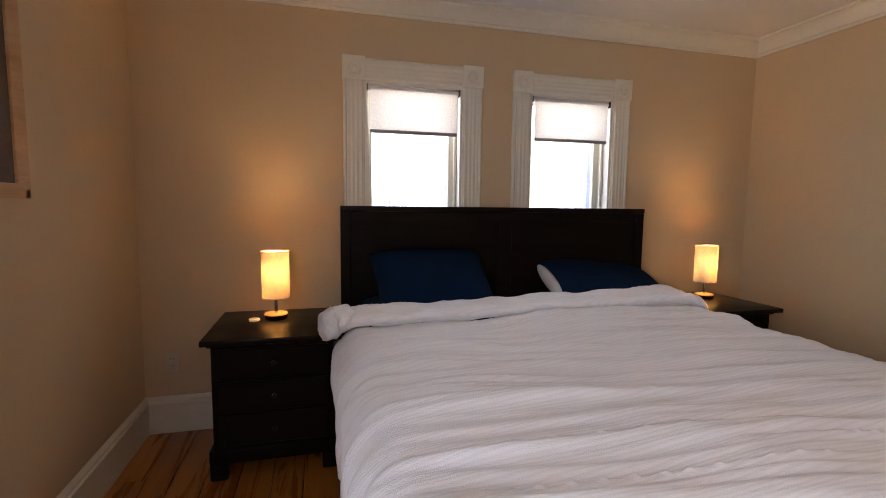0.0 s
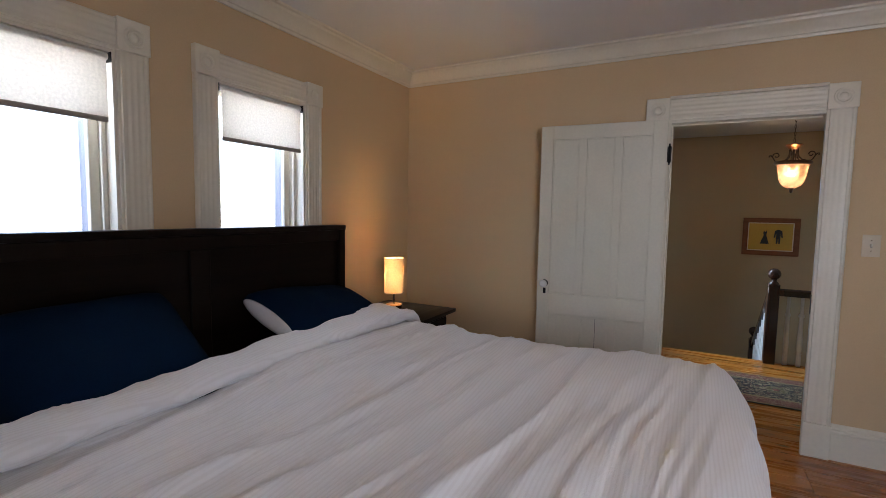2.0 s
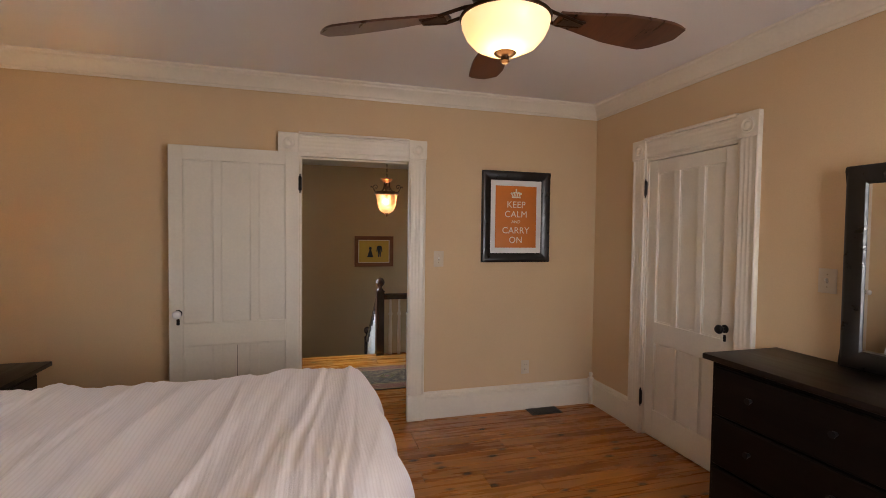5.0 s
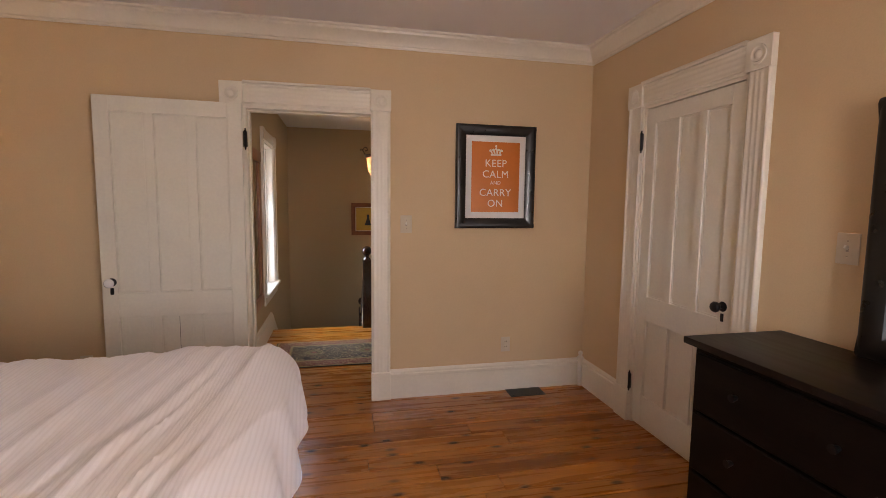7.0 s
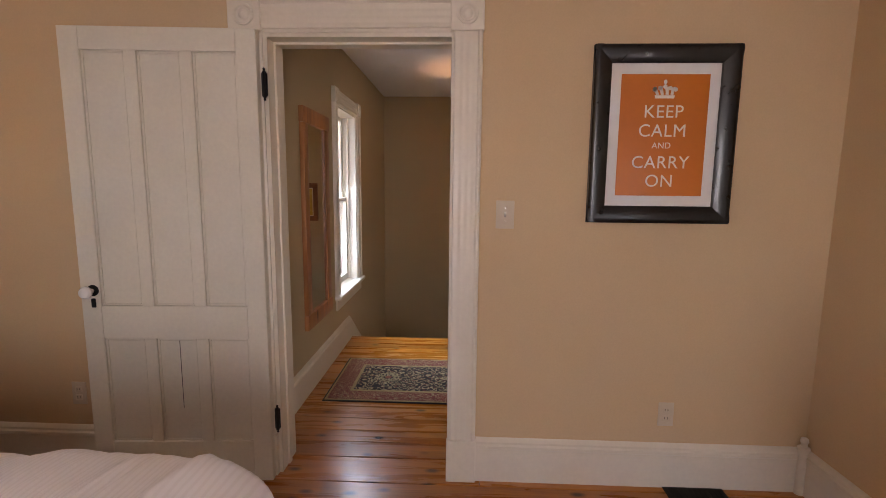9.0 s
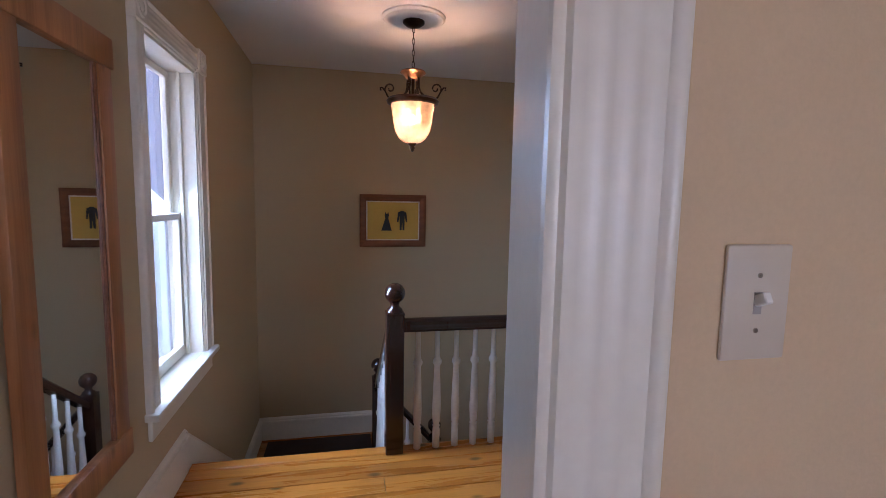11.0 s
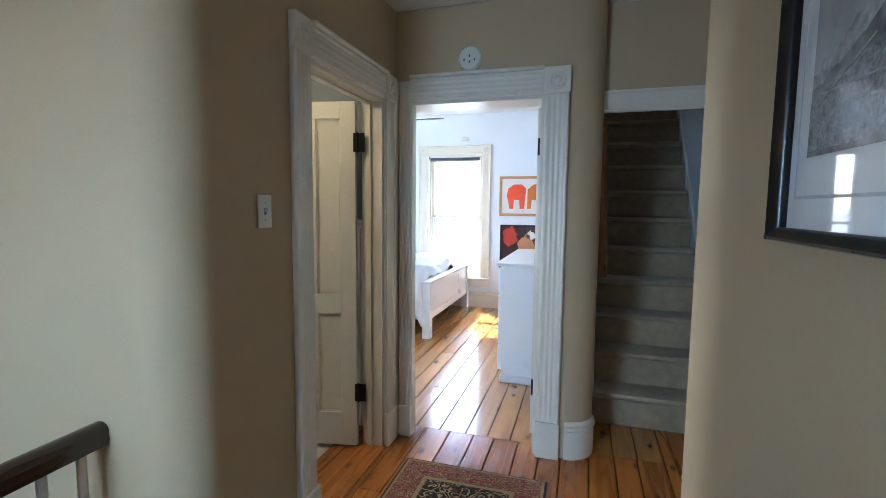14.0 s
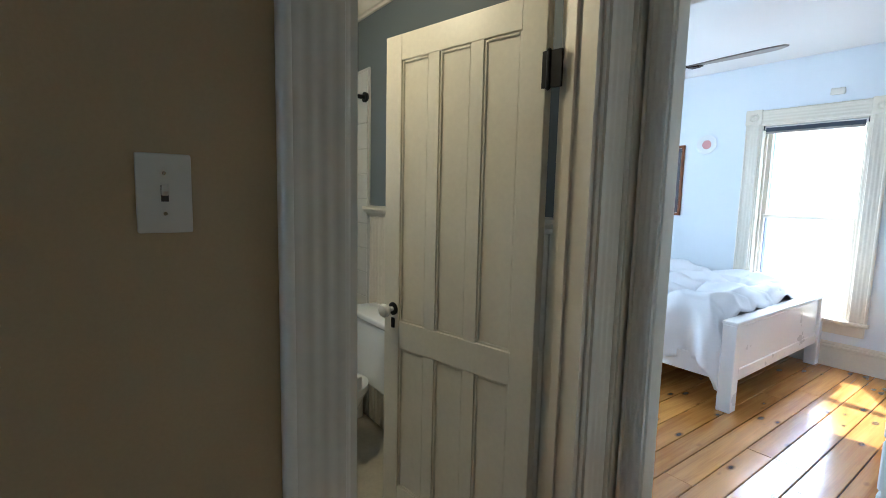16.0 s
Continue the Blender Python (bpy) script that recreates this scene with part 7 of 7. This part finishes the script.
for k, (x, y, h) in enumerate(((-3.2, 16, 7.0), (0.8, 24, 8.0), (3.6, 21, 7.0), (8.5, 26, 8.5), (13.5, 24, 7.5), (5.6, 33, 9.0), (-7.0, 27, 8.0), (18, 28, 8.0))):
    bare_tree(x, y, h, 40 + k)
wr = bmesh.new()
for z in (0.55, 1.05, 1.25):
    sweep([(-40, 19, z), (-12, 19, z - 0.35), (4, 19, z - 0.45), (20, 19, z - 0.3), (50, 19, z + 0.1)], 0.018, 5, bm=wr)
ob = mesh_object("power_line", wr, M_BARK)
tagged(ob, "thin dark overhead wires beyond the garden", "power line")
pole = thing("utility_pole", Matrix.Translation((-12, 19, -3.6)), "weathered wooden utility pole carrying the wires", "utility pole")
part("post", sweep([(0, 0, -0.05), (0, 0, 5.2)], 0.14, 10, taper=0.10), M_BARK, pole)
pole2 = copy_thing(pole, Matrix.Translation((20, 19, -3.6)))
# neighbouring house beside the hall window
nb = thing("neighbour_house", Matrix.Translation((0, 0, 0)), "grey-blue clapboard house next door with a gabled roof", "house")
part("wall", box(10.0, 16.6, 2.0, 7.5, -3.6, 2.8), M_GREYSLAT, nb)
part("roof", prism([(-0.3, 2.78), (7.0, 2.78), (3.3, 5.6)], (10.0, 1.7, 0), (10.0, 7.8, 0), (1, 0, 0), (0, 0, 1)), plain("dark_shingle", (0.09, 0.085, 0.085), 0.9, var=0.2, fine=60, bump=0.5), nb)
sid_me = bpy.data.meshes.new("clapboard")
b = prism([(0, 0), (0.03, 0), (0.006, 0.155), (0, 0.155)], (9.998, 1.97, 0), (9.998, 7.5, 0), (-1, 0, 0), (0, 0, 1))
b.to_mesh(sid_me)
b.free()
sid_me.materials.append(M_GREYSLAT)
sid2 = bpy.data.meshes.new("clapboard")
b = prism([(0, 0), (0.03, 0), (0.006, 0.155), (0, 0.155)], (9.97, 1.998, 0), (16.6, 1.998, 0), (0, -1, 0), (0, 0, 1))
b.to_mesh(sid2)
b.free()
sid2.materials.append(M_GREYSLAT)
for i in range(42):
    for me in (sid_me, sid2):
        ob = new("clapboard", me)
        ob.location = (0, 0, -3.6 + i * 0.152)
        ob.parent = nb


# ---- floor boards ----
def boards(floor_name, x0, x1, y0, y1, width, seed, z=0.0, holes=(), material=M_FLOOR):
    """Planks along y, each an object under its floor, with narrow dark joints between them."""
    rnd = random.Random(seed)
    parent = bpy.data.objects[floor_name]
    x = x0
    while x < x1 - 0.01:
        w = min(width * rnd.uniform(0.86, 1.14), x1 - x)
        if x1 - x - w < 0.04:
            w = x1 - x
        y = y0
        first = True
        while y < y1 - 0.01:
            ln = rnd.uniform(1.6, 3.4) * (rnd.uniform(0.3, 1) if first else 1)
            first = False
            ye_ = min(y1, y + ln)
            if y1 - ye_ < 0.5:
                ye_ = y1
            g, c, dz = 0.0022, 0.003, rnd.uniform(-0.0008, 0.0006)
            a, b_, d, e_ = x + g, x + w - g, y + 0.001, ye_ - 0.001
            top = z + dz
            verts = [(a, d, -0.02), (b_, d, -0.02), (b_, e_, -0.02), (a, e_, -0.02),
                     (a, d, top - c), (b_, d, top - c), (b_, e_, top - c), (a, e_, top - c),
                     (a + c, d + c * 0.4, top), (b_ - c, d + c * 0.4, top), (b_ - c, e_ - c * 0.4, top), (a + c, e_ - c * 0.4, top)]
            faces = [(0, 1, 5, 4), (1, 2, 6, 5), (2, 3, 7, 6), (3, 0, 4, 7), (4, 5, 9, 8), (5, 6, 10, 9), (6, 7, 11, 10), (7, 4, 8, 11), (8, 9, 10, 11)]
            me = bpy.data.meshes.new("plank")
            me.from_pydata(verts, [], faces)
            me.materials.append(material)
            ob = new("plank", me)
            ob.parent = parent
            y = ye_
        x += w


boards("floor_bedroom", XW, XE + 0.15, YS - 0.12, YN, 0.150, 3)
boards("floor_hall", XE + 0.15, 5.38, -2.995, 1.28, 0.142, 5)
boards("floor_recess", 3.16, XE + 0.15, -3.42, -2.22, 0.142, 6)
boards("floor_room", 3.5, 7.9, -6.68, -2.995, 0.150, 7, material=M_FLOOR2)
